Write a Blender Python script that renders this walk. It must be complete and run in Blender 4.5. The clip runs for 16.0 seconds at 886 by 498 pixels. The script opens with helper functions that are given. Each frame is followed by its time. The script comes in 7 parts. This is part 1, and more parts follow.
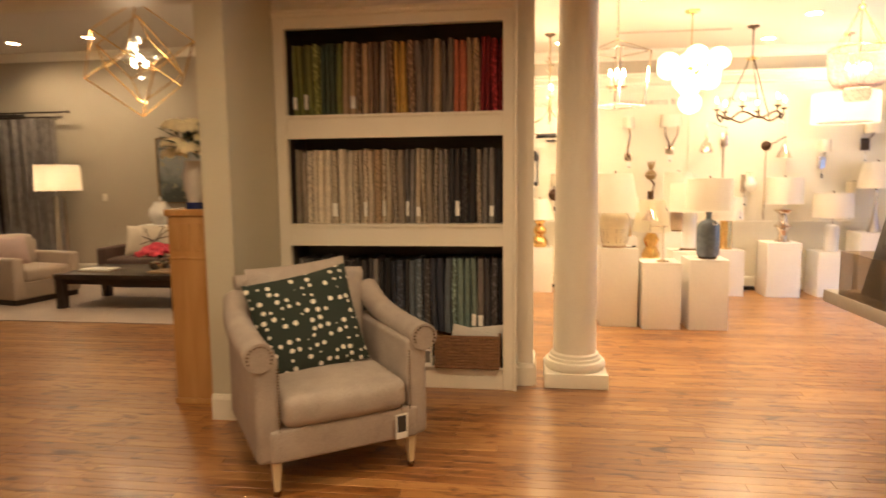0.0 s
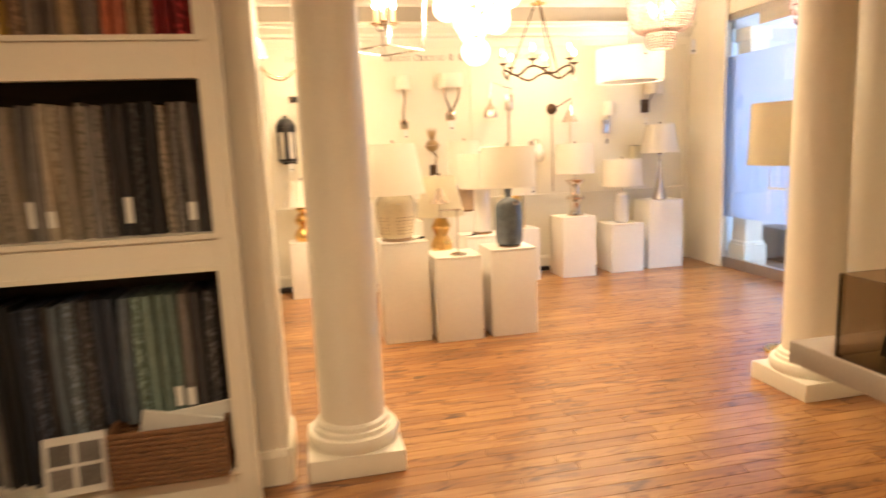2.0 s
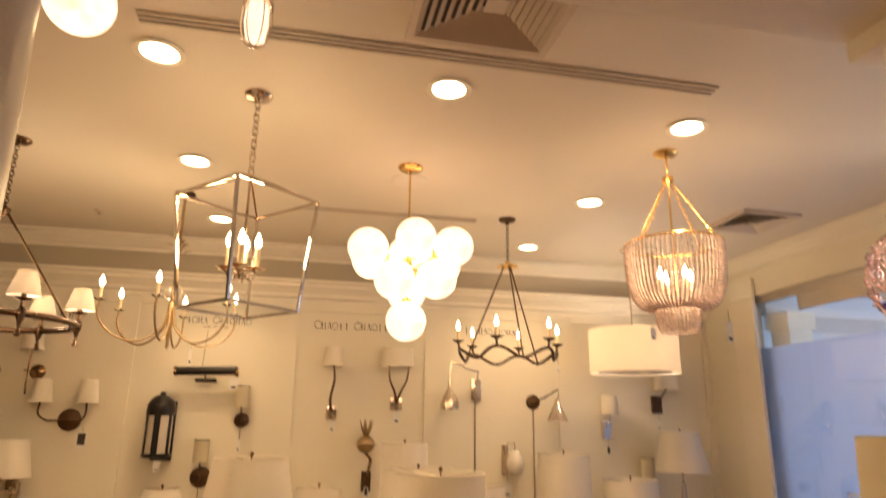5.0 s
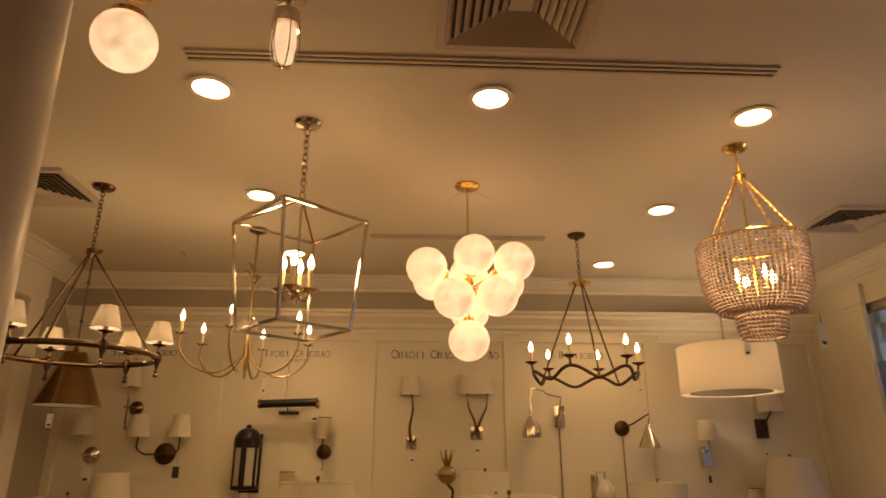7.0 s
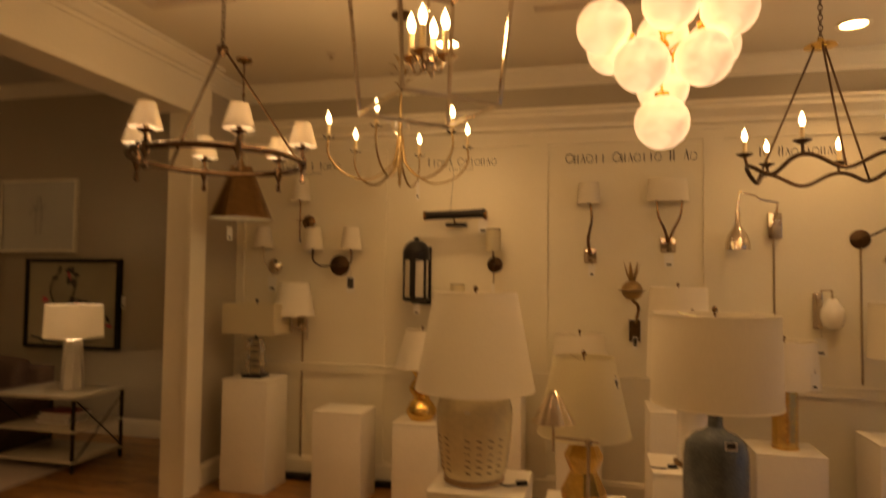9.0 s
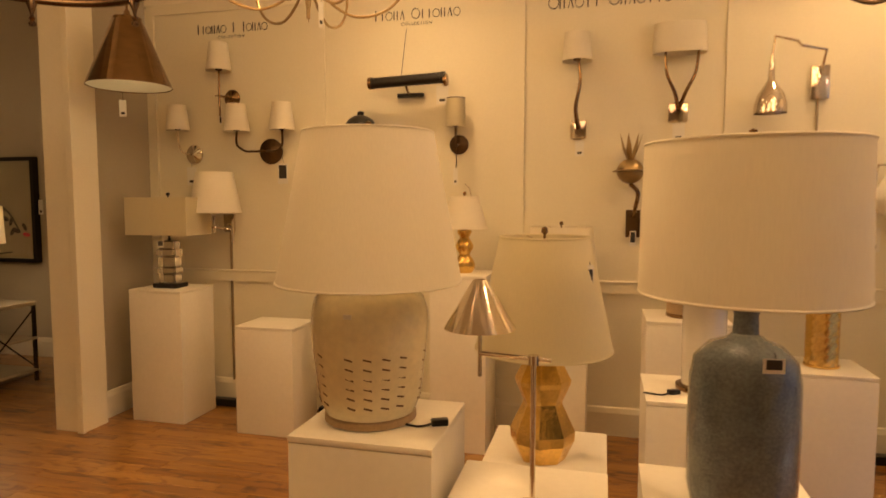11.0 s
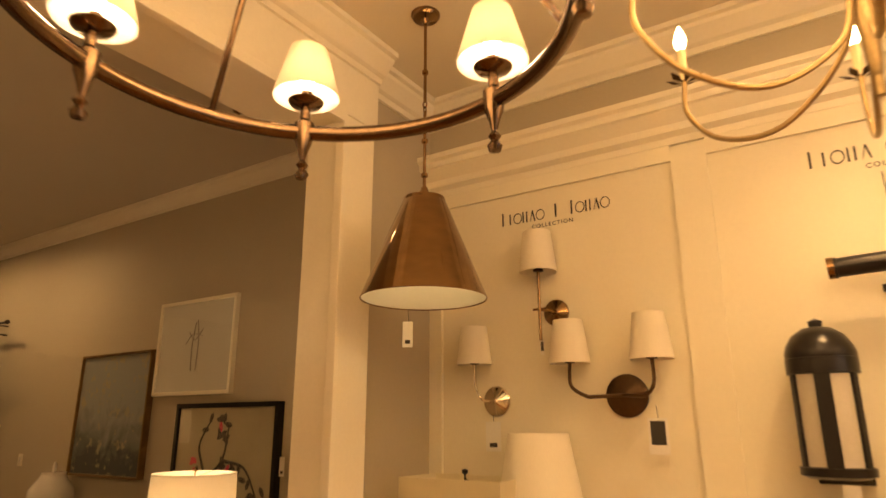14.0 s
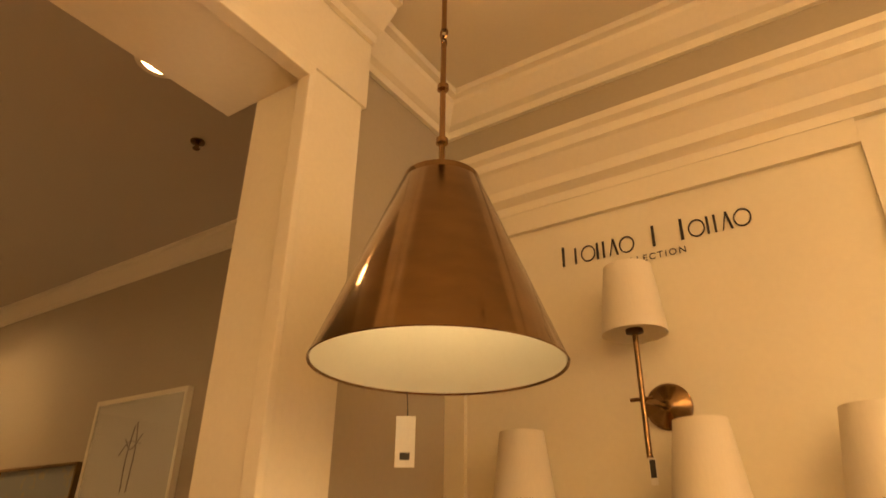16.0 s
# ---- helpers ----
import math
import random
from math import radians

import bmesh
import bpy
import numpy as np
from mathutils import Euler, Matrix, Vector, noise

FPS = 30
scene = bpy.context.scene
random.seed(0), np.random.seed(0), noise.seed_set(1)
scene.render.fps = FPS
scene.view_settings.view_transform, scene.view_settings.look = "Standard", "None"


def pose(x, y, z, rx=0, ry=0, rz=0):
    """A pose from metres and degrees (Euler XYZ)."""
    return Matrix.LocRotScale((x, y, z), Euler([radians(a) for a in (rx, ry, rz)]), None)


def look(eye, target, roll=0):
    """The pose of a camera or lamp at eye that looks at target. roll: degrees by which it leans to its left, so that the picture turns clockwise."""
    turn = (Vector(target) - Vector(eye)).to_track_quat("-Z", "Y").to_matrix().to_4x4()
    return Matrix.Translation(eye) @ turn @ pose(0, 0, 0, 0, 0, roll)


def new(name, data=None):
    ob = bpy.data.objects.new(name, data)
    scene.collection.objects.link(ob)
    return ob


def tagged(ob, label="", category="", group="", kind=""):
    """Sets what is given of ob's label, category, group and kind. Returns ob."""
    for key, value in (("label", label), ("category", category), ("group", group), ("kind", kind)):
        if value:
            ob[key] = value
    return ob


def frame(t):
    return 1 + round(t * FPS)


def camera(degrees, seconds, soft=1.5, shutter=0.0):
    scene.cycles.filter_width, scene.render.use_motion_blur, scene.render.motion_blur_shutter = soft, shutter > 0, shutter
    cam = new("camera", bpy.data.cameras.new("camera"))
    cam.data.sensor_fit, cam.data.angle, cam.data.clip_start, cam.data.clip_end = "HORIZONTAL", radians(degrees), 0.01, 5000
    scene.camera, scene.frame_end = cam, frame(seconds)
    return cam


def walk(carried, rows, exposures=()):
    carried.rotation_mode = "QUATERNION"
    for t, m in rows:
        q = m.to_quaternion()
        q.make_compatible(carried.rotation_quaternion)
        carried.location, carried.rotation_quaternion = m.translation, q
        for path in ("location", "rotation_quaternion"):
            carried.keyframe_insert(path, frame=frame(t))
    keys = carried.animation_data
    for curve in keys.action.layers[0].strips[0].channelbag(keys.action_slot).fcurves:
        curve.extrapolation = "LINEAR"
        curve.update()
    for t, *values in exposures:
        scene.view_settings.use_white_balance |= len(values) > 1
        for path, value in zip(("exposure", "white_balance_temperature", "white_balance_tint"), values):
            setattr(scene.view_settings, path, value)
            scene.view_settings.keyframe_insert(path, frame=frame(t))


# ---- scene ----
cam = camera(70.0, 16.0, 1.5, 0.5)
PATH = [
    (0, (-0.032, -0.239, 1.573), (-0.302, 1.73, 1.349), -0.6),
    (0.5, (-0.061, 0.22, 1.563), (-0.181, 2.193, 1.257), -1.5),
    (1, (-0.046, 0.698, 1.558), (-0.217, 2.664, 1.231), -1.2),
    (1.5, (0.021, 1.129, 1.568), (0.06, 3.104, 1.257), -1.0),
    (2, (0.186, 1.542, 1.547), (0.587, 3.476, 1.232), -2.5),
    (2.5, (0.457, 1.976, 1.545), (1.067, 3.852, 1.217), -1.1),
    (3, (0.616, 2.312, 1.553), (1.277, 4.178, 1.269), -3.3),
    (3.5, (0.797, 2.638, 1.606), (1.388, 4.531, 1.348), -3.3),
    (4, (0.963, 2.873, 1.687), (1.517, 4.794, 1.67), -2.1),
    (4.3, (0.99, 2.997, 1.748), (1.495, 4.928, 1.876), -2.9),
    (4.5, (1.0, 3.121, 1.789), (1.487, 5.048, 2.007), -3.9),
    (5, (1.106, 3.277, 1.794), (1.497, 5.169, 2.313), 0.9),
    (5.2, (1.123, 3.301, 1.807), (1.46, 5.183, 2.395), 0.8),
    (7.3, (1.32, 3.358, 1.698), (1.324, 5.256, 2.328), 0.6),
    (7.5, (1.318, 3.415, 1.702), (1.235, 5.324, 2.295), 0.9),
    (8, (1.345, 3.63, 1.656), (0.969, 5.512, 2.17), -0.3),
    (8.5, (1.36, 3.89, 1.696), (0.888, 5.82, 1.994), -0.9),
    (9, (1.352, 4.016, 1.662), (0.887, 5.953, 1.749), 0.7),
    (9.2, (1.375, 4.119, 1.621), (0.98, 6.08, 1.613), 1.0),
    (11.3, (1.48, 5.096, 1.411), (0.93, 7.007, 1.192), -0.6),
    (11.5, (1.335, 5.114, 1.42), (0.68, 6.982, 1.132), -1.3),
    (11.7, (1.152, 5.152, 1.471), (0.436, 6.995, 1.173), -1.2),
    (12, (1.053, 5.231, 1.482), (0.122, 6.996, 1.353), -3.1),
    (12.5, (0.819, 5.461, 1.543), (-0.238, 7.15, 1.71), -2.6),
    (13, (0.595, 5.758, 1.583), (-0.551, 7.366, 1.903), -0.1),
    (13.5, (0.328, 6.033, 1.597), (-0.742, 7.668, 2.023), -1.0),
    (14, (0.099, 6.341, 1.63), (-0.953, 7.955, 2.167), -0.1),
    (14.5, (-0.114, 6.643, 1.669), (-1.162, 8.249, 2.236), 0.2),
    (15, (-0.325, 6.894, 1.715), (-1.309, 8.5, 2.39), 0.3),
    (15.5, (-0.479, 7.117, 1.749), (-1.501, 8.663, 2.502), 0.9),
    (16, (-0.567, 7.279, 1.776), (-1.579, 8.775, 2.634), 0.9),
]
EXPOSURES = [(0.0, 0.37, 6350, 10), (2.0, 0.3, 6250, 10), (3.0, 0.0, 6600, 11), (4.0, -0.3, 6550, 12), (5.0, -1.03, 7150, 15), (7.5, -2.1, 9900, 19), (9.2, -2.0, 11300, 21), (11.5, -0.85, 9500, 18), (12.5, -0.55, 9700, 18), (16.0, -0.6, 11500, 21)]
walk(cam, [(t, look(eye, target, roll)) for t, eye, target, roll in PATH], EXPOSURES)

# ---- world and light ----
world = bpy.data.worlds.new("world")
scene.world = world
world.use_nodes = True
sky = world.node_tree.nodes.new("ShaderNodeTexSky")
sky.sky_type, sky.sun_disc = "NISHITA", False
sky.sun_elevation, sky.sun_rotation = radians(35), radians(120)
world.node_tree.links.new(sky.outputs[0], world.node_tree.nodes["Background"].inputs[0])
world.node_tree.nodes["Background"].inputs[1].default_value = 0.1

CEIL = 3.26            # lamp room and hall
CEIL_LIVING = 3.70
BACK = 8.92            # panelled wall
WARM = (1.0, 0.72, 0.42)


def spot(place, watts, angle=115, colour=WARM, size=0.06):
    d = bpy.data.lights.new("downlight_lamp", "SPOT")
    d.energy, d.spot_size, d.spot_blend, d.color, d.shadow_soft_size = watts, radians(angle), 0.8, colour, size
    ob = new("downlight_lamp", d)
    ob.matrix_world = Matrix.Translation(place)
    return ob


def bulb_light(place, watts, colour=WARM, size=0.05):
    d = bpy.data.lights.new("bulb_lamp", "POINT")
    d.energy, d.color, d.shadow_soft_size = watts, colour, size
    ob = new("bulb_lamp", d)
    ob.matrix_world = Matrix.Translation(place)
    return ob


ROOM_DOWN = [(0.41, 5.81), (1.65, 5.83), (2.92, 5.93), (0.365, 7.01), (2.93, 7.12), (0.37, 8.17), (2.91, 8.35)]
# hall lamps are unseen, added to light the bookcase, chair and columns
HALL_ADDED = [(-1.2, 2.0), (0.9, 2.0), (-1.2, -0.6), (0.9, -0.6), (-3.2, 0.6)]
# the last two living lamps are unseen, added to brighten that room
LIVING_DOWN = [(-6.54, 8.66), (-7.92, 8.81), (-3.4, 5.6), (-6.6, 5.6)]
for x, y in ROOM_DOWN:
    spot((x, y, CEIL - 0.03), 95)
for x, y in HALL_ADDED:
    spot((x, y, CEIL - 0.03), 74 if (x, y) == (-1.2, 2.0) else 112, 170)
for x, y in LIVING_DOWN:
    spot((x, y, CEIL_LIVING - 0.03), 42 if (x, y) == (-3.4, 5.6) else 62, 165)

# cool area lamp added to light the office behind the glass; no window is built
d = bpy.data.lights.new("office_fill_lamp", "AREA")
d.shape, d.size, d.size_y, d.energy, d.color = "RECTANGLE", 3.0, 2.0, 260, (0.55, 0.74, 1.0)
new("office_fill_lamp", d).matrix_world = look((8.6, 6.4, 1.7), (5.0, 6.4, 1.4))

# ---- materials ----


def mat(name, colour, rough=0.5, metal=0.0, vary=0.08, scale=6.0, fine=90.0, bump=0.0, spec=0.5, per_object=0.0, per_island=0.0,
        stretch=(1, 1, 1), coat=0.0):
    """Principled surface whose colour wanders at two scales, with fine relief."""
    m = bpy.data.materials.new(name)
    m.use_nodes = True
    nt = m.node_tree
    n, ln = nt.nodes, nt.links.new
    b = n["Principled BSDF"]
    b.inputs["Roughness"].default_value, b.inputs["Metallic"].default_value = rough, metal
    b.inputs["Specular IOR Level"].default_value, b.inputs["Coat Weight"].default_value = spec, coat
    tc, mp = n.new("ShaderNodeTexCoord"), n.new("ShaderNodeMapping")
    mp.inputs["Scale"].default_value = stretch
    ln(tc.outputs["Object"], mp.inputs[0])
    a, f = n.new("ShaderNodeTexNoise"), n.new("ShaderNodeTexNoise")
    a.inputs["Scale"].default_value, a.inputs["Detail"].default_value = scale, 3
    f.inputs["Scale"].default_value, f.inputs["Detail"].default_value = fine, 2
    ln(mp.outputs[0], a.inputs["Vector"]), ln(mp.outputs[0], f.inputs["Vector"])
    add = n.new("ShaderNodeMath")
    add.operation = "ADD"
    ln(a.outputs[0], add.inputs[0]), ln(f.outputs[0], add.inputs[1])
    mr = n.new("ShaderNodeMapRange")
    mr.inputs["From Min"].default_value, mr.inputs["From Max"].default_value = 0.6, 1.4
    mr.inputs["To Min"].default_value, mr.inputs["To Max"].default_value = 1 - vary, 1 + vary
    ln(add.outputs[0], mr.inputs["Value"])
    value = mr.outputs[0]
    if per_object or per_island:
        src = n.new("ShaderNodeObjectInfo") if per_object else n.new("ShaderNodeNewGeometry")
        k = per_object or per_island
        r = n.new("ShaderNodeMapRange")
        r.inputs["To Min"].default_value, r.inputs["To Max"].default_value = 1 - k, 1 + k
        ln(src.outputs["Random" if per_object else "Random Per Island"], r.inputs["Value"])
        mu = n.new("ShaderNodeMath")
        mu.operation = "MULTIPLY"
        ln(value, mu.inputs[0]), ln(r.outputs[0], mu.inputs[1])
        value = mu.outputs[0]
    mix = n.new("ShaderNodeVectorMath")
    mix.operation = "SCALE"
    mix.inputs[0].default_value = colour
    ln(value, mix.inputs["Scale"])
    ln(mix.outputs[0], b.inputs["Base Color"])
    rr = n.new("ShaderNodeMapRange")
    rr.inputs["To Min"].default_value, rr.inputs["To Max"].default_value = max(0.02, rough * 0.8), min(1, rough * 1.2)
    ln(a.outputs[0], rr.inputs["Value"]), ln(rr.outputs[0], b.inputs["Roughness"])
    if bump:
        bp = n.new("ShaderNodeBump")
        bp.inputs["Strength"].default_value, bp.inputs["Distance"].default_value = bump, 0.003
        ln(f.outputs[0], bp.inputs["Height"]), ln(bp.outputs[0], b.inputs["Normal"])
    return m


def glow(name, colour, strength):
    m = bpy.data.materials.new(name)
    m.use_nodes = True
    b = m.node_tree.nodes["Principled BSDF"]
    b.inputs["Base Color"].default_value = (*colour, 1)
    b.inputs["Emission Color"].default_value, b.inputs["Emission Strength"].default_value = (*colour, 1), strength
    return m


def cloth(name, colour, through_part=0.45, fine=260.0):
    """Woven shade cloth that lets light through."""
    m = bpy.data.materials.new(name)
    m.use_nodes = True
    n, ln = m.node_tree.nodes, m.node_tree.links.new
    n.remove(n["Principled BSDF"])
    d, t, x = n.new("ShaderNodeBsdfDiffuse"), n.new("ShaderNodeBsdfTranslucent"), n.new("ShaderNodeMixShader")
    tc, w = n.new("ShaderNodeTexCoord"), n.new("ShaderNodeTexNoise")
    w.inputs["Scale"].default_value = fine
    mp = n.new("ShaderNodeMapping")
    mp.inputs["Scale"].default_value = (1, 1, 0.12)
    ln(tc.outputs["Object"], mp.inputs[0]), ln(mp.outputs[0], w.inputs["Vector"])
    r = n.new("ShaderNodeMapRange")
    r.inputs["To Min"].default_value, r.inputs["To Max"].default_value = 0.955, 1.035
    ln(w.outputs[0], r.inputs["Value"])
    s = n.new("ShaderNodeVectorMath")
    s.operation, s.inputs[0].default_value = "SCALE", colour
    ln(r.outputs[0], s.inputs["Scale"])
    ln(s.outputs[0], d.inputs[0]), ln(s.outputs[0], t.inputs[0])
    bp = n.new("ShaderNodeBump")
    bp.inputs["Strength"].default_value, bp.inputs["Distance"].default_value = 0.1, 0.002
    ln(w.outputs[0], bp.inputs["Height"]), ln(bp.outputs[0], d.inputs["Normal"])
    x.inputs[0].default_value = through_part
    ln(d.outputs[0], x.inputs[1]), ln(t.outputs[0], x.inputs[2])
    ln(x.outputs[0], n["Material Output"].inputs[0])
    return m


def glass(name, colour=(1, 1, 1), rough=0.0, ior=1.45):
    m = bpy.data.materials.new(name)
    m.use_nodes = True
    b = m.node_tree.nodes["Principled BSDF"]
    b.inputs["Base Color"].default_value = (*colour, 1)
    b.inputs["Transmission Weight"].default_value, b.inputs["Roughness"].default_value, b.inputs["IOR"].default_value = 1, rough, ior
    return m


def wood(name, dark, light, rough=0.35, along=(1.2, 14, 14), per_object=0.0, per_island=0.0, coat=0.0):
    m = bpy.data.materials.new(name)
    m.use_nodes = True
    nt = m.node_tree
    n, ln = nt.nodes, nt.links.new
    b = n["Principled BSDF"]
    b.inputs["Coat Weight"].default_value, b.inputs["Coat Roughness"].default_value = coat, 0.15
    b.inputs["Specular IOR Level"].default_value = 0.32
    tc, mp = n.new("ShaderNodeTexCoord"), n.new("ShaderNodeMapping")
    mp.inputs["Scale"].default_value = along
    info = n.new("ShaderNodeObjectInfo") if per_object else n.new("ShaderNodeNewGeometry")
    rnd = info.outputs["Random" if per_object else "Random Per Island"]
    sh = n.new("ShaderNodeMath")
    sh.operation, sh.inputs[1].default_value = "MULTIPLY", 37.0
    ln(rnd, sh.inputs[0])
    va = n.new("ShaderNodeVectorMath")
    geo = n.new("ShaderNodeNewGeometry")
    ln(geo.outputs["Position"], va.inputs[0]), ln(sh.outputs[0], va.inputs[1])
    ln(va.outputs[0], mp.inputs[0])
    g, f = n.new("ShaderNodeTexNoise"), n.new("ShaderNodeTexNoise")
    g.inputs["Scale"].default_value, g.inputs["Detail"].default_value, g.inputs["Distortion"].default_value = 1.0, 5, 0.6
    f.inputs["Scale"].default_value, f.inputs["Detail"].default_value = 0.9, 2
    ln(mp.outputs[0], g.inputs["Vector"]), ln(geo.outputs["Position"], f.inputs["Vector"])
    k = per_object or per_island
    r = n.new("ShaderNodeMapRange")
    r.inputs["To Min"].default_value, r.inputs["To Max"].default_value = -k, k
    ln(rnd, r.inputs["Value"])
    a1, a2 = n.new("ShaderNodeMath"), n.new("ShaderNodeMath")
    a1.operation = a2.operation = "ADD"
    ln(g.outputs[0], a1.inputs[0]), ln(r.outputs[0], a1.inputs[1])
    fr = n.new("ShaderNodeMapRange")
    fr.inputs["To Min"].default_value, fr.inputs["To Max"].default_value = -0.25, 0.25
    ln(f.outputs[0], fr.inputs["Value"])
    ln(a1.outputs[0], a2.inputs[0]), ln(fr.outputs[0], a2.inputs[1])
    ramp = n.new("ShaderNodeValToRGB")
    ramp.color_ramp.elements[0].position, ramp.color_ramp.elements[0].color = 0.22, (*dark, 1)
    ramp.color_ramp.elements[1].position, ramp.color_ramp.elements[1].color = 0.75, (*light, 1)
    ln(a2.outputs[0], ramp.inputs[0]), ln(ramp.outputs[0], b.inputs["Base Color"])
    rr = n.new("ShaderNodeMapRange")
    rr.inputs["To Min"].default_value, rr.inputs["To Max"].default_value = rough * 0.75, rough * 1.3
    ln(g.outputs[0], rr.inputs["Value"]), ln(rr.outputs[0], b.inputs["Roughness"])
    bp = n.new("ShaderNodeBump")
    bp.inputs["Strength"].default_value, bp.inputs["Distance"].default_value = 0.15, 0.002
    ln(g.outputs[0], bp.inputs["Height"]), ln(bp.outputs[0], b.inputs["Normal"])
    return m


def floor_wood(name, single):
    """Satin strip maple: long grain, hand-sized dark flecks and knots, each board its own tone, a clear lacquer."""
    m = bpy.data.materials.new(name)
    m.use_nodes = True
    n, ln = m.node_tree.nodes, m.node_tree.links.new
    b = n["Principled BSDF"]
    info = n.new("ShaderNodeObjectInfo") if single else n.new("ShaderNodeNewGeometry")
    rnd_ = info.outputs["Random" if single else "Random Per Island"]
    geo = n.new("ShaderNodeNewGeometry")
    sh = n.new("ShaderNodeMath")
    sh.operation, sh.inputs[1].default_value = "MULTIPLY", 23.0
    ln(rnd_, sh.inputs[0])
    va = n.new("ShaderNodeVectorMath")
    ln(geo.outputs["Position"], va.inputs[0]), ln(sh.outputs[0], va.inputs[1])

    def field(vector, size, scale, detail, distort=0.0):
        mp, t = n.new("ShaderNodeMapping"), n.new("ShaderNodeTexNoise")
        mp.inputs["Scale"].default_value = size
        t.inputs["Scale"].default_value, t.inputs["Detail"].default_value, t.inputs["Distortion"].default_value = scale, detail, distort
        ln(vector, mp.inputs[0]), ln(mp.outputs[0], t.inputs["Vector"])
        return t.outputs[0]

    def ranged(value, a0, a1, b0, b1):
        r = n.new("ShaderNodeMapRange")
        r.inputs["From Min"].default_value, r.inputs["From Max"].default_value = a0, a1
        r.inputs["To Min"].default_value, r.inputs["To Max"].default_value = b0, b1
        ln(value, r.inputs["Value"])
        return r.outputs[0]

    def add(p, q):
        k = n.new("ShaderNodeMath")
        ln(p, k.inputs[0]), ln(q, k.inputs[1])
        return k.outputs[0]

    grain = field(va.outputs[0], (1.6, 26, 26), 1.0, 5, 0.8)
    fleck = field(va.outputs[0], (4.5, 13, 13), 1.0, 3, 1.4)
    worn = field(geo.outputs["Position"], (1, 1, 1), 1.1, 3)
    tone = add(add(ranged(grain, 0.3, 0.7, 0.30, 0.58), ranged(rnd_, 0, 1, -0.13, 0.13)), add(ranged(fleck, 0.52, 0.74, 0.0, -0.42), ranged(worn, 0.3, 0.7, -0.05, 0.13)))
    ramp = n.new("ShaderNodeValToRGB")
    e = ramp.color_ramp.elements
    e[0].position, e[0].color = 0.0, (0.085, 0.026, 0.007, 1)
    e[1].position, e[1].color = 0.8, (0.505, 0.272, 0.092, 1)
    mid = e.new(0.4)
    mid.color = (0.28, 0.115, 0.030, 1)
    ln(tone, ramp.inputs[0]), ln(ramp.outputs[0], b.inputs["Base Color"])
    ln(ranged(grain, 0.3, 0.7, 0.30, 0.44), b.inputs["Roughness"])
    b.inputs["Coat Weight"].default_value = 0.5
    ln(ranged(worn, 0.3, 0.7, 0.14, 0.26), b.inputs["Coat Roughness"])
    bp = n.new("ShaderNodeBump")
    bp.inputs["Strength"].default_value, bp.inputs["Distance"].default_value = 0.12, 0.002
    ln(grain, bp.inputs["Height"]), ln(bp.outputs[0], b.inputs["Normal"])
    return m


M_CREAM = mat("cream_paint", (0.80, 0.75, 0.62), 0.45, vary=0.025, scale=1.3, fine=60, bump=0.05)
M_TRIM = mat("trim_paint", (0.82, 0.77, 0.65), 0.35, vary=0.03, scale=2.0, fine=70, bump=0.04)
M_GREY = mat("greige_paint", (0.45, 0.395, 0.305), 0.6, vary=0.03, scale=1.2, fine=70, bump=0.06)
M_SAGE = mat("sage_paint", (0.55, 0.52, 0.40), 0.55, vary=0.03, scale=1.2, fine=70, bump=0.05)
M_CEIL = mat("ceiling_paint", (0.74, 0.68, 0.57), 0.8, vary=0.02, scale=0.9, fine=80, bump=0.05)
# ceiling paint colour at about three quarters, for the living ceiling
M_CEIL_DARKER = mat("ceiling_paint_darker", (0.55, 0.50, 0.42), 0.8, vary=0.02, scale=0.9, fine=80, bump=0.05)
M_PED = mat("pedestal_paint", (0.82, 0.78, 0.70), 0.5, vary=0.035, scale=3.0, fine=45, bump=0.04)
M_DARK = mat("shadow_gap", (0.03, 0.025, 0.02), 0.8)
M_FLOOR = floor_wood("maple_floor", True)
M_FLOOR2 = floor_wood("maple_floor_far", False)
M_OAK = wood("honey_oak", (0.40, 0.20, 0.06), (0.62, 0.37, 0.15), 0.4, (10, 10, 1.0), per_island=0.05)
M_BLACKWOOD = wood("espresso_wood", (0.018, 0.011, 0.008), (0.05, 0.032, 0.022), 0.35, (2, 10, 10), per_island=0.05)
M_SHADE = cloth("white_linen", (0.90, 0.85, 0.74), 0.22)
M_SHADE_LIT = cloth("lit_linen", (0.88, 0.82, 0.72), 0.6)
M_SHADE_CREAM = cloth("cream_linen", (0.80, 0.74, 0.58))
M_GILT = mat("pale_gilt_iron", (0.38, 0.27, 0.145), 0.4, 0.9, vary=0.2, scale=12, fine=80, bump=0.15)
M_RING = mat("bronzed_nickel", (0.17, 0.112, 0.075), 0.22, 1.0, vary=0.2, scale=6, fine=60, bump=0.05)
M_CONE = mat("streaked_brass", (0.27, 0.165, 0.09), 0.13, 1.0, vary=0.16, scale=4, fine=15, stretch=(1, 1, 2.2))
M_COVER = mat("cord_cover_metal", (0.42, 0.33, 0.22), 0.35, 0.8, vary=0.1)
M_GOLD = mat("gilded", (0.78, 0.52, 0.20), 0.22, 1.0, vary=0.2, scale=14, fine=80, bump=0.2)
M_BRASS = mat("antique_brass", (0.25, 0.155, 0.085), 0.20, 1.0, vary=0.18, scale=5, fine=60, bump=0.06)
M_BRONZE = mat("dark_bronze", (0.10, 0.060, 0.035), 0.38, 0.9, vary=0.15, scale=9, fine=60, bump=0.08)
M_NICKEL = mat("polished_nickel", (0.72, 0.64, 0.55), 0.12, 1.0, vary=0.05, scale=8, fine=60)
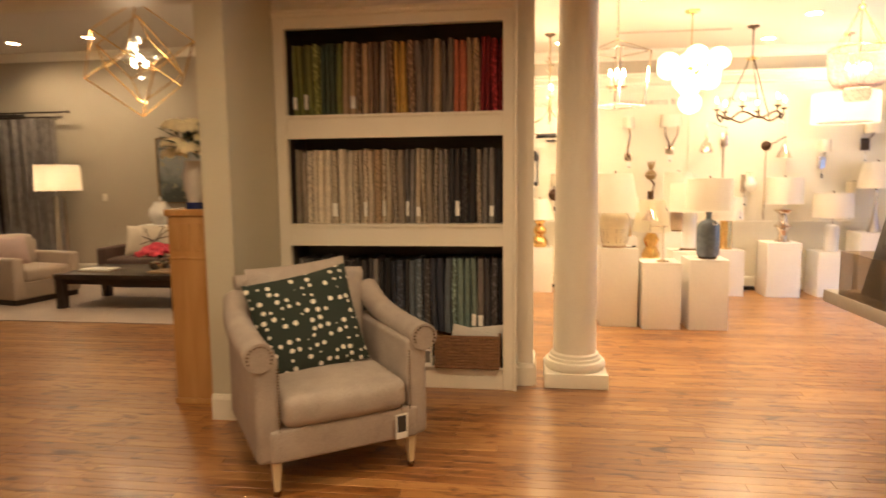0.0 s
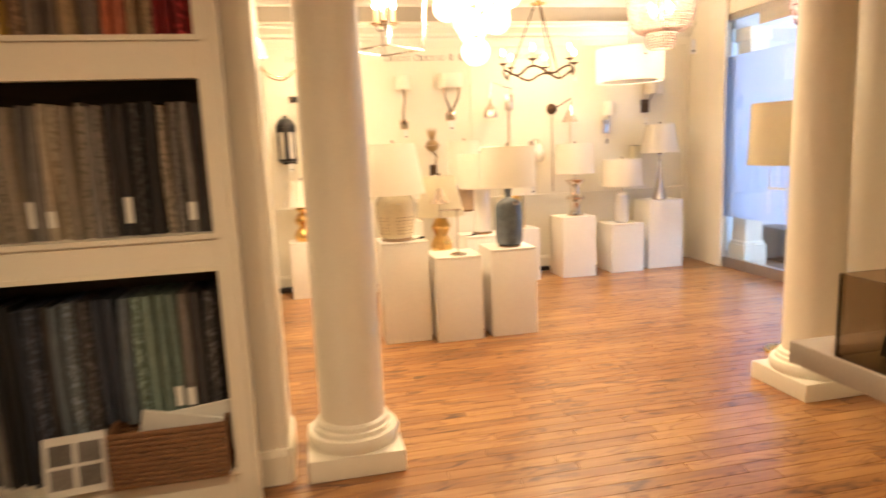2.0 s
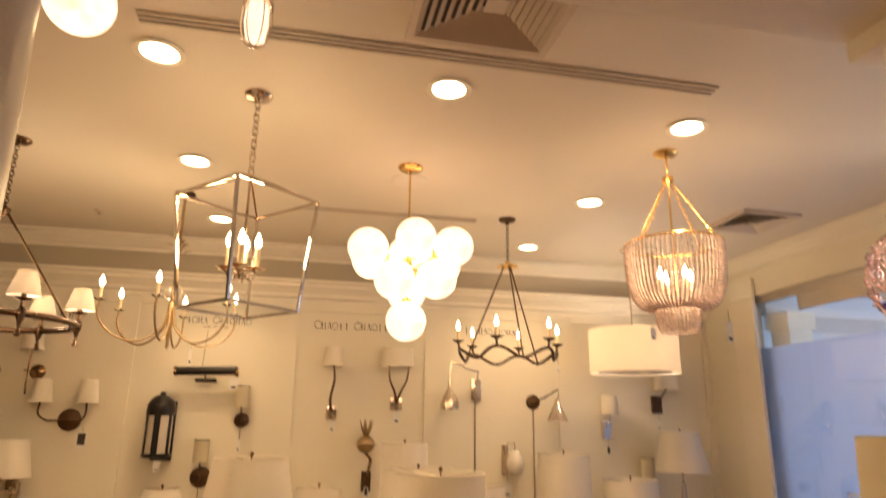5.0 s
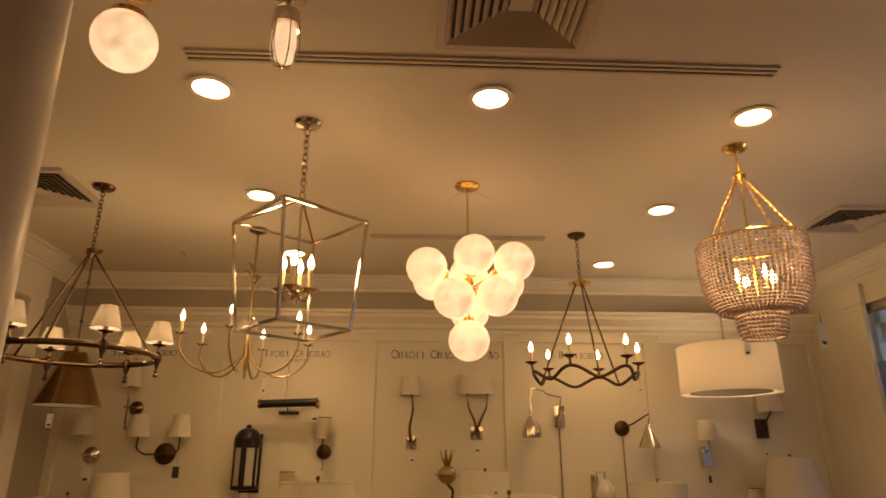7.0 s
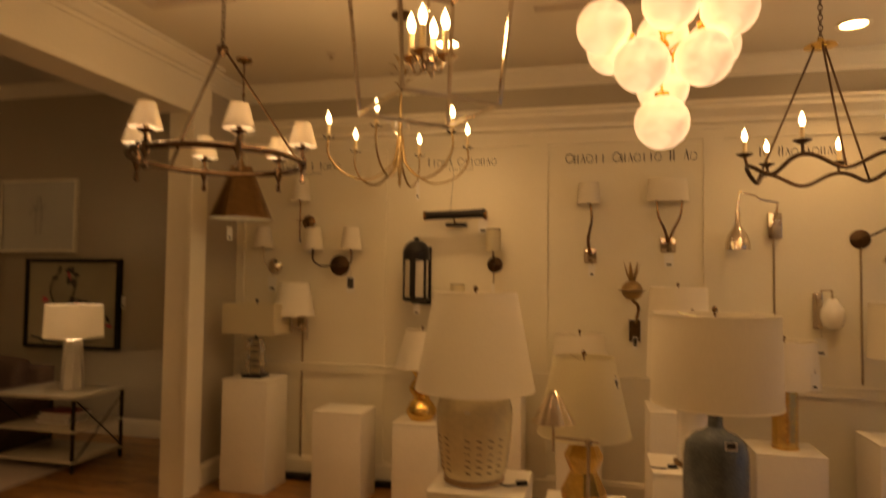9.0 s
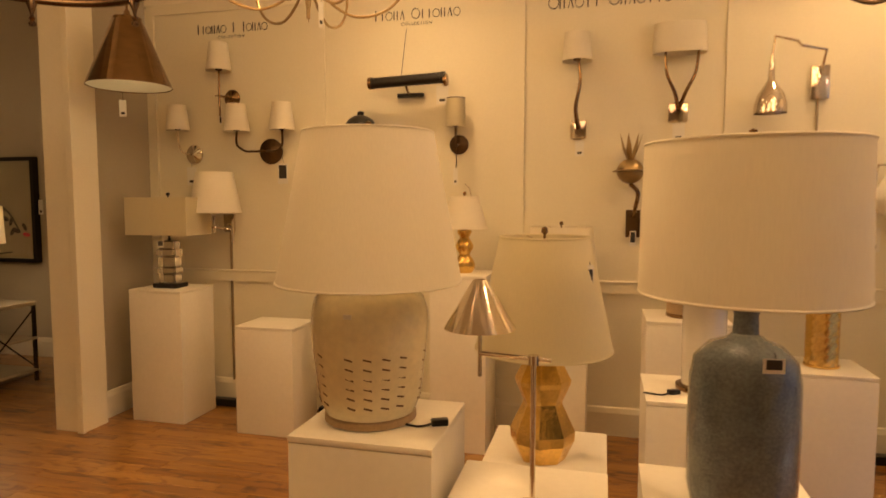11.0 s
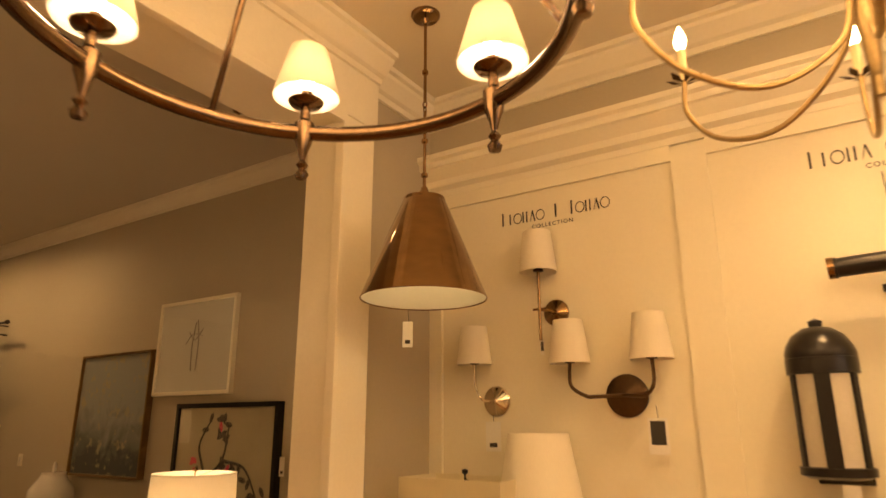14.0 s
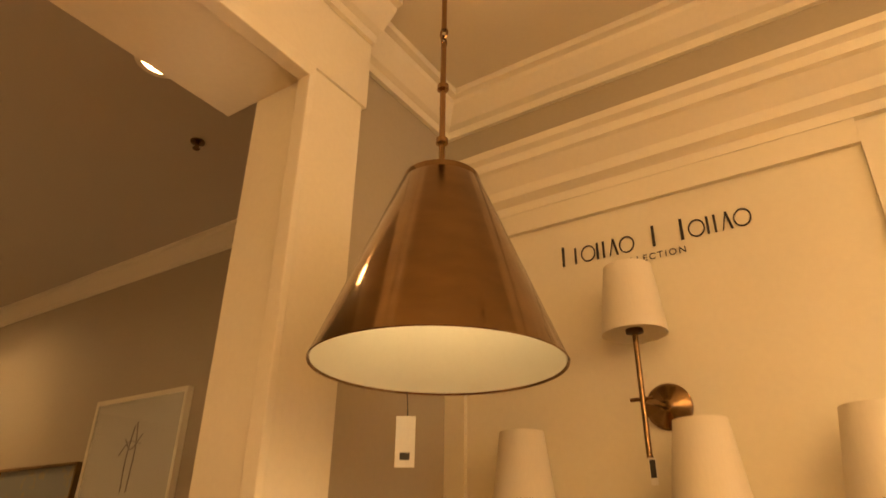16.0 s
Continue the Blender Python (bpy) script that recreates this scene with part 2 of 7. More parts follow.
M_IRON = mat("aged_iron", (0.045, 0.030, 0.022), 0.45, 0.7, vary=0.2, scale=9, fine=70, bump=0.1)
M_BLACK = mat("black_enamel", (0.012, 0.010, 0.010), 0.3, 0.2, vary=0.1)
M_CANDLE = mat("ivory_sleeve", (0.80, 0.66, 0.42), 0.5, vary=0.05)
M_FLAME = glow("lit_bulb", (1.0, 0.80, 0.50), 55.0)
M_GLOBE = glow("lit_globe", (1.0, 0.77, 0.56), 3.2)
nt = M_GLOBE.node_tree
cloud, span, place_ = nt.nodes.new("ShaderNodeTexNoise"), nt.nodes.new("ShaderNodeMapRange"), nt.nodes.new("ShaderNodeTexCoord")
cloud.inputs["Scale"].default_value, cloud.inputs["Detail"].default_value, cloud.inputs["Distortion"].default_value = 9.0, 4, 1.0
span.inputs["From Min"].default_value, span.inputs["From Max"].default_value = 0.3, 0.7
span.inputs["To Min"].default_value, span.inputs["To Max"].default_value = 2.0, 4.4
nt.links.new(place_.outputs["Object"], cloud.inputs["Vector"]), nt.links.new(cloud.outputs[0], span.inputs["Value"])
nt.links.new(span.outputs[0], nt.nodes["Principled BSDF"].inputs["Emission Strength"])
M_DISC = glow("downlight_lens", (1.0, 0.88, 0.70), 28.0)
M_BULB_SOFT = glow("shaded_bulb", (1.0, 0.88, 0.73), 125.0)
M_CRYSTAL = glass("crystal", (0.98, 0.96, 0.94), 0.02, 1.5)
M_THIN = bpy.data.materials.new("thin_clear_glass")
M_THIN.use_nodes = True
nt = M_THIN.node_tree
clear, shine, both = nt.nodes.new("ShaderNodeBsdfTransparent"), nt.nodes.new("ShaderNodeBsdfGlossy"), nt.nodes.new("ShaderNodeMixShader")
shine.inputs["Roughness"].default_value, both.inputs[0].default_value = 0.03, 0.14
nt.links.new(clear.outputs[0], both.inputs[1]), nt.links.new(shine.outputs[0], both.inputs[2])
nt.links.new(both.outputs[0], nt.nodes["Material Output"].inputs[0])
M_GLASS = glass("clear_glass", (0.97, 0.99, 1.0), 0.0, 1.45)
M_BEAD = mat("pale_pink_bead", (0.66, 0.53, 0.48), 0.12, vary=0.12, scale=20, fine=90, spec=0.7, per_island=0.25)
M_AMETHYST = mat("amethyst_chip", (0.64, 0.43, 0.40), 0.12, 0.0, vary=0.5, scale=30, fine=90, spec=0.9, per_island=0.5)
M_TAG = mat("paper_tag", (0.80, 0.78, 0.72), 0.7, vary=0.04)
M_INK = mat("dark_ink", (0.035, 0.03, 0.025), 0.6)
M_BLUE = mat("blue_ceramic", (0.125, 0.158, 0.188), 0.24, vary=0.35, scale=18, fine=140, bump=0.35, coat=0.5)
M_CELADON = mat("cream_glaze", (0.82, 0.745, 0.54), 0.14, vary=0.10, scale=5, fine=50, bump=0.05, coat=0.6)
M_TAN = mat("tan_texture", (0.42, 0.29, 0.18), 0.7, vary=0.15, scale=20, fine=90, bump=0.4)
M_PORCELAIN = mat("white_porcelain", (0.80, 0.77, 0.72), 0.18, vary=0.03, coat=0.5)
# dark colour that stands for the shade up inside the vents
M_VENT_SHADE = mat("vent_throat_shade", (0.06, 0.048, 0.036), 0.8)
M_VENT = mat("vent_metal", (0.60, 0.52, 0.42), 0.5, vary=0.04)

# ---- builders ----


def add_box(bm, x0, y0, z0, x1, y1, z1, bevel=0.0, m=None):
    r = bmesh.ops.create_cube(bm, size=1, matrix=Matrix.LocRotScale(((x0 + x1) / 2, (y0 + y1) / 2, (z0 + z1) / 2), None,
                                                                   (x1 - x0, y1 - y0, z1 - z0)))
    vs = r["verts"]
    if bevel:
        es = list({e for v in vs for e in v.link_edges})
        out = bmesh.ops.bevel(bm, geom=es, offset=bevel, segments=2, affect="EDGES", profile=0.6)
        vs = list({v for f in out["faces"] for v in f.verts} | {v for v in vs if v.is_valid})
    if m is not None:
        bmesh.ops.transform(bm, matrix=m, verts=[v for v in vs if v.is_valid])
    return bm


def add_lathe(bm, profile, seg=28, m=None, closed=False, sx=1.0, sy=1.0, hollow=False):
    """Turns (radius, height) pairs about z."""
    rings = []
    for r, z in profile:
        if r < 1e-6:
            rings.append([bm.verts.new((0, 0, z))])
        else:
            rings.append([bm.verts.new((r * math.cos(2 * math.pi * i / seg) * sx, r * math.sin(2 * math.pi * i / seg) * sy, z)) for i in range(seg)])
    pairs = list(zip(rings, rings[1:])) + ([(rings[-1], rings[0])] if closed else [])
    for a, b in pairs:
        for i in range(seg):
            k = (i + 1) % seg
            if len(a) == 1 and len(b) == 1:
                continue
            if len(a) == 1:
                bm.faces.new((a[0], b[k], b[i]))
            elif len(b) == 1:
                bm.faces.new((a[i], a[k], b[0]))
            else:
                bm.faces.new((a[i], a[k], b[k], b[i]))
    if not closed and not hollow:
        for ring, flip in ((rings[0], True), (rings[-1], False)):
            if len(ring) > 1:
                bm.faces.new(ring[::-1] if flip else ring)
    vs = [v for r in rings for v in r]
    if m is not None:
        bmesh.ops.transform(bm, matrix=m, verts=vs)
    return bm


def add_tube(bm, pts, r, seg=8, loop=False, m=None, taper=None):
    """A round bar along the points."""
    pts = [Vector(p) for p in pts]
    n = len(pts)
    rings, up = [], None
    for i, p in enumerate(pts):
        a = pts[i - 1] if (i or loop) else p
        b = pts[(i + 1) % n] if (i < n - 1 or loop) else p
        d = (b - a).normalized() if (b - a).length > 1e-9 else Vector((0, 0, 1))
        if up is None:
            up = d.orthogonal().normalized()
        up = (up - d * up.dot(d))
        up = up.normalized() if up.length > 1e-6 else d.orthogonal().normalized()
        side = d.cross(up)
        rr = r if taper is None else r + (taper - r) * i / max(1, n - 1)
        rings.append([bm.verts.new(p + (up * math.cos(2 * math.pi * k / seg) + side * math.sin(2 * math.pi * k / seg)) * rr) for k in range(seg)])
    for a, b in list(zip(rings, rings[1:])) + ([(rings[-1], rings[0])] if loop else []):
        for k in range(seg):
            bm.faces.new((a[k], a[(k + 1) % seg], b[(k + 1) % seg], b[k]))
    if not loop:
        bm.faces.new(rings[0][::-1])
        bm.faces.new(rings[-1])
    if m is not None:
        bmesh.ops.transform(bm, matrix=m, verts=[v for q in rings for v in q])
    return bm


def add_ball(bm, r, place=(0, 0, 0), scale=(1, 1, 1), u=20, v=12):
    bmesh.ops.create_uvsphere(bm, u_segments=u, v_segments=v, radius=r, matrix=Matrix.LocRotScale(place, None, scale))
    return bm


def curve_pts(points, steps=8):
    """A smooth line through the points."""
    p = [Vector(q) for q in points]
    p = [2 * p[0] - p[1]] + p + [2 * p[-1] - p[-2]]
    out = []
    for i in range(1, len(p) - 2):
        for s in range(steps):
            t = s / steps
            a, b, c, e = p[i - 1], p[i], p[i + 1], p[i + 2]
            out.append(0.5 * (2 * b + (c - a) * t + (2 * a - 5 * b + 4 * c - e) * t * t + (3 * b - a - 3 * c + e) * t ** 3))
    return out + [p[-2]]


def mesh_of(name, bm, material, smooth=True):
    me = bpy.data.meshes.new(name)
    bmesh.ops.recalc_face_normals(bm, faces=bm.faces)
    bm.to_mesh(me)
    bm.free()
    me.materials.append(material)
    if smooth:
        me.polygons.foreach_set("use_smooth", [True] * len(me.polygons))
        me.set_sharp_from_angle(angle=radians(38))
    return me


def part(name, bm, material, parent, label="", smooth=True, place=None):
    ob = new(name, mesh_of(name, bm, material, smooth))
    ob.parent = parent
    if place is not None:
        ob.matrix_basis = place
    return tagged(ob, label)


def thing(name, place, label, category, group="", turn=0.0):
    ob = new(name)
    ob.empty_display_size = 0.1
    ob.matrix_world = pose(*place, 0, 0, turn)
    return tagged(ob, label, category, group)


def setting(name, bm, material, smooth=False):
    ob = new(name, mesh_of(name, bm, material, smooth))
    return tagged(ob, kind="structure")


def B():
    return bmesh.new()


def box(*a, **k):
    return add_box(bmesh.new(), *a, **k)


def extrude_profile(bm, profile, a, b, inward):
    """A moulding: (out, up) profile swept along a straight line from a to b; inward is the way out of the wall."""
    a, b, o = Vector(a), Vector(b), Vector(inward)
    rows = [[bm.verts.new(e + o * u + Vector((0, 0, w))) for u, w in profile] for e in (a, b)]
    n = len(profile)
    for i in range(n):
        k = (i + 1) % n
        bm.faces.new((rows[0][i], rows[0][k], rows[1][k], rows[1][i]))
    bm.faces.new(rows[0][::-1])
    bm.faces.new(rows[1])
    return bm


# ---- structure ----
setting("subfloor", box(-11.0, -4.2, -0.12, 9.2, 9.9, -0.018), M_DARK)
setting("wall_north", box(-1.77, BACK, 0, 5.1, BACK + 0.16, CEIL), M_CREAM)
setting("wall_return", box(-1.77, 8.34, 0, -1.65, BACK, CEIL), M_GREY)
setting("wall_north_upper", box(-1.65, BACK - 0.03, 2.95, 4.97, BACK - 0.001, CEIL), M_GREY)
setting("wall_living_north", box(-11.0, 9.65, 0, -1.772, 9.81, CEIL_LIVING), M_GREY)
setting("wall_living_east", box(-1.9, 8.38, 0, -1.772, 9.65, CEIL_LIVING), M_GREY)
# the west and south walls are unseen, added to close the rooms
setting("wall_west_unseen", box(-11.16, -4.2, 0, -11.0, 9.81, CEIL_LIVING), M_GREY)
setting("wall_south_unseen", box(-11.0, -4.36, 0, 3.58, -4.2, CEIL), M_CREAM)
setting("wall_hall_east", box(3.42, -4.2, 0, 3.58, 4.5, CEIL), M_SAGE)
setting("wall_right_stub", box(3.38, 4.5, 0, 5.1, 4.86, CEIL), M_TRIM)
setting("wall_behind_bookcase", box(-1.9, 4.74, 0, 0.0, 4.88, CEIL), M_CREAM)
setting("wall_bookcase_end", box(-0.13, 4.47, 0, 0.0, 4.739, CEIL), M_TRIM)
setting("wall_partition", box(-2.1, 3.57, 0, -1.91, 5.0, CEIL_LIVING), M_SAGE)
setting("header_columns", box(-0.13, 4.5, 3.12, 3.38, 4.95, CEIL), M_TRIM)
setting("header_living_south", box(-11.0, 3.57, 2.74, -2.1, 3.87, CEIL_LIVING), M_SAGE)
setting("header_opening", box(-1.9, 5.0, 2.88, -1.6, 8.15, CEIL_LIVING), M_TRIM)
setting("trim_crosshead", box(-1.6, 5.0, 2.9, -1.562, 8.352, CEIL - 0.001), M_TRIM)
setting("pilaster_opening", box(-1.78, 8.15, 0, -1.57, 8.34, 2.9), M_TRIM)
setting("pilaster_head", box(-1.78, 8.15, 2.9, -1.6, 8.34, CEIL), M_TRIM)
setting("ceiling", box(-1.65, 4.88, CEIL, 5.1, BACK + 0.16, CEIL + 0.12), M_CEIL)
setting("ceiling_hall", box(-11.0, -4.36, CEIL, 3.58, 3.57, CEIL + 0.12), M_CEIL)
setting("ceiling_hall_inner", box(-2.1, 3.57, CEIL + 0.001, 5.1, 4.88, CEIL + 0.12), M_CEIL)
setting("ceiling_living", box(-11.0, 3.57, CEIL_LIVING, -1.66, 9.81, CEIL_LIVING + 0.12), M_CEIL_DARKER)
setting("bookcase_top_wall", box(-1.91, 4.35, 2.82, -0.13, 4.74, CEIL), M_TRIM)

# panelled wall: raised stiles and rails, cornice, chair rail, skirting
PANEL_EDGES = [-1.65, -0.37, 0.93, 2.19, 3.45, 4.97]
bm = B()
for x in PANEL_EDGES:
    a, b = max(x - 0.07, -1.65), min(x + 0.07, 4.97)
    add_box(bm, a, BACK - 0.018, 0.14, b, BACK - 0.001, 2.74)
for z0, z1 in ((2.69, 2.78), (0.86, 0.93)):
    for x0, x1 in zip(PANEL_EDGES, PANEL_EDGES[1:]):
        add_box(bm, x0 + 0.0701, BACK - 0.0178, z0, x1 - 0.0701, BACK - 0.001, z1)
setting("wall_panel_frame", bm, M_CREAM)
bm = B()
CORNICE = [(0, 0), (0.02, 0), (0.02, 0.03), (0.05, 0.045), (0.055, 0.075), (0.10, 0.12), (0.115, 0.125), (0.115, 0.155), (0.135, 0.165), (0.135, 0.19), (0, 0.19)]
extrude_profile(bm, CORNICE, (-1.65, BACK - 0.001, 2.76), (4.97, BACK - 0.001, 2.76), (0, -1, 0))
setting("cornice_north", bm, M_TRIM)
bm = B()
extrude_profile(bm, [(0, 0), (0.006, 0.002), (0.008, 0.008), (0.004, 0.014), (0, 0.016)], (-1.65, BACK - 0.016, 0.925), (4.97, BACK - 0.016, 0.925), (0, -1, 0))
setting("chair_rail", bm, M_TRIM)
BASE = [(0, 0), (0.022, 0), (0.022, 0.12), (0.012, 0.145), (0, 0.15)]
for i, (a, b, o) in enumerate((((-1.65, BACK - 0.001, 0), (4.97, BACK - 0.001, 0), (0, -1, 0)), ((-1.649, 8.342, 0), (-1.649, 8.89, 0), (1, 0, 0)),
                               ((-2.1, 3.57, 0), (-1.91, 3.57, 0), (0, -1, 0)), ((-0.135, 4.47, 0), (0.0, 4.47, 0), (0, -1, 0)),
                               ((0.001, 4.47, 0), (0.001, 4.86, 0), (1, 0, 0)), ((3.38, 4.52, 0), (3.38, 4.86, 0), (-1, 0, 0)),
                               ((3.42, -4.0, 0), (3.42, 4.48, 0), (-1, 0, 0)), ((-10.9, 9.65, 0), (-1.95, 9.65, 0), (0, -1, 0)))):
    setting("baseboard_" + str(i + 1), extrude_profile(B(), [(u, w * 1.15) for u, w in BASE], a, b, o), M_TRIM)
CROWN = [(0, -0.13), (0.015, -0.13), (0.02, -0.105), (0.04, -0.095), (0.085, -0.045), (0.09, -0.03), (0.11, -0.025), (0.11, 0.0), (0, 0)]
for i, (a, b, o) in enumerate((((-1.65, BACK - 0.03, CEIL - 0.001), (4.97, BACK - 0.03, CEIL - 0.001), (0, -1, 0)), ((-1.649, 8.353, CEIL - 0.002), (-1.649, 8.9, CEIL - 0.002), (1, 0, 0)),
                               ((-1.561, 4.9, CEIL - 0.002), (-1.561, 8.352, CEIL - 0.002), (1, 0, 0)), ((4.968, 4.9, CEIL - 0.002), (4.968, 8.9, CEIL - 0.002), (-1, 0, 0)),
                               ((-0.1, 4.951, CEIL - 0.003), (3.4, 4.951, CEIL - 0.003), (0, 1, 0)),
                               ((-10.9, 9.649, CEIL_LIVING - 0.001), (-1.95, 9.649, CEIL_LIVING - 0.001), (0, -1, 0)))):
    setting("crown_moulding_" + str(i + 1), extrude_profile(B(), CROWN, a, b, o), M_TRIM)
# casing edge beads of the opening
bm = B()
add_box(bm, -1.60, 8.128, 0, -1.555, 8.15, 2.86, 0.004)
add_box(bm, -1.60, 5.0, 2.858, -1.556, 8.149, 2.9, 0.004)
setting("trim_opening", bm, M_TRIM)

# glass partition on the east side
setting("wall_east_pier", box(4.97, 8.27, 0, 5.1, BACK, CEIL), M_CREAM)
setting("wall_east_over", box(4.97, 4.86, 2.9, 5.1, 8.27, CEIL), M_CREAM)
bm = B()
add_box(bm, 4.935, 8.16, 0, 4.969, 8.45, 2.9, 0.004)
add_box(bm, 4.93, 8.15, 2.9, 4.969, 8.46, 3.06, 0.004)
setting("trim_glass_wall", bm, M_TRIM)
win = tagged(new("window_1"), "frameless glass office partition with a frosted film", "window", kind="structure")
STEEL = mat("brushed_steel", (0.50, 0.46, 0.42), 0.35, 1.0, vary=0.05)
part("bottom_rail", box(4.99, 4.87, 0.0, 5.05, 8.27, 0.12, 0.003), STEEL, win, "brushed steel bottom rail", False)
part("top_rail", box(4.99, 4.87, 2.83, 5.05, 8.27, 2.9, 0.003), STEEL, win, "brushed steel top rail", False)
for a, b in ((7.704, 8.26), (6.184, 7.70), (4.88, 6.18)):
    p = part("pane", box(5.015, a, 0.12, 5.027, b, 2.83), M_THIN, win, "", False)
    p.visible_shadow = False
FILM = cloth("frosted_film", (0.66, 0.74, 0.88), 0.72, 40)
for a, b in ((7.702, 8.262), (6.182, 7.701), (4.88, 6.181)):
    part("frosted_film", box(5.03, a, 0.60, 5.032, b, 2.44), FILM, win, "pale blue frosted film", False)
part("door_head", box(5.0, 6.2, 2.70, 5.012, 7.7, 2.83, 0.002), STEEL, win, "brushed steel door head", False)
M_WHITELINE = mat("white_vinyl", (0.86, 0.88, 0.92), 0.5, vary=0.02)


def chair_decal(y, z, s):
    """An outline of a chair cut from white vinyl."""
    bm = B()
    for y0, z0, y1, z1 in ((0, 0.45, 0.03, 1.0), (0.38, 0.45, 0.41, 1.0), (0, 0.97, 0.41, 1.0), (-0.03, 0.42, 0.44, 0.46), (0, 0, 0.03, 0.42), (0.38, 0, 0.41, 0.42), (0.18, 0.5, 0.21, 0.97)):
        add_box(bm, 5.0115, y + y0 * s, z + z0 * s, 5.0135, y + y1 * s, z + z1 * s)
    part("chair_decal", bm, M_WHITELINE, win, "white vinyl chair outline", False)


chair_decal(7.22, 0.7, 0.62)
chair_decal(6.45, 0.62, 0.66)
chair_decal(5.5, 0.66, 0.62)
# the office behind the glass
M_OFFICE = mat("office_paint", (0.62, 0.66, 0.72), 0.6, vary=0.03, scale=1.5)
setting("wall_office_east", box(9.0, 4.7, 0, 9.16, 9.3, CEIL), M_OFFICE)
setting("wall_office_north", box(5.1, 9.1, 0, 9.0, 9.26, CEIL), M_OFFICE)
setting("wall_office_south", box(5.1, 4.7, 0, 9.0, 4.86, CEIL), M_OFFICE)
setting("ceiling_office", box(5.1, 4.7, CEIL, 9.16, 9.26, CEIL + 0.12), M_OFFICE)
setting("floor_office", box(5.1, 4.86, -0.02, 9.0, 9.1, 0.0), wood("office_planks", (0.11, 0.078, 0.06), (0.24, 0.18, 0.145), 0.5, (7, 0.8, 7)))
setting("office_ceiling_band", box(5.1, 8.2, 2.75, 9.0, 9.1, 2.95), M_OFFICE)
cons = thing("credenza", (6.2, 8.2, 0), "dark low credenza on the office floor", "cabinet")
part("body", box(-0.55, -0.25, 0.06, 0.55, 0.25, 0.42, 0.006), M_BLACKWOOD, cons)
part("plinth", box(-0.5, -0.2, 0.0, 0.5, 0.2, 0.06), M_BLACK, cons)
bm = B()
add_box(bm, 5.14, 8.0, 0.0, 5.44, 8.3, 0.26, 0.006)
add_box(bm, 5.155, 8.015, 0.26, 5.425, 8.285, 0.30, 0.01)
add_box(bm, 5.175, 8.035, 0.30, 5.405, 8.265, 2.6)
add_box(bm, 5.15, 8.01, 2.6, 5.43, 8.29, 2.75, 0.01)
setting("pilaster_office", bm, M_TRIM)


def column(x, y, label):
    c = thing("column", (x, y, 0), label, "column", "columns at the room entrance")
    part("plinth", box(-0.232, -0.232, 0, 0.232, 0.232, 0.11, 0.008), M_TRIM, c)
    prof = [(0.222, 0.11), (0.232, 0.13), (0.232, 0.155), (0.222, 0.175), (0.20, 0.18), (0.195, 0.20), (0.185, 0.205), (0.18, 0.225), (0.165, 0.235)]
    part("base_moulding", add_lathe(B(), prof + [(0.15, 0.24)], 56), M_TRIM, c)
    part("shaft", add_lathe(B(), [(0.162, 0.235), (0.160, 0.9), (0.157, 1.5), (0.148, 2.3), (0.138, 2.90)], 56), M_TRIM, c)
    part("capital", add_lathe(B(), [(0.138, 2.90), (0.155, 2.91), (0.155, 2.93), (0.14, 2.94), (0.14, 2.97), (0.165, 2.985), (0.19, 3.02), (0.195, 3.04)], 56), M_TRIM, c)
    part("abacus", box(-0.21, -0.21, 3.04, 0.21, 0.21, 3.12, 0.006), M_TRIM, c)


column(0.32, 4.64, "cream painted round column beside the bookcase")
column(3.13, 4.74, "cream painted round column beside the hall wall")


def downlight(x, y, z):
    t = thing("downlight", (x, y, z), "lit recessed ceiling downlight", "light", "recessed downlights")
    part("trim_ring", add_lathe(B(), [(0.075, 0), (0.1, -0.004), (0.105, -0.012), (0.078, -0.012)], 32, closed=True), M_TRIM, t)
    part("lens", add_lathe(B(), [(0, -0.004), (0.074, -0.004)], 32), M_DISC, t, "glowing lens")


# the hall fixtures mark the added lamps, which stay out of view
for x, y in ROOM_DOWN + HALL_ADDED:
    downlight(x, y, CEIL)
# the two fixtures at y 5.6 belong to added lamps
for x, y in LIVING_DOWN + [(-2.82, 8.37)]:
    downlight(x, y, CEIL_LIVING)


def ceiling_vent(x, y, z, half, rings):
    t = thing("ceiling_vent", (x, y, z), "square stepped metal air diffuser in the ceiling", "vent", "air diffusers")
    # no recess is cut: this dark plate paints the shade behind the vanes
    part("shade_backing", box(-half + 0.02, -half + 0.02, -0.006, half - 0.02, half - 0.02, -0.001), M_VENT_SHADE, t, "", False)
    for i in range(rings):
        a = half * (1 - i / rings)
        b = a - half / rings * (0.95 if i == 0 else 0.66)
        lo, hi, k = -0.024, -0.022 if i == 0 else -0.008, b / a
        bm = B()
        for p, q in (((-a, -a), (a, -a)), ((a, -a), (a, a)), ((a, a), (-a, a)), ((-a, a), (-a, -a))):
            top = -0.001 if i == 0 else None
            low = [bm.verts.new(c) for c in ((p[0], p[1], lo), (q[0], q[1], lo), (q[0] * k, q[1] * k, hi), (p[0] * k, p[1] * k, hi))]
            upp = [bm.verts.new((v.co.x, v.co.y, v.co.z + 0.0018 if top is None else top)) for v in low]
            bm.faces.new(low)
            bm.faces.new(upp[::-1])
            for j in range(4):
                bm.faces.new((low[j], low[(j + 1) % 4], upp[(j + 1) % 4], upp[j]))
        part("frame" if i == 0 else "vane", bm, M_VENT, t, "", False)
    part("centre_plate", box(-0.04, -0.04, -0.03, 0.04, 0.04, -0.026), M_VENT, t, "", False)


ceiling_vent(1.68, 5.17, CEIL, 0.29, 9)
ceiling_vent(-0.945, 6.95, CEIL, 0.275, 8)
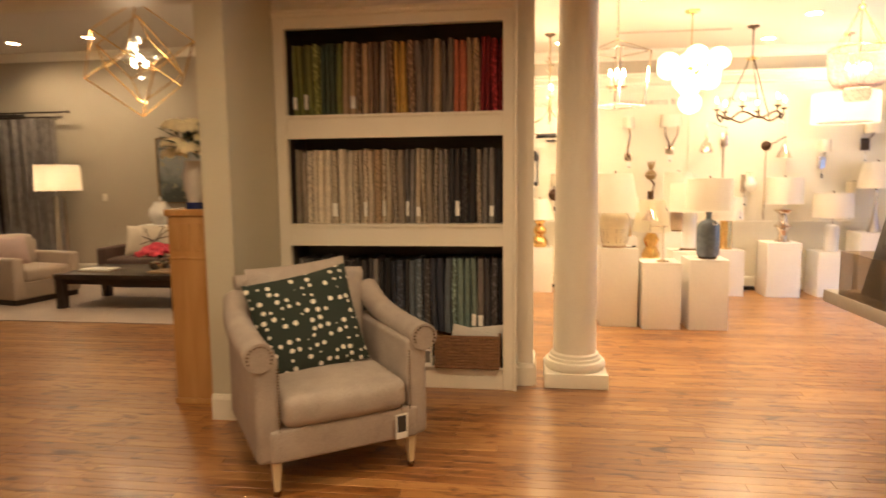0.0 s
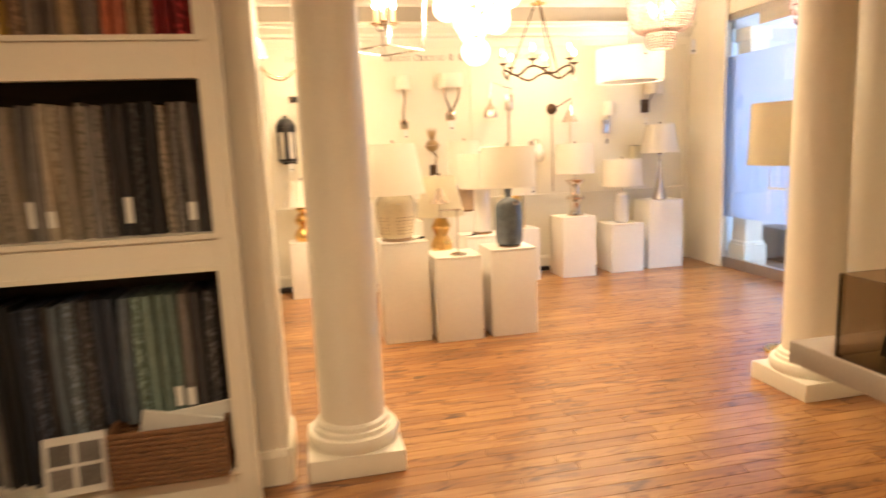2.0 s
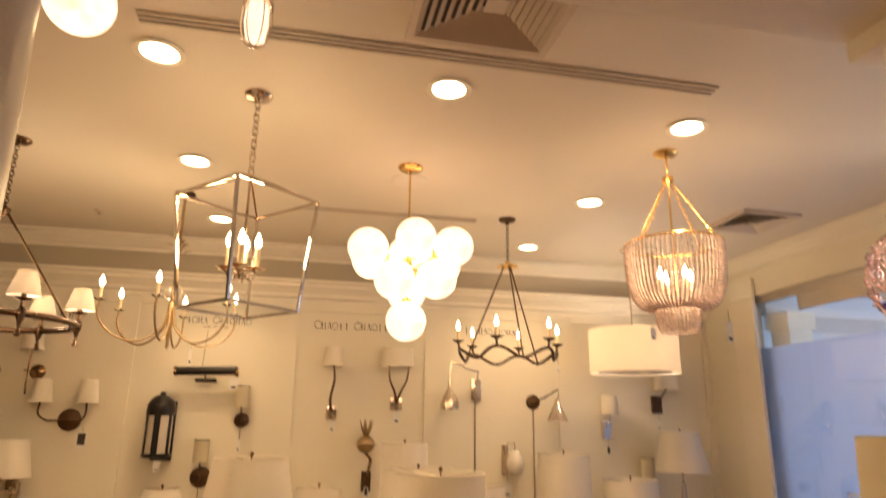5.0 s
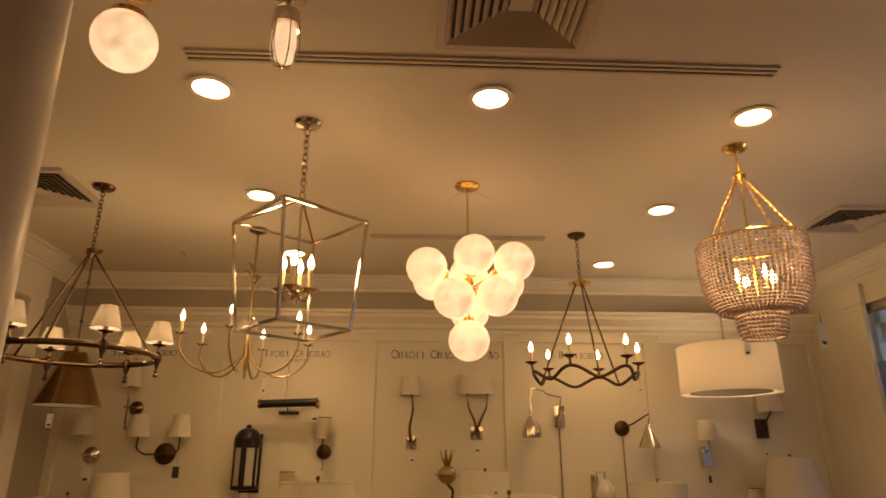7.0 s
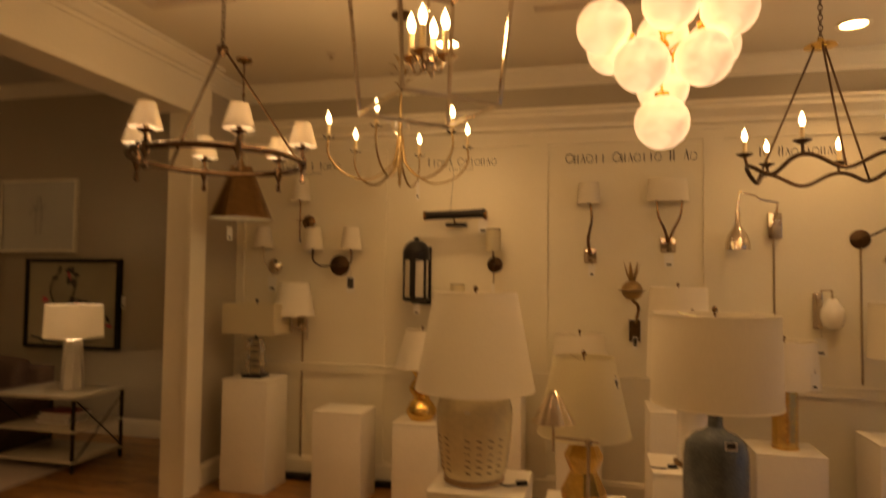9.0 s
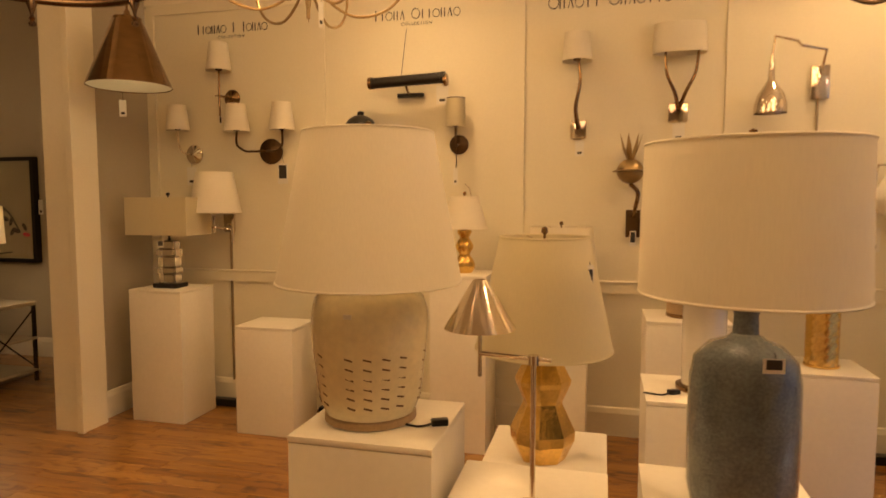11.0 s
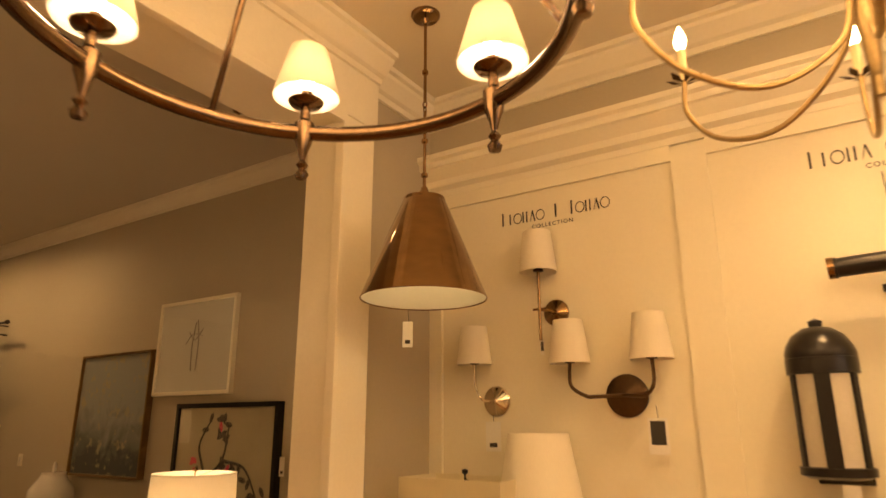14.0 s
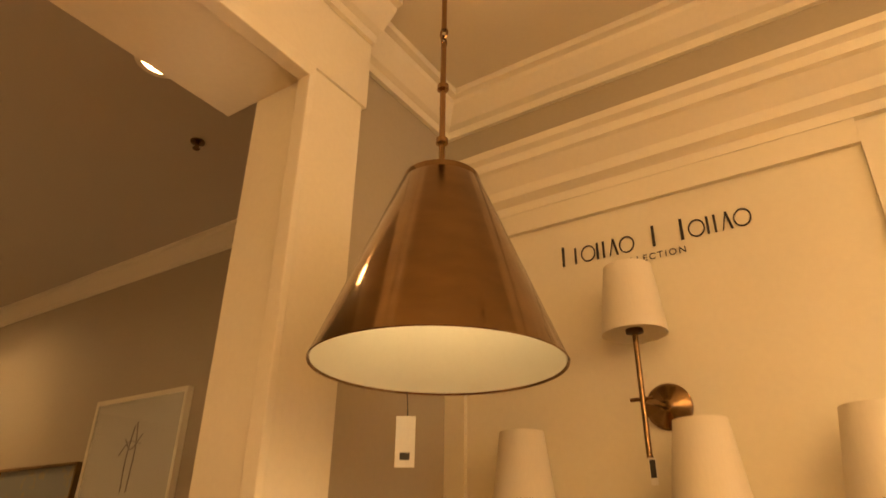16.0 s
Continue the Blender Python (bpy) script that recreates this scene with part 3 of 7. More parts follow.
ceiling_vent(4.27, 7.22, CEIL, 0.235, 7)
ceiling_vent(-3.6, 6.9, CEIL_LIVING, 0.3, 8)


def slot_diffuser(x0, x1, y):
    t = thing("slot_diffuser", ((x0 + x1) / 2, y, CEIL), "long linear air slot in the ceiling", "vent", "linear slots")
    h = (x1 - x0) / 2
    # dark sheet on the uncut ceiling, painting the shade within the slots
    part("shade_backing", box(-h, -0.025, -0.004, h, 0.025, -0.001), M_DARK, t, "", False)
    for yy in (-0.03, 0.0, 0.03):
        part("bar", box(-h, yy - 0.0075, -0.010, h, yy + 0.0075, -0.003), M_VENT, t, "", False)


slot_diffuser(0.38, 2.83, 5.57)
slot_diffuser(1.0, 2.28, 7.73)


def sprinkler(x, y, z):
    t = thing("sprinkler_head", (x, y, z), "small ceiling sprinkler head", "sprinkler", "sprinkler heads")
    part("rose", add_lathe(B(), [(0.0, 0), (0.035, -0.001), (0.03, -0.012), (0.012, -0.014)], 20), M_VENT, t)
    part("head", add_lathe(B(), [(0.008, -0.012), (0.008, -0.03), (0.02, -0.034), (0.0, -0.038)], 16), M_NICKEL, t)


sprinkler(-0.62, 5.95, CEIL)
sprinkler(-2.6, 7.7, CEIL_LIVING)
sprinkler(-0.5, 8.2, CEIL)

# ---- pedestals ----


def pedestal(x0, x1, y0, h, depth=0.36, label="white painted square display pedestal"):
    w = (x1 - x0) / 2
    t = thing("display_pedestal", ((x0 + x1) / 2, y0 + depth / 2, 0), label, "pedestal", "white display pedestals")
    part("body", box(-w, -depth / 2, 0.0, w, depth / 2, h - 0.018, 0.004), M_PED, t)
    part("top_board", box(-w - 0.001, -depth / 2 - 0.001, h - 0.017, w + 0.001, depth / 2 + 0.001, h, 0.003), M_PED, t)
    return t


pedestal(0.71, 1.09, 6.46, 0.82, 0.37)
pedestal(1.12, 1.50, 6.36, 0.69, 0.37)
pedestal(1.58, 1.96, 6.37, 0.72, 0.38)
pedestal(1.13, 1.50, 6.86, 0.62, 0.36)
pedestal(-1.45, -1.07, 8.42, 0.85, 0.34)
pedestal(-0.67, -0.29, 8.38, 0.66, 0.32)
pedestal(-0.06, 0.28, 8.40, 0.61, 0.34)
pedestal(0.54, 0.86, 8.42, 1.0, 0.34)
pedestal(1.10, 1.40, 8.42, 0.75, 0.34)
pedestal(1.68, 2.06, 8.12, 0.85, 0.36)
pedestal(1.64, 2.06, 7.42, 0.685, 0.38)
pedestal(2.32, 2.72, 8.30, 0.60, 0.36)
pedestal(2.99, 3.40, 8.28, 0.70, 0.38)
pedestal(3.62, 4.03, 8.32, 0.575, 0.38)
pedestal(4.13, 4.58, 8.38, 0.82, 0.38)


# ---- table lamps ----


def tag_on(parent, x, y, z, w=0.035, h=0.06, turn=0.0, dark=False, drop=0.03):
    """A price tag on a thread."""
    p = part("price_tag", box(-w / 2, -0.0006, -h, w / 2, 0.0006, 0), M_TAG, parent, "white paper price tag" if not dark else "black and white price tag",
             False, pose(x, y, z - drop, 0, 0, turn))
    part("thread", add_tube(B(), [(0, 0, drop), (0.003, 0, 0)], 0.0012, 5), M_INK, p, "", False)
    if dark:
        part("print_block", box(-w * 0.36, -0.0016, -h * 0.74, w * 0.36, -0.0008, -h * 0.08), M_INK, p, "", False)
    else:
        part("print_bar", box(-w / 4, -0.0016, -h * 0.86, w / 4, -0.0008, -h * 0.72), M_INK, p, "", False)
    return p


def shade(parent, r0, r1, z0, z1, material=None, lit=0.0, name="shade", finial=True, label=""):
    """A hollow cloth shade from the bottom radius r0 at z0 to r1 at z1, with wire spider and finial."""
    material = material or M_SHADE
    s = part(name, add_lathe(B(), [(r0, z0), (r1, z1), (r1 - 0.004, z1), (r0 - 0.004, z0)], 48, closed=True), material, parent, label)
    for r, z in ((r0 - 0.001, z0), (r1 - 0.001, z1)):
        part("rim_tape", add_tube(B(), [(r * math.cos(a * math.pi / 20), r * math.sin(a * math.pi / 20), z) for a in range(40)], 0.0035, 6, True), M_SHADE_CREAM if material is M_SHADE_CREAM else M_SHADE, s)
    bm = B()
    for k in range(3):
        a = 2 * math.pi * k / 3
        add_tube(bm, [(0, 0, z1 - 0.02), (math.cos(a) * (r1 - 0.003), math.sin(a) * (r1 - 0.003), z1 - 0.004)], 0.0022, 5)
    part("spider", bm, M_NICKEL, s)
    if finial:
        part("finial", add_lathe(B(), [(0.004, z1 - 0.025), (0.004, z1 + 0.008), (0.011, z1 + 0.014), (0.008, z1 + 0.028), (0.0, z1 + 0.032)], 12), M_BRASS, s)
    if lit:
        part("bulb", add_ball(B(), 0.03, (0, 0, (z0 + z1) / 2 + 0.02), u=12, v=8), M_BULB_SOFT, s, "lit bulb")
    return s


def stem(parent, z0, z1, r=0.007, material=None):
    part("stem", add_lathe(B(), [(r * 1.8, z0), (r * 1.8, z0 + 0.012), (r, z0 + 0.016), (r, z1)], 14), material or M_BRASS, parent)
    part("socket", add_lathe(B(), [(0.014, z1 - 0.01), (0.018, z1), (0.018, z1 + 0.05), (0.012, z1 + 0.055)], 16), M_BRASS, parent)
    part("harp", add_tube(B(), curve_pts([(0.01, 0, z1), (0.05, 0, z1 + 0.07), (0.03, 0, z1 + 0.2), (0, 0, z1 + 0.24)], 5), 0.002, 5), M_BRASS, parent)


def cord_switch(x, y, z):
    t = thing("cord_switch", (x, y, z), "black lamp plug lying on the pedestal", "plug", turn=25)
    part("cord", add_tube(B(), curve_pts([(-0.09, 0.03, 0.004), (-0.04, -0.01, 0.004), (0, 0, 0.006)], 5), 0.0035, 6), M_BLACK, t)
    part("plug_body", box(-0.005, -0.012, 0, 0.04, 0.012, 0.018, 0.004), M_BLACK, t)


# ribbed cream jar lamp
L = thing("table_lamp", (0.865, 6.645, 0.82), "cream glazed jar lamp with pierced slots and white shade", "lamp")
part("foot", add_lathe(B(), [(0.115, 0), (0.125, 0.004), (0.125, 0.02), (0.112, 0.028)], 40), M_TAN, L, "brown wooden foot")
JAR = [(0.122, 0.026), (0.136, 0.06), (0.147, 0.13), (0.155, 0.20), (0.159, 0.26), (0.158, 0.30), (0.148, 0.335), (0.125, 0.362), (0.085, 0.372), (0.075, 0.378), (0.07, 0.40)]
jar = part("jar", add_lathe(B(), JAR, 56), M_CELADON, L)
M_SLOT = mat("brown_slot", (0.16, 0.10, 0.05), 0.8)
for row in range(6):
    z = 0.065 + row * 0.026
    r = 0.1353 + (z - 0.065) * 0.128
    for k in range(20):
        if k % 5 == 4:
            continue
        a = 2 * math.pi * k / 20
        part("slot", box(-0.011, -0.003, -0.0022, 0.011, 0.003, 0.0022), M_SLOT, jar, "", False,
             Matrix.Translation((r * math.cos(a), r * math.sin(a), z)) @ pose(0, 0, 0, 0, 14, math.degrees(a) + 90))
stem(L, 0.395, 0.44)
shade(L, 0.25, 0.175, 0.378, 0.775)
# small white patch on the front of the jar
part("white_patch", box(-0.01, -0.1605, 0.30, 0.012, -0.1585, 0.312), M_TAG, L, "small white patch on the jar", False)
cord_switch(1.05, 6.62, 0.82)

# blue bottle lamp
L = thing("table_lamp", (1.78, 6.51, 0.72), "blue grey mottled ceramic bottle lamp with white drum shade", "lamp")
part("foot", add_lathe(B(), [(0.085, 0), (0.092, 0.003), (0.092, 0.014), (0.08, 0.018)], 36), M_BRASS, L, "thin brass foot ring")
part("body", add_lathe(B(), [(0.086, 0.016), (0.104, 0.03), (0.112, 0.07), (0.114, 0.2), (0.112, 0.31), (0.104, 0.355), (0.075, 0.385), (0.04, 0.398), (0.027, 0.41), (0.025, 0.45), (0.034, 0.475), (0.03, 0.48)], 48), M_BLUE, L)
stem(L, 0.475, 0.53)
shade(L, 0.226, 0.218, 0.495, 0.815, M_SHADE)
tag_on(L, 0.03, -0.117, 0.395, 0.042, 0.03, 8, True, 0.012)

# faceted gold lamp on the middle pedestal
L = thing("table_lamp", (1.305, 6.97, 0.62), "gilded faceted pinched column lamp with cream shade", "lamp")
FAC = [(0.07, 0.0), (0.098, 0.06), (0.10, 0.09), (0.062, 0.17), (0.06, 0.18), (0.084, 0.235), (0.086, 0.25), (0.052, 0.315), (0.052, 0.325), (0.074, 0.365), (0.03, 0.372)]
part("body", add_lathe(B(), FAC, 8), M_GOLD, L, "gilded faceted body", False)
stem(L, 0.37, 0.40)
shade(L, 0.208, 0.135, 0.345, 0.685, M_SHADE_CREAM)
tag_on(L, 0.135, -0.075, 0.62, 0.03, 0.15, 30, True, 0.01)

# nickel pharmacy lamp on the same pedestal
L = thing("pharmacy_lamp", (1.33, 6.46, 0.69), "polished nickel swing arm task lamp with cone shade", "lamp")
part("base", add_lathe(B(), [(0.06, 0), (0.066, 0.004), (0.06, 0.012), (0.03, 0.018), (0.01, 0.026), (0, 0.028)], 32), M_NICKEL, L)
part("post", add_tube(B(), [(0, 0, 0.02), (0, 0, 0.37)], 0.006, 10), M_NICKEL, L)
part("knuckle", add_lathe(B(), [(0, 0.35), (0.013, 0.353), (0.013, 0.375), (0, 0.378)], 14), M_NICKEL, L)
part("arm", add_tube(B(), [(0.04, 0, 0.365), (-0.13, 0.03, 0.365)], 0.0055, 10), M_NICKEL, L)
part("upright", add_tube(B(), [(-0.13, 0.03, 0.31), (-0.13, 0.03, 0.53)], 0.005, 10), M_NICKEL, L)
bm = add_lathe(B(), [(0.085, 0), (0.026, 0.1), (0.016, 0.115), (0.014, 0.115), (0.024, 0.098), (0.082, 0.0)], 32, closed=True)
part("cone_shade", bm, M_NICKEL, L, "polished cone shade", True, pose(-0.13, 0.03, 0.425, 0, 0, 0))
part("bulb", add_ball(B(), 0.022, (-0.13, 0.03, 0.47), u=10, v=8), M_PORCELAIN, L)


def beaded_gold(x, y, z, sc=1.0, material=None, full=1.0):
    L = thing("table_lamp", (x, y, z), "gold stacked gourd lamp with white shade", "lamp", "gold gourd lamps")
    pr = [(0.055, 0), (0.062, 0.01), (0.075, 0.035), (0.077, 0.06), (0.06, 0.10), (0.04, 0.125), (0.042, 0.14), (0.062, 0.175), (0.064, 0.195), (0.048, 0.23), (0.033, 0.25), (0.036, 0.262), (0.052, 0.29), (0.05, 0.305), (0.02, 0.32)]
    part("body", add_lathe(B(), [(r * sc * full, h * sc) for r, h in pr], 32), material or M_GOLD, L)
    stem(L, 0.315 * sc, 0.34 * sc)
    shade(L, 0.165 * sc, 0.10 * sc, 0.32 * sc, 0.545 * sc)


beaded_gold(0.11, 8.57, 0.61, 1.2, None, 1.22)
beaded_gold(0.70, 8.60, 1.0, 0.8)
# gold hammered cup lamp
L = thing("table_lamp", (1.25, 8.58, 0.75), "gold hammered cylinder lamp with white shade", "lamp")
part("body", add_lathe(B(), [(0.07, 0), (0.085, 0.01), (0.088, 0.06), (0.08, 0.12), (0.075, 0.17), (0.06, 0.2), (0.02, 0.21)], 24), M_GOLD, L)
stem(L, 0.205, 0.25)
shade(L, 0.2, 0.17, 0.26, 0.52)
# tan textured cylinder lamp
L = thing("table_lamp", (1.87, 8.30, 0.85), "tan textured cylinder lamp with linen shade", "lamp")
part("foot", add_lathe(B(), [(0.085, 0), (0.09, 0.004), (0.09, 0.016), (0.08, 0.02)], 32), M_BRASS, L)
part("body", add_lathe(B(), [(0.085, 0.018), (0.088, 0.03), (0.088, 0.27), (0.083, 0.285), (0.02, 0.29)], 36), M_TAN, L)
stem(L, 0.285, 0.31)
shade(L, 0.19, 0.175, 0.275, 0.76, M_SHADE)
# tall white cylinder lamp
L = thing("table_lamp", (1.86, 7.62, 0.685), "white porcelain cylinder lamp on a brass foot with shade", "lamp")
part("foot", add_lathe(B(), [(0.095, 0), (0.1, 0.004), (0.1, 0.018), (0.08, 0.024)], 32), M_BRASS, L)
part("body", add_lathe(B(), [(0.078, 0.022), (0.08, 0.03), (0.08, 0.44), (0.075, 0.45), (0.02, 0.455)], 36), M_PORCELAIN, L)
stem(L, 0.45, 0.48)
shade(L, 0.235, 0.225, 0.46, 0.79)
cord_switch(1.73, 7.52, 0.685)
# dimpled gold glass column
L = thing("table_lamp", (2.53, 8.48, 0.60), "gold dimpled glass cylinder lamp with white shade", "lamp")
bm = B()
rings = []
for i in range(37):
    z = 0.012 + i * 0.0105
    ring = []
    for a in range(32):
        q = a * 2 * math.pi / 32
        r_ = 0.074 + 0.0045 * math.cos(8 * q + math.pi * (i // 4 % 2)) * math.sin(i * math.pi / 4)
        ring.append(bm.verts.new((r_ * math.cos(q), r_ * math.sin(q), z)))
    rings.append(ring)
for p, q in zip(rings, rings[1:]):
    for a in range(32):
        bm.faces.new((p[a], p[(a + 1) % 32], q[(a + 1) % 32], q[a]))
bm.faces.new(rings[0][::-1])
bm.faces.new(rings[-1])
part("body", bm, M_GOLD, L)
part("foot", add_lathe(B(), [(0.07, 0), (0.08, 0.003), (0.08, 0.012)], 28), M_GOLD, L)
stem(L, 0.388, 0.41)
shade(L, 0.205, 0.185, 0.39, 0.68)
tag_on(L, 0.12, -0.18, 0.53, 0.05, 0.1, 10)
# nickel baluster
L = thing("table_lamp", (3.225, 8.46, 0.70), "polished nickel baluster lamp with white drum shade", "lamp")
part("body", add_lathe(B(), [(0.092, 0), (0.097, 0.006), (0.066, 0.03), (0.066, 0.05), (0.056, 0.06), (0.054, 0.15), (0.06, 0.16), (0.104, 0.195), (0.108, 0.215), (0.062, 0.245), (0.054, 0.26), (0.054, 0.35), (0.105, 0.40), (0.112, 0.42), (0.03, 0.43)], 36), M_NICKEL, L)
stem(L, 0.425, 0.52, 0.007, M_NICKEL)
shade(L, 0.222, 0.21, 0.495, 0.83)
# white bottle
L = thing("table_lamp", (3.83, 8.49, 0.575), "white rounded bottle lamp with white drum shade", "lamp")
part("body", add_lathe(B(), [(0.065, 0), (0.075, 0.008), (0.085, 0.05), (0.085, 0.29), (0.078, 0.33), (0.05, 0.35), (0.02, 0.358)], 36), M_PORCELAIN, L)
stem(L, 0.355, 0.44, 0.006, M_NICKEL)
shade(L, 0.235, 0.222, 0.445, 0.75)
# tapered silver
L = thing("table_lamp", (4.355, 8.54, 0.82), "tapered brushed silver lamp with white empire shade", "lamp")
part("body", add_lathe(B(), [(0.085, 0), (0.09, 0.008), (0.075, 0.04), (0.05, 0.13), (0.032, 0.25), (0.022, 0.38), (0.018, 0.46), (0.012, 0.47)], 32), STEEL, L)
stem(L, 0.465, 0.55, 0.006, M_NICKEL)
shade(L, 0.225, 0.16, 0.565, 0.895)
# crystal block lamp with oblong shade
L = thing("table_lamp", (-1.26, 8.58, 0.85), "stacked crystal block lamp with rectangular cream shade", "lamp")
part("base", box(-0.085, -0.065, 0, 0.085, 0.065, 0.03, 0.004), M_BLACK, L, "black base")
zz = 0.03
for i, (w, hh) in enumerate(((0.055, 0.06), (0.062, 0.045), (0.055, 0.07), (0.062, 0.05), (0.05, 0.05))):
    part("crystal_block", box(-w, -w * 0.8, zz, w, w * 0.8, zz + hh - 0.006, 0.003), M_CRYSTAL, L, "", False)
    part("divider", box(-w * 0.8, -w * 0.6, zz + hh - 0.006, w * 0.8, w * 0.6, zz + hh), M_BRONZE, L, "", False)
    zz += hh
stem(L, zz, zz + 0.04, 0.006, M_BLACK)
a0, b0, z0, z1 = 0.225, 0.13, 0.345, 0.585
bm = B()
hoop = [[bm.verts.new((sx * (a0 - q), sy * (b0 - q), z)) for sx, sy in ((-1, -1), (1, -1), (1, 1), (-1, 1))] for q, z in ((0, z0), (0, z1), (0.005, z1), (0.005, z0))]
for p, q in zip(hoop, hoop[1:] + hoop[:1]):
    for i in range(4):
        bm.faces.new((p[i], p[(i + 1) % 4], q[(i + 1) % 4], q[i]))
part("shade", bm, M_SHADE_CREAM, L, "rectangular cream linen shade", False)
part("finial", add_lathe(B(), [(0.004, 0.56), (0.004, 0.595), (0.012, 0.6), (0.012, 0.612), (0, 0.618)], 12), M_BLACK, L)
tag_on(L, 0.0, -0.085, 0.32, 0.05, 0.045, 0, True, 0.01)

# gold beaded floor lamp
L = thing("floor_lamp", (3.45, 5.32, 0), "gold spiked pole floor lamp with cream drum shade", "lamp")
part("base", add_lathe(B(), [(0.135, 0), (0.14, 0.006), (0.13, 0.022), (0.05, 0.035), (0.02, 0.06)], 40), M_GOLD, L)
part("pole", add_tube(B(), [(0, 0, 0.05), (0, 0, 1.32)], 0.012, 10), M_GOLD, L)
for i in range(30):
    part("spike_ring", add_lathe(B(), [(0.012, 0), (0.032, 0.012), (0.013, 0.03)], 12), M_GOLD, L, "", False, pose(0, 0, 0.12 + i * 0.037))
shade(L, 0.29, 0.275, 1.34, 1.75, M_SHADE_CREAM)

# ---- hanging lights ----


def chain(bm, p, q, link=0.035, r=0.0028, wide=0.011):
    """A chain of oval links from p to q."""
    p, q = Vector(p), Vector(q)
    n = max(2, round((q - p).length / (link * 0.75)))
    d = (q - p).normalized()
    base = d.to_track_quat("Z", "Y").to_matrix().to_4x4()
    for i in range(n):
        c = p + (q - p) * ((i + 0.5) / n)
        m = Matrix.Translation(c) @ base @ pose(0, 0, 0, 0, 0, 90 * (i % 2))
        add_tube(bm, [(wide * math.cos(a * math.pi / 5), 0, link * 0.5 * math.sin(a * math.pi / 5)) for a in range(10)], r, 5, True, m)
    return bm


def canopy(parent, z, material, r=0.065):
    part("canopy", add_lathe(B(), [(r, z), (r, z - 0.008), (r * 0.85, z - 0.02), (0.02, z - 0.028), (0.008, z - 0.045), (0, z - 0.046)], 32), material, parent)


def candle(parent, x, y, z, h=0.09, cup=None, r=0.011, flame=True):
    if cup:
        part("drip_cup", add_lathe(B(), [(0.01, -0.012), (0.018, -0.008), (0.04, 0.004), (0.044, 0.008), (0.03, 0.006), (0.0, 0.004)], 16), cup, parent, "", True, pose(x, y, z))
    c = part("candle_sleeve", add_lathe(B(), [(r, 0), (r, h), (r * 0.6, h + 0.003)], 12), M_CANDLE, parent, "", True, pose(x, y, z))
    if flame:
        part("flame_bulb", add_lathe(B(), [(0.006, h), (0.013, h + 0.014), (0.016, h + 0.028), (0.012, h + 0.045), (0.005, h + 0.064), (0, h + 0.075)], 12), M_FLAME, c, "lit flame-shaped bulb")


# ring chandelier with six shades
RX, RY, RZ = -0.552, 6.93, 2.25
L = thing("ring_chandelier", (RX, RY, 0), "antique brass ring chandelier with six lit cream shades", "chandelier")
canopy(L, CEIL, M_RING)
part("chain", chain(B(), (0, 0, CEIL - 0.04), (0, 0, 2.86)), M_RING, L)
part("hub", add_lathe(B(), [(0.005, 2.87), (0.03, 2.855), (0.03, 2.83), (0.01, 2.81), (0, 2.80)], 16), M_RING, L)
R = 0.43
part("ring", add_tube(B(), [(R * math.cos(a * math.pi / 32), R * math.sin(a * math.pi / 32), RZ) for a in range(64)], 0.017, 12, True), M_RING, L)
for k in range(3):
    a = math.radians(40 + 120 * k)
    part("stay_rod", add_tube(B(), [(0.02 * math.cos(a), 0.02 * math.sin(a), 2.83), (R * math.cos(a), R * math.sin(a), RZ + 0.01)], 0.007, 8), M_RING, L)
for k in range(6):
    a = math.radians(14 + 60 * k)
    x, y = R * math.cos(a), R * math.sin(a)
    arm = part("lamp_arm", add_lathe(B(), [(0.0, -0.112), (0.012, -0.108), (0.015, -0.097), (0.007, -0.085), (0.013, -0.077), (0.006, -0.066), (0.011, -0.045), (0.02, -0.02), (0.022, 0.02), (0.012, 0.03), (0.01, 0.06), (0.035, 0.068), (0.04, 0.075), (0.012, 0.078), (0.012, 0.10)], 16), M_RING, L, "", True, pose(x, y, RZ))
    part("shade", add_lathe(B(), [(0.075, 0.085), (0.042, 0.205), (0.040, 0.205), (0.073, 0.085)], 28, closed=True), M_SHADE_LIT, arm, "cream pleated candle shade, lit")
    part("bulb", add_lathe(B(), [(0.008, 0.10), (0.018, 0.125), (0.012, 0.16), (0, 0.175)], 10), M_BULB_SOFT, arm, "lit bulb")
bulb_light((RX, RY, 2.42), 22, size=0.3)

# lantern
L = thing("lantern_pendant", (0.79, 6.10, 0), "polished nickel open lantern with four lit candles", "pendant light", turn=42)
canopy(L, CEIL, M_NICKEL)
part("chain", chain(B(), (0, 0, CEIL - 0.04), (0, 0, 2.855), 0.045, 0.004, 0.014), M_NICKEL, L)
T, Bt = 0.218, 0.178
top = [(sx * T, sy * T, 2.74) for sx, sy in ((-1, -1), (1, -1), (1, 1), (-1, 1))]
bot = [(sx * Bt, sy * Bt, 2.235) for sx, sy in ((-1, -1), (1, -1), (1, 1), (-1, 1))]
for i in range(4):
    k = (i + 1) % 4
    for n_, p, q in (("top_bar", top[i], top[k]), ("bottom_bar", bot[i], bot[k]), ("corner_bar", top[i], bot[i]), ("roof_bar", top[i], (0, 0, 2.855))):
        part(n_, add_tube(B(), [p, q], 0.0085 if n_ != "roof_bar" else 0.006, 4), M_NICKEL, L, "", False)
part("centre_rod", add_tube(B(), [(0, 0, 2.855), (0, 0, 2.38)], 0.006, 8), M_NICKEL, L)
part("cross_plate", add_lathe(B(), [(0, 2.37), (0.03, 2.375), (0.03, 2.39), (0, 2.395)], 16), M_NICKEL, L)
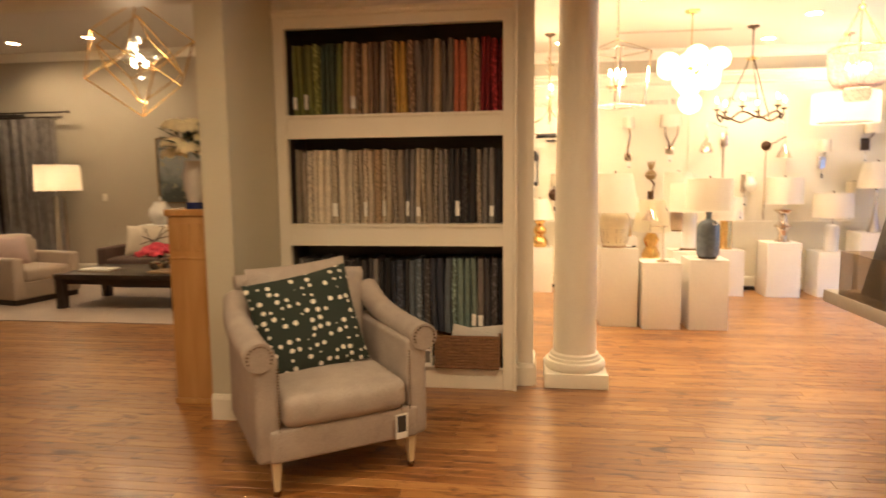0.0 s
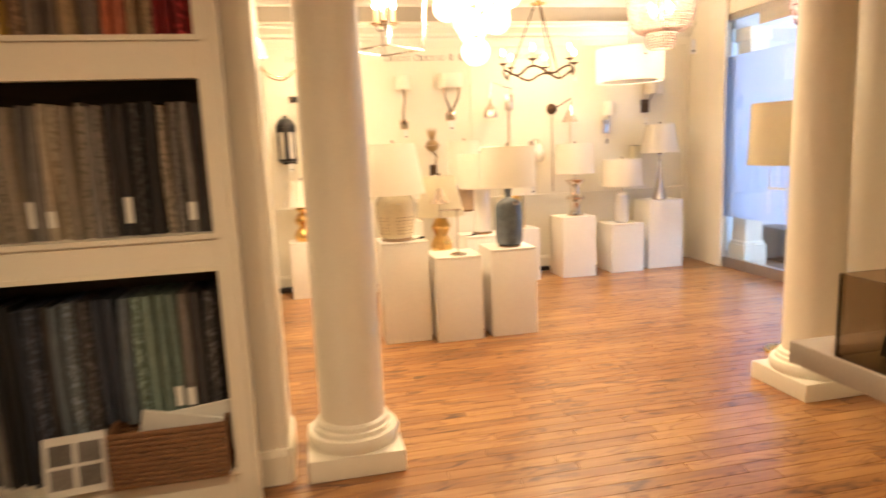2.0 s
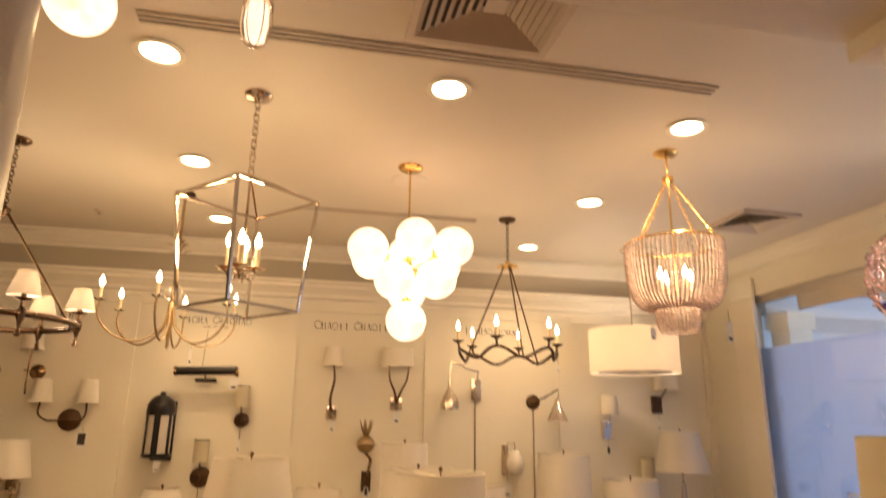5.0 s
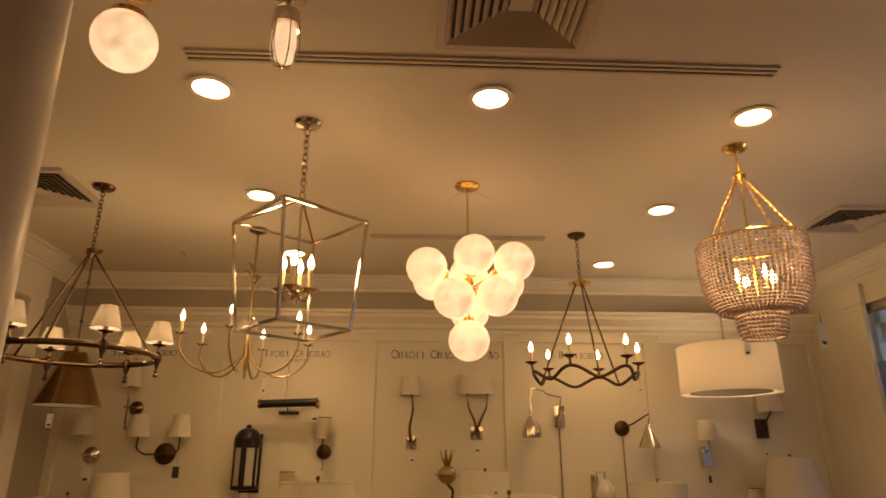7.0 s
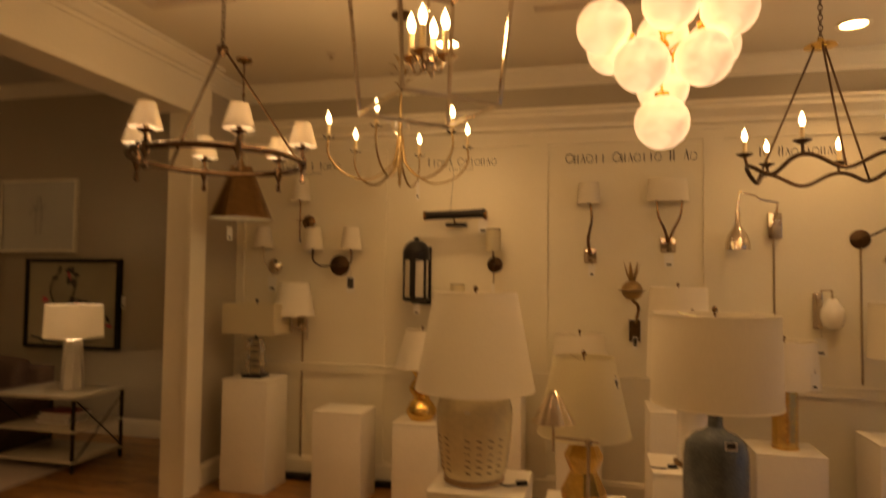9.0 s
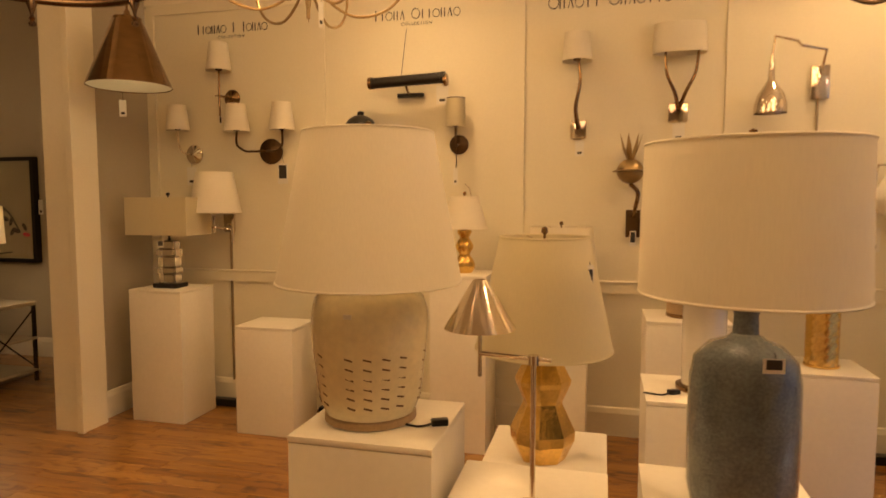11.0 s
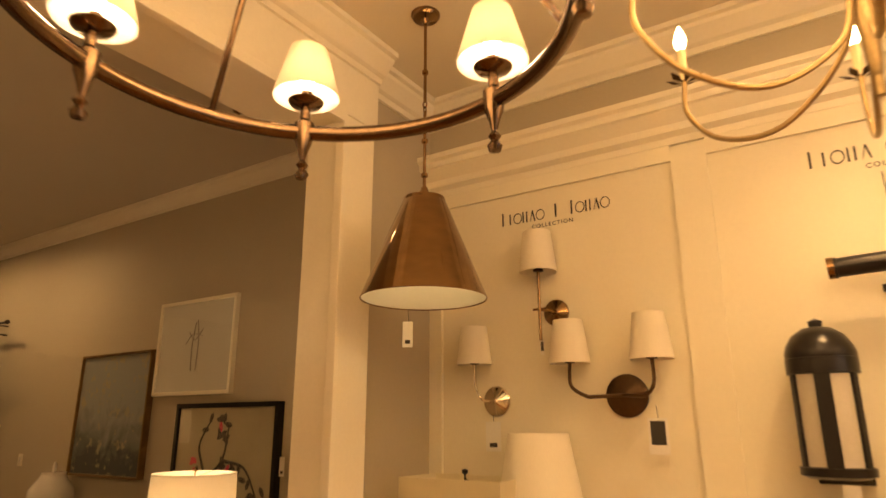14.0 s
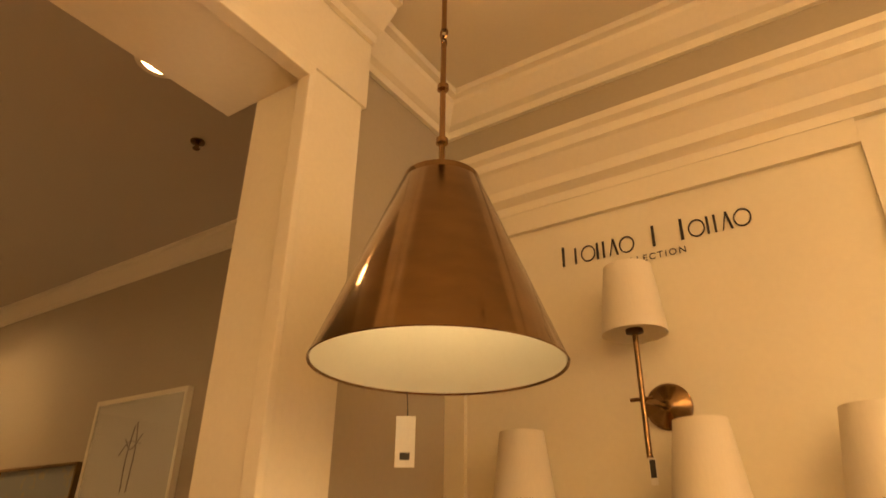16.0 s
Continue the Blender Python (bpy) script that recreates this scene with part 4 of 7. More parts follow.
for k in range(4):
    a = math.radians(45 + 90 * k)
    x, y = 0.062 * math.cos(a), 0.062 * math.sin(a)
    part("arm", add_tube(B(), curve_pts([(0.01 * math.cos(a), 0.01 * math.sin(a), 2.38), (x * 0.7, y * 0.7, 2.365), (x, y, 2.40)], 4), 0.005, 6), M_NICKEL, L)
    candle(L, x, y, 2.41, 0.1, M_NICKEL)
bulb_light((0.79, 6.10, 2.6), 22, size=0.08)

# bubble chandelier
L = thing("bubble_chandelier", (1.628, 6.81, 0), "cluster of lit opal glass globes on brass", "chandelier")
canopy(L, CEIL, M_GOLD, 0.075)
part("rod", add_tube(B(), [(0, 0, CEIL - 0.04), (0, 0, 2.55)], 0.006, 10), M_GOLD, L)
BUB = [(-0.24, -0.10, 2.715), (0.02, -0.16, 2.775), (0.25, -0.10, 2.755), (-0.20, 0.13, 2.70), (0.23, 0.14, 2.69), (-0.09, -0.13, 2.535), (0.15, -0.11, 2.555), (0.02, 0.16, 2.52), (0.0, 0.0, 2.325), (0.02, 0.18, 2.76)]
for x, y, z in BUB:
    g = part("globe", add_ball(B(), 0.113, (0, 0, 0), u=32, v=20), M_GLOBE, L, "lit opal glass globe", True, pose(x, y, z))
    part("arm", add_tube(B(), [(-x * 0.95, -y * 0.95, 2.62 - z), (0, 0, 0)], 0.006, 8), M_GOLD, g)
    v = Vector((-x, -y, 2.62 - z)).normalized()
    part("collar", add_lathe(B(), [(0.03, 0), (0.03, 0.02), (0.01, 0.028)], 16), M_GOLD, g, "", True, Matrix.Translation(v * 0.108) @ v.to_track_quat("Z", "Y").to_matrix().to_4x4())
part("hub", add_ball(B(), 0.03, (0, 0, 2.62), u=12, v=8), M_GOLD, L)

t = thing("ceiling_cover_plate", (1.66, 7.03, CEIL), "round white painted cover plate on the ceiling", "cover plate")
part("disc", add_lathe(B(), [(0.0, -0.001), (0.115, -0.001), (0.115, -0.006), (0.10, -0.011), (0.0, -0.012)], 36), M_CEIL, t)

# six-light wavy chandelier
L = thing("candle_chandelier", (2.50, 7.645, 0), "dark bronze wavy ring chandelier with six lit candles", "chandelier")
canopy(L, CEIL, M_BRONZE)
part("chain", chain(B(), (0, 0, CEIL - 0.04), (0, 0, 2.92)), M_BRONZE, L)
part("crown_cup", add_lathe(B(), [(0.015, 2.93), (0.02, 2.91), (0.075, 2.895), (0.08, 2.888), (0.02, 2.88), (0.0, 2.87)], 24), M_GOLD, L, "gilt leaf cup")
W = 0.34
wave = [((W + 0.02 * math.cos(6 * q)) * math.cos(q), (W + 0.02 * math.cos(6 * q)) * math.sin(q), 2.235 + 0.035 * math.cos(6 * q)) for q in [i * 2 * math.pi / 72 for i in range(72)]]
part("wavy_ring", add_tube(B(), wave, 0.011, 8, True), M_BRONZE, L)
for k in range(3):
    a = math.radians(30 + 120 * k)
    part("stay_rod", add_tube(B(), [(0.03 * math.cos(a), 0.03 * math.sin(a), 2.89), (0.32 * math.cos(a), 0.32 * math.sin(a), 2.20)], 0.006, 8), M_BRONZE, L)
for k in range(6):
    a = math.radians(60 * k)
    x, y = 0.36 * math.cos(a), 0.36 * math.sin(a)
    part("cup_post", add_tube(B(), [(x, y, 2.27), (x * 1.03, y * 1.03, 2.32)], 0.008, 8), M_BRONZE, L)
    candle(L, x * 1.03, y * 1.03, 2.325, 0.075, M_BRONZE)
tag_on(L, 0.30, -0.18, 2.2, 0.03, 0.05, 20)
bulb_light((2.46, 7.5, 2.45), 22, size=0.3)

# bead basket chandelier
L = thing("bead_chandelier", (2.99, 6.25, 0), "pale pink bead basket chandelier with brass chains, lit", "chandelier")
canopy(L, CEIL, M_GOLD)
part("neck", add_lathe(B(), [(0.006, CEIL - 0.04), (0.006, 3.12), (0.03, 3.11), (0.035, 3.09), (0.012, 3.07), (0, 3.06)], 16), M_GOLD, L)
for k in range(4):
    a = math.radians(20 + 90 * k)
    part("chain", chain(B(), (0.02 * math.cos(a), 0.02 * math.sin(a), 3.08), (0.248 * math.cos(a), 0.248 * math.sin(a), 2.73), 0.026, 0.0022, 0.0075), M_GOLD, L)
part("ring", add_tube(B(), [(0.25 * math.cos(a * math.pi / 24), 0.25 * math.sin(a * math.pi / 24), 2.72) for a in range(48)], 0.009, 8, True), M_GOLD, L)


def bead_rows(prof, count, r):
    """Strings of round beads that hang along a turned profile."""
    bm = B()
    pts = curve_pts([(p, 0, z) for p, z in prof], 6)
    length = sum((b - a).length for a, b in zip(pts, pts[1:]))
    steps = int(length / (r * 1.9))
    line, acc, i = [], 0.0, 0
    for s in range(steps):
        want = s * length / steps
        while i < len(pts) - 2 and acc + (pts[i + 1] - pts[i]).length < want:
            acc += (pts[i + 1] - pts[i]).length
            i += 1
        f = (want - acc) / max(1e-6, (pts[i + 1] - pts[i]).length)
        line.append(pts[i].lerp(pts[i + 1], f))
    proto = bmesh.new()
    bmesh.ops.create_icosphere(proto, subdivisions=1, radius=r)
    vs = [v.co.copy() for v in proto.verts]
    fs = [[v.index for v in f.verts] for f in proto.faces]
    proto.free()
    V, F = [], []
    for k in range(count):
        a = 2 * math.pi * k / count
        for p in line:
            o = len(V)
            c = Vector((p.x * math.cos(a), p.x * math.sin(a), p.z))
            V += [c + v for v in vs]
            F += [[o + q for q in f] for f in fs]
    me = bpy.data.meshes.new("bead_strings")
    me.from_pydata(V, [], F)
    me.materials.append(M_BEAD)
    me.polygons.foreach_set("use_smooth", [True] * len(me.polygons))
    return me


for nm, prof, cnt in (("upper_beading", [(0.252, 2.715), (0.252, 2.60), (0.235, 2.47), (0.19, 2.39), (0.11, 2.365)], 64), ("lower_beading", [(0.11, 2.37), (0.108, 2.30), (0.085, 2.235)], 34)):
    ob = new(nm, bead_rows(prof, cnt, 0.0092))
    ob.parent = L
    tagged(ob, "strings of pale pink glass beads", kind="stuff")
for k in range(4):
    a = math.radians(90 * k)
    candle(L, 0.09 * math.cos(a), 0.09 * math.sin(a), 2.47, 0.05)
part("centre_rod", add_tube(B(), [(0, 0, 3.07), (0, 0, 2.45)], 0.006, 8), M_GOLD, L)
tag_on(L, 0.22, -0.1, 2.36, 0.05, 0.11, 15, False, 0.06)
bulb_light((2.94, 6.17, 2.55), 12, size=0.1)

# drum pendant
L = thing("drum_pendant", (3.785, 8.22, 0), "cream drum pendant with glowing shade", "pendant light")
canopy(L, CEIL, M_NICKEL)
part("rod", add_tube(B(), [(0, 0, CEIL - 0.04), (0, 0, 2.5)], 0.007, 10), M_NICKEL, L)
part("shade", add_lathe(B(), [(0.366, 2.185), (0.366, 2.545), (0.362, 2.545), (0.362, 2.185)], 56, closed=True), M_SHADE_LIT, L, "cream linen drum, lit from inside")
part("diffuser", add_lathe(B(), [(0, 2.203), (0.29, 2.200), (0.30, 2.192)], 48), M_PORCELAIN, L, "round diffuser plate")
for k in range(3):
    a = 2 * math.pi * k / 3
    part("bulb", add_ball(B(), 0.035, (0.12 * math.cos(a), 0.12 * math.sin(a), 2.36), u=12, v=8), M_BULB_SOFT, L, "lit bulb")
    part("spoke", add_tube(B(), [(0, 0, 2.5), (0.361 * math.cos(a), 0.361 * math.sin(a), 2.535)], 0.004, 6), M_NICKEL, L)
tag_on(L, -0.02, -0.372, 2.55, 0.05, 0.10)
bulb_light((3.82, 8.22, 2.42), 8, size=0.08)

# gilt six-arm chandelier
L = thing("gilt_chandelier", (0.205, 7.65, 0), "gilt iron chandelier with curved arms and lit candles", "chandelier")
canopy(L, CEIL, M_BRONZE)
part("stem", add_tube(B(), [(0, 0, CEIL - 0.04), (0, 0, 2.21)], 0.009, 10), M_GILT, L)
for k in range(10):
    a = math.radians(36 * k)
    z = 2.80 + 0.045 * (k % 4)
    leaf = B()
    vs = [leaf.verts.new(p) for p in ((0.008, 0, 0), (0.045, -0.014, 0.05), (0.085, 0, 0.055), (0.045, 0.014, 0.05))]
    leaf.faces.new(vs)
    bmesh.ops.solidify(leaf, geom=leaf.faces[:], thickness=0.002)
    part("leaf", leaf, M_GILT, L, "", False, pose(0, 0, z, 0, 0, math.degrees(a)))
part("glass_ball", add_ball(B(), 0.058, (0, 0, 2.57), u=28, v=18), M_CRYSTAL, L, "clear glass ball")
part("lower_knop", add_lathe(B(), [(0.01, 2.52), (0.022, 2.50), (0.024, 2.46), (0.012, 2.43), (0.02, 2.37), (0.012, 2.27), (0.0, 2.19)], 18), M_GILT, L)
for k in range(6):
    a = math.radians(30 + 60 * k)
    far = 0.43
    zc = 2.465
    c, s = math.cos(a), math.sin(a)
    part("arm", add_tube(B(), curve_pts([(0.015 * c, 0.015 * s, 2.47), (0.05 * c, 0.05 * s, 2.33), (far * 0.45 * c, far * 0.45 * s, 2.235), (far * 0.8 * c, far * 0.8 * s, 2.27), (far * c, far * s, 2.37), (far * c, far * s, zc)], 6), 0.0065, 7), M_GILT, L)
    cup = B()
    for j in range(6):
        b_ = 2 * math.pi * j / 6
        vs = [cup.verts.new(p) for p in ((0.006 * math.cos(b_), 0.006 * math.sin(b_), 0), (0.03 * math.cos(b_ - 0.35), 0.03 * math.sin(b_ - 0.35), 0.008), (0.046 * math.cos(b_), 0.046 * math.sin(b_), 0.018), (0.03 * math.cos(b_ + 0.35), 0.03 * math.sin(b_ + 0.35), 0.008))]
        cup.faces.new(vs)
    bmesh.ops.solidify(cup, geom=cup.faces[:], thickness=0.0015)
    part("leaf_cup", cup, M_BRONZE, L, "dark leaf-shaped drip cup", False, pose(far * c, far * s, zc - 0.006))
    candle(L, far * c, far * s, zc, 0.085)
tag_on(L, 0.2, -0.3, 2.2, 0.02, 0.1, 20, False, 0.02)
bulb_light((0.22, 7.47, 2.6), 22, size=0.3)

# brass cone pendant
L = thing("cone_pendant", (-1.19, 8.19, 0), "antique brass cone pendant with white inside", "pendant light")
canopy(L, CEIL, M_CONE, 0.06)
rod = B()
for z0, z1 in ((CEIL - 0.04, 3.0), (2.985, 2.86), (2.82, 2.70), (2.685, 2.49)):
    add_tube(rod, [(0, 0, z0), (0, 0, z1)], 0.0065, 10)
for z in (2.992, 2.692, 2.55):
    add_lathe(rod, [(0.006, z - 0.012), (0.013, z - 0.006), (0.013, z + 0.006), (0.006, z + 0.012)], 12)
part("rod", rod, M_CONE, L)
part("loop", chain(B(), (0, 0, 2.86), (0, 0, 2.815), 0.03, 0.003, 0.009), M_CONE, L)
part("cap", add_lathe(B(), [(0.012, 2.50), (0.02, 2.475), (0.028, 2.468), (0.078, 2.455), (0.081, 2.443), (0.081, 2.435)], 40), M_CONE, L)
GZ, GR = 2.072, 0.230
part("shade", add_lathe(B(), [(0.076, 2.447), (0.082, 2.44), (GR, GZ), (GR + 0.0012, GZ - 0.002), (GR, GZ - 0.004), (GR - 0.003, GZ - 0.002), (0.078, 2.432), (0.074, 2.437)], 72, closed=True), M_CONE, L, "antique brass cone shade")
part("lining", add_lathe(B(), [(GR - 0.0045, GZ), (0.076, 2.43), (0.0, 2.431)], 72, hollow=True), mat("white_enamel", (0.72, 0.72, 0.64), 0.5, vary=0.02), L, "white enamel lining")
tag_on(L, -0.174, 0.142, GZ, 0.04, 0.10, 30, False, 0.05)
# weak lamp added inside the cone to brighten its lining; no bulb is built
bulb_light((-1.19, 8.19, 2.3), 1.6, (1.0, 0.86, 0.62), 0.04)

# amethyst shell pendant
L = thing("crystal_sphere_pendant", (4.2, 5.9, 0), "round pendant of pink and amethyst crystal chips", "pendant light")
canopy(L, CEIL, M_GOLD)
part("chain", chain(B(), (0, 0, CEIL - 0.04), (0, 0, 2.82)), M_GOLD, L)
rnd = random.Random(4)
bm = B()
for i in range(620):
    z = rnd.uniform(-0.85, 1)
    a = rnd.uniform(0, 2 * math.pi)
    q = math.sqrt(1 - z * z)
    d_ = Vector((q * math.cos(a), q * math.sin(a), z * 1.05))
    tng = d_.orthogonal().normalized() * rnd.uniform(-1, 1) + d_.cross(d_.orthogonal()).normalized() * rnd.uniform(-1, 1)
    c_ = Vector((0, 0, 2.54)) + d_ * rnd.uniform(0.235, 0.275)
    add_tube(bm, [c_ - tng * 0.022, c_ + tng * 0.022], 0.0075, 5)
ob = part("crystal_chips", bm, M_AMETHYST, L, "pink crystal chips", False)
ob["kind"] = "stuff"
for k in range(14):
    a = 2 * math.pi * k / 14
    part("drop", add_lathe(B(), [(0, 0), (0.009, -0.02), (0.012, -0.035), (0, -0.05)], 8), M_AMETHYST, L, "", True, pose(0.17 * math.cos(a), 0.17 * math.sin(a), 2.27 - 0.02 * (k % 2)))
M_VIOLET = mat("violet_glass", (0.10, 0.03, 0.26), 0.08, vary=0.2, scale=20, spec=0.9)
for k in range(9):
    a = 2 * math.pi * k / 9 + 0.2
    r_, z_ = (0.235, 2.385) if k % 3 else (0.10, 2.885)
    d_ = part("violet_drop", add_ball(B(), 0.019, (0, 0, 0), (1, 1, 1.15), 12, 8), M_VIOLET, L, "violet glass drop", True, pose(r_ * math.cos(a), r_ * math.sin(a), z_))
    part("wire", add_tube(B(), [(0, 0, 0.018), (-0.02 * math.cos(a), -0.02 * math.sin(a), 0.06)], 0.0012, 4), M_GOLD, d_, "", False)
part("bulb", add_ball(B(), 0.05, (0, 0, 2.54), u=14, v=10), M_BULB_SOFT, L, "lit bulb")
bulb_light((4.2, 5.9, 2.54), 10, size=0.05)

# two small pendants near the columns
L = thing("globe_pendant", (0.325, 5.2, 0), "opal glass globe pendant with brass cap, lit", "pendant light")
canopy(L, CEIL, M_GOLD)
part("globe", add_ball(B(), 0.105, (0, 0, 3.045), u=32, v=20), M_GLOBE, L, "lit opal globe")
part("cap", add_lathe(B(), [(0.015, 3.18), (0.06, 3.15), (0.095, 3.075), (0.0, 3.07)], 28), M_GOLD, L, "brass cap")
L = thing("caged_pendant", (0.86, 5.2, 0), "nickel caged jar light, lit", "pendant light")
canopy(L, CEIL, M_NICKEL)
part("cap", add_lathe(B(), [(0.02, 3.19), (0.045, 3.18), (0.05, 3.12), (0.0, 3.115)], 24), M_NICKEL, L)
part("jar", add_lathe(B(), [(0.036, 3.115), (0.04, 3.05), (0.03, 2.99), (0.0, 2.975)], 24), M_GLOBE, L, "lit glass jar")
for k in range(6):
    a = 2 * math.pi * k / 6
    c, s = math.cos(a), math.sin(a)
    part("cage_wire", add_tube(B(), curve_pts([(0.047 * c, 0.047 * s, 3.12), (0.05 * c, 0.05 * s, 3.03), (0.03 * c, 0.03 * s, 2.97), (0, 0, 2.962)], 4), 0.0025, 5), M_NICKEL, L)

# ---- wall lights on the panelled wall ----
WALL = BACK - 0.003


def round_plate(parent, x, z, r, material, y=None, thick=0.014):
    y = WALL if y is None else y
    return part("backplate", add_lathe(B(), [(r, 0), (r, thick * 0.5), (r * 0.85, thick), (r * 0.3, thick * 1.5), (0.012, thick * 1.9), (0, thick * 2)], 36), material, parent, "", True, pose(x, y, z, 90, 0, 0))


def small_shade(parent, x, y, z0, z1, r0, r1, material=None, trim=None):
    s = part("shade", add_lathe(B(), [(r0, z0), (r1, z1), (r1 - 0.002, z1), (r0 - 0.002, z0)], 32, closed=True), material or M_SHADE, parent, "white linen shade", True, pose(x, y, 0))
    if trim:
        part("trim_band", add_lathe(B(), [(r1 + 0.0012, z1 - 0.005), (r1 + 0.0012, z1), (r1, z1), (r1, z1 - 0.005)], 32, closed=True), trim, s)
    part("shade_carrier", add_lathe(B(), [(0.0, z0 + 0.015), (0.022, z0 + 0.013), (0.022, z0 + 0.004), (0.008, z0)], 14), M_BRONZE, s)
    return s


def sconce(name, label, x=0.0):
    return thing(name, (x, 0, 0), label, "wall light", "wall lights on the panelled wall")


Y = WALL - 0.10
# top sconce: upright arm with shade
S = sconce("wall_sconce", "bronze single arm wall sconce with white shade")
round_plate(S, -0.985, 2.105, 0.058, M_BRASS)
part("knuckle", add_tube(B(), [(-0.985, WALL - 0.02, 2.105), (-1.02, Y, 2.11)], 0.008, 8), M_BRASS, S)
part("arm", add_tube(B(), [(-1.02, Y, 1.975), (-1.02, Y, 2.28)], 0.007, 10), M_BRASS, S)
part("cross_pin", add_tube(B(), [(-1.05, Y, 2.11), (-0.995, Y, 2.11)], 0.005, 8), M_BRASS, S)
small_shade(S, -1.02, Y, 2.272, 2.455, 0.082, 0.061)
tag_on(S, -1.015, Y, 1.985, 0.018, 0.06, 0, True, 0.01)
# nickel sconce with curved arm
S = sconce("wall_sconce", "polished nickel wall sconce with white shade")
round_plate(S, -1.29, 1.733, 0.066, M_NICKEL)
part("arm", add_tube(B(), curve_pts([(-1.29, WALL - 0.02, 1.733), (-1.31, Y, 1.738), (-1.343, Y, 1.80), (-1.348, Y, 1.90)], 6), 0.006, 8), M_NICKEL, S)
small_shade(S, -1.348, Y, 1.89, 2.058, 0.079, 0.058)
tag_on(S, -1.295, WALL - 0.035, 1.675, 0.075, 0.125, 0)
# double sconce
S = sconce("wall_sconce", "dark bronze two-arm wall sconce with white shades")
round_plate(S, -0.70, 1.743, 0.085, M_BRONZE)
for x in (-0.897, -0.565):
    part("arm", add_tube(B(), curve_pts([(-0.70, Y + 0.04, 1.743), ((x - 0.70) / 2, Y, 1.738), (x + (0.06 if x < -0.7 else -0.03), Y, 1.742), (x, Y, 1.785), (x, Y, 1.88)], 6), 0.0075, 8), M_BRONZE, S)
    small_shade(S, x, Y, 1.872, 2.05, 0.084, 0.06)
tag_on(S, -0.565, Y, 1.70, 0.075, 0.13, 0, True, 0.045)
# swing arm with cord cover
S = sconce("swing_arm_sconce", "polished nickel swing arm wall lamp with large white shade")
part("backplate", box(-1.065, WALL - 0.02, 1.20, -0.985, WALL, 1.32, 0.004), M_NICKEL, S)
part("arm", add_tube(B(), [(-1.03, WALL - 0.03, 1.25), (-0.92, Y - 0.03, 1.22), (-1.04, Y - 0.1, 1.24)], 0.007, 8), M_NICKEL, S)
for x, z0, z1 in ((-0.92, 1.13, 1.29), (-1.06, 1.19, 1.31)):
    part("baluster", add_lathe(B(), [(0, z0), (0.012, z0 + 0.01), (0.007, z0 + 0.03), (0.013, (z0 + z1) / 2), (0.007, z1 - 0.02), (0.011, z1)], 14), M_NICKEL, S, "", True, pose(x, Y - 0.04, 0))
small_shade(S, -1.005, Y - 0.1, 1.335, 1.60, 0.165, 0.118)
part("cord_cover", box(-1.026, WALL - 0.014, 0.16, -1.012, WALL, 1.20, 0.003), M_COVER, S, "brass cord cover", False)
# picture light
S = sconce("picture_light", "black and brass tubular picture light")
part("tube", add_lathe(B(), [(0.0, 0), (0.036, 0.002), (0.036, 0.03), (0.033, 0.032), (0.033, 0.46), (0.036, 0.462), (0.036, 0.488), (0, 0.49)], 24), M_BLACK, S, "", True, pose(0.05, WALL - 0.13, 2.135, 0, 88, 0))
for x in (0.052, 0.53):
    part("end_cap", add_lathe(B(), [(0.037, 0), (0.037, 0.02)], 24), M_BRASS, S, "brass end cap", True, pose(x, WALL - 0.13, 2.136, 0, 88, 0))
part("mount_bar", box(0.20, WALL - 0.03, 2.06, 0.37, WALL, 2.085, 0.004), M_BLACK, S)
part("arm", add_tube(B(), curve_pts([(0.29, WALL - 0.02, 2.08), (0.29, WALL - 0.09, 2.08), (0.29, WALL - 0.13, 2.12)], 5), 0.007, 8), M_BRASS, S)
part("hanging_wire", add_tube(B(), [(0.26, WALL - 0.13, 2.16), (0.26, WALL - 0.02, 2.48)], 0.002, 5), M_BLACK, S)
tag_on(S, 0.52, WALL - 0.13, 2.11, 0.075, 0.11, 0, False, 0.005)
# wall lantern
S = sconce("wall_lantern", "black metal half-round wall lantern with frosted panes")
part("back_board", box(-0.075, WALL - 0.016, 1.44, 0.085, WALL, 1.90, 0.004), M_BLACK, S)
part("dome", add_lathe(B(), [(0.105, 1.84), (0.107, 1.855), (0.1, 1.88), (0.08, 1.915), (0.045, 1.94), (0.02, 1.945), (0.022, 1.965), (0, 1.975)], 32), M_BLACK, S, "", True, pose(-0.01, WALL - 0.12, 0))
part("collar", add_lathe(B(), [(0.107, 1.79), (0.107, 1.84), (0.1, 1.842), (0.1, 1.788)], 32, closed=True), M_BLACK, S, "", True, pose(-0.01, WALL - 0.12, 0))
part("pane_tube", add_lathe(B(), [(0.094, 1.50), (0.094, 1.79)], 32), mat("frosted_pane", (0.60, 0.56, 0.48), 0.35, vary=0.05), S, "frosted glass panes", True, pose(-0.01, WALL - 0.12, 0))
for k in range(6):
    a = math.radians(-90 + 60 * k)
    hw = 0.023 if k == 0 else 0.011
    part("upright", box(-hw, -0.006, 1.49, hw, 0.006, 1.80, 0.002), M_BLACK, S, "", False, pose(-0.01 + 0.098 * math.cos(a), WALL - 0.12 + 0.098 * math.sin(a), 0, 0, 0, math.degrees(a) + 90))
part("base", add_lathe(B(), [(0.08, 1.465), (0.107, 1.475), (0.107, 1.50), (0.095, 1.503)], 32), M_BLACK, S, "", True, pose(-0.01, WALL - 0.12, 0))
tag_on(S, 0.02, WALL - 0.2, 1.462, 0.05, 0.085, 0, False, 0.01)
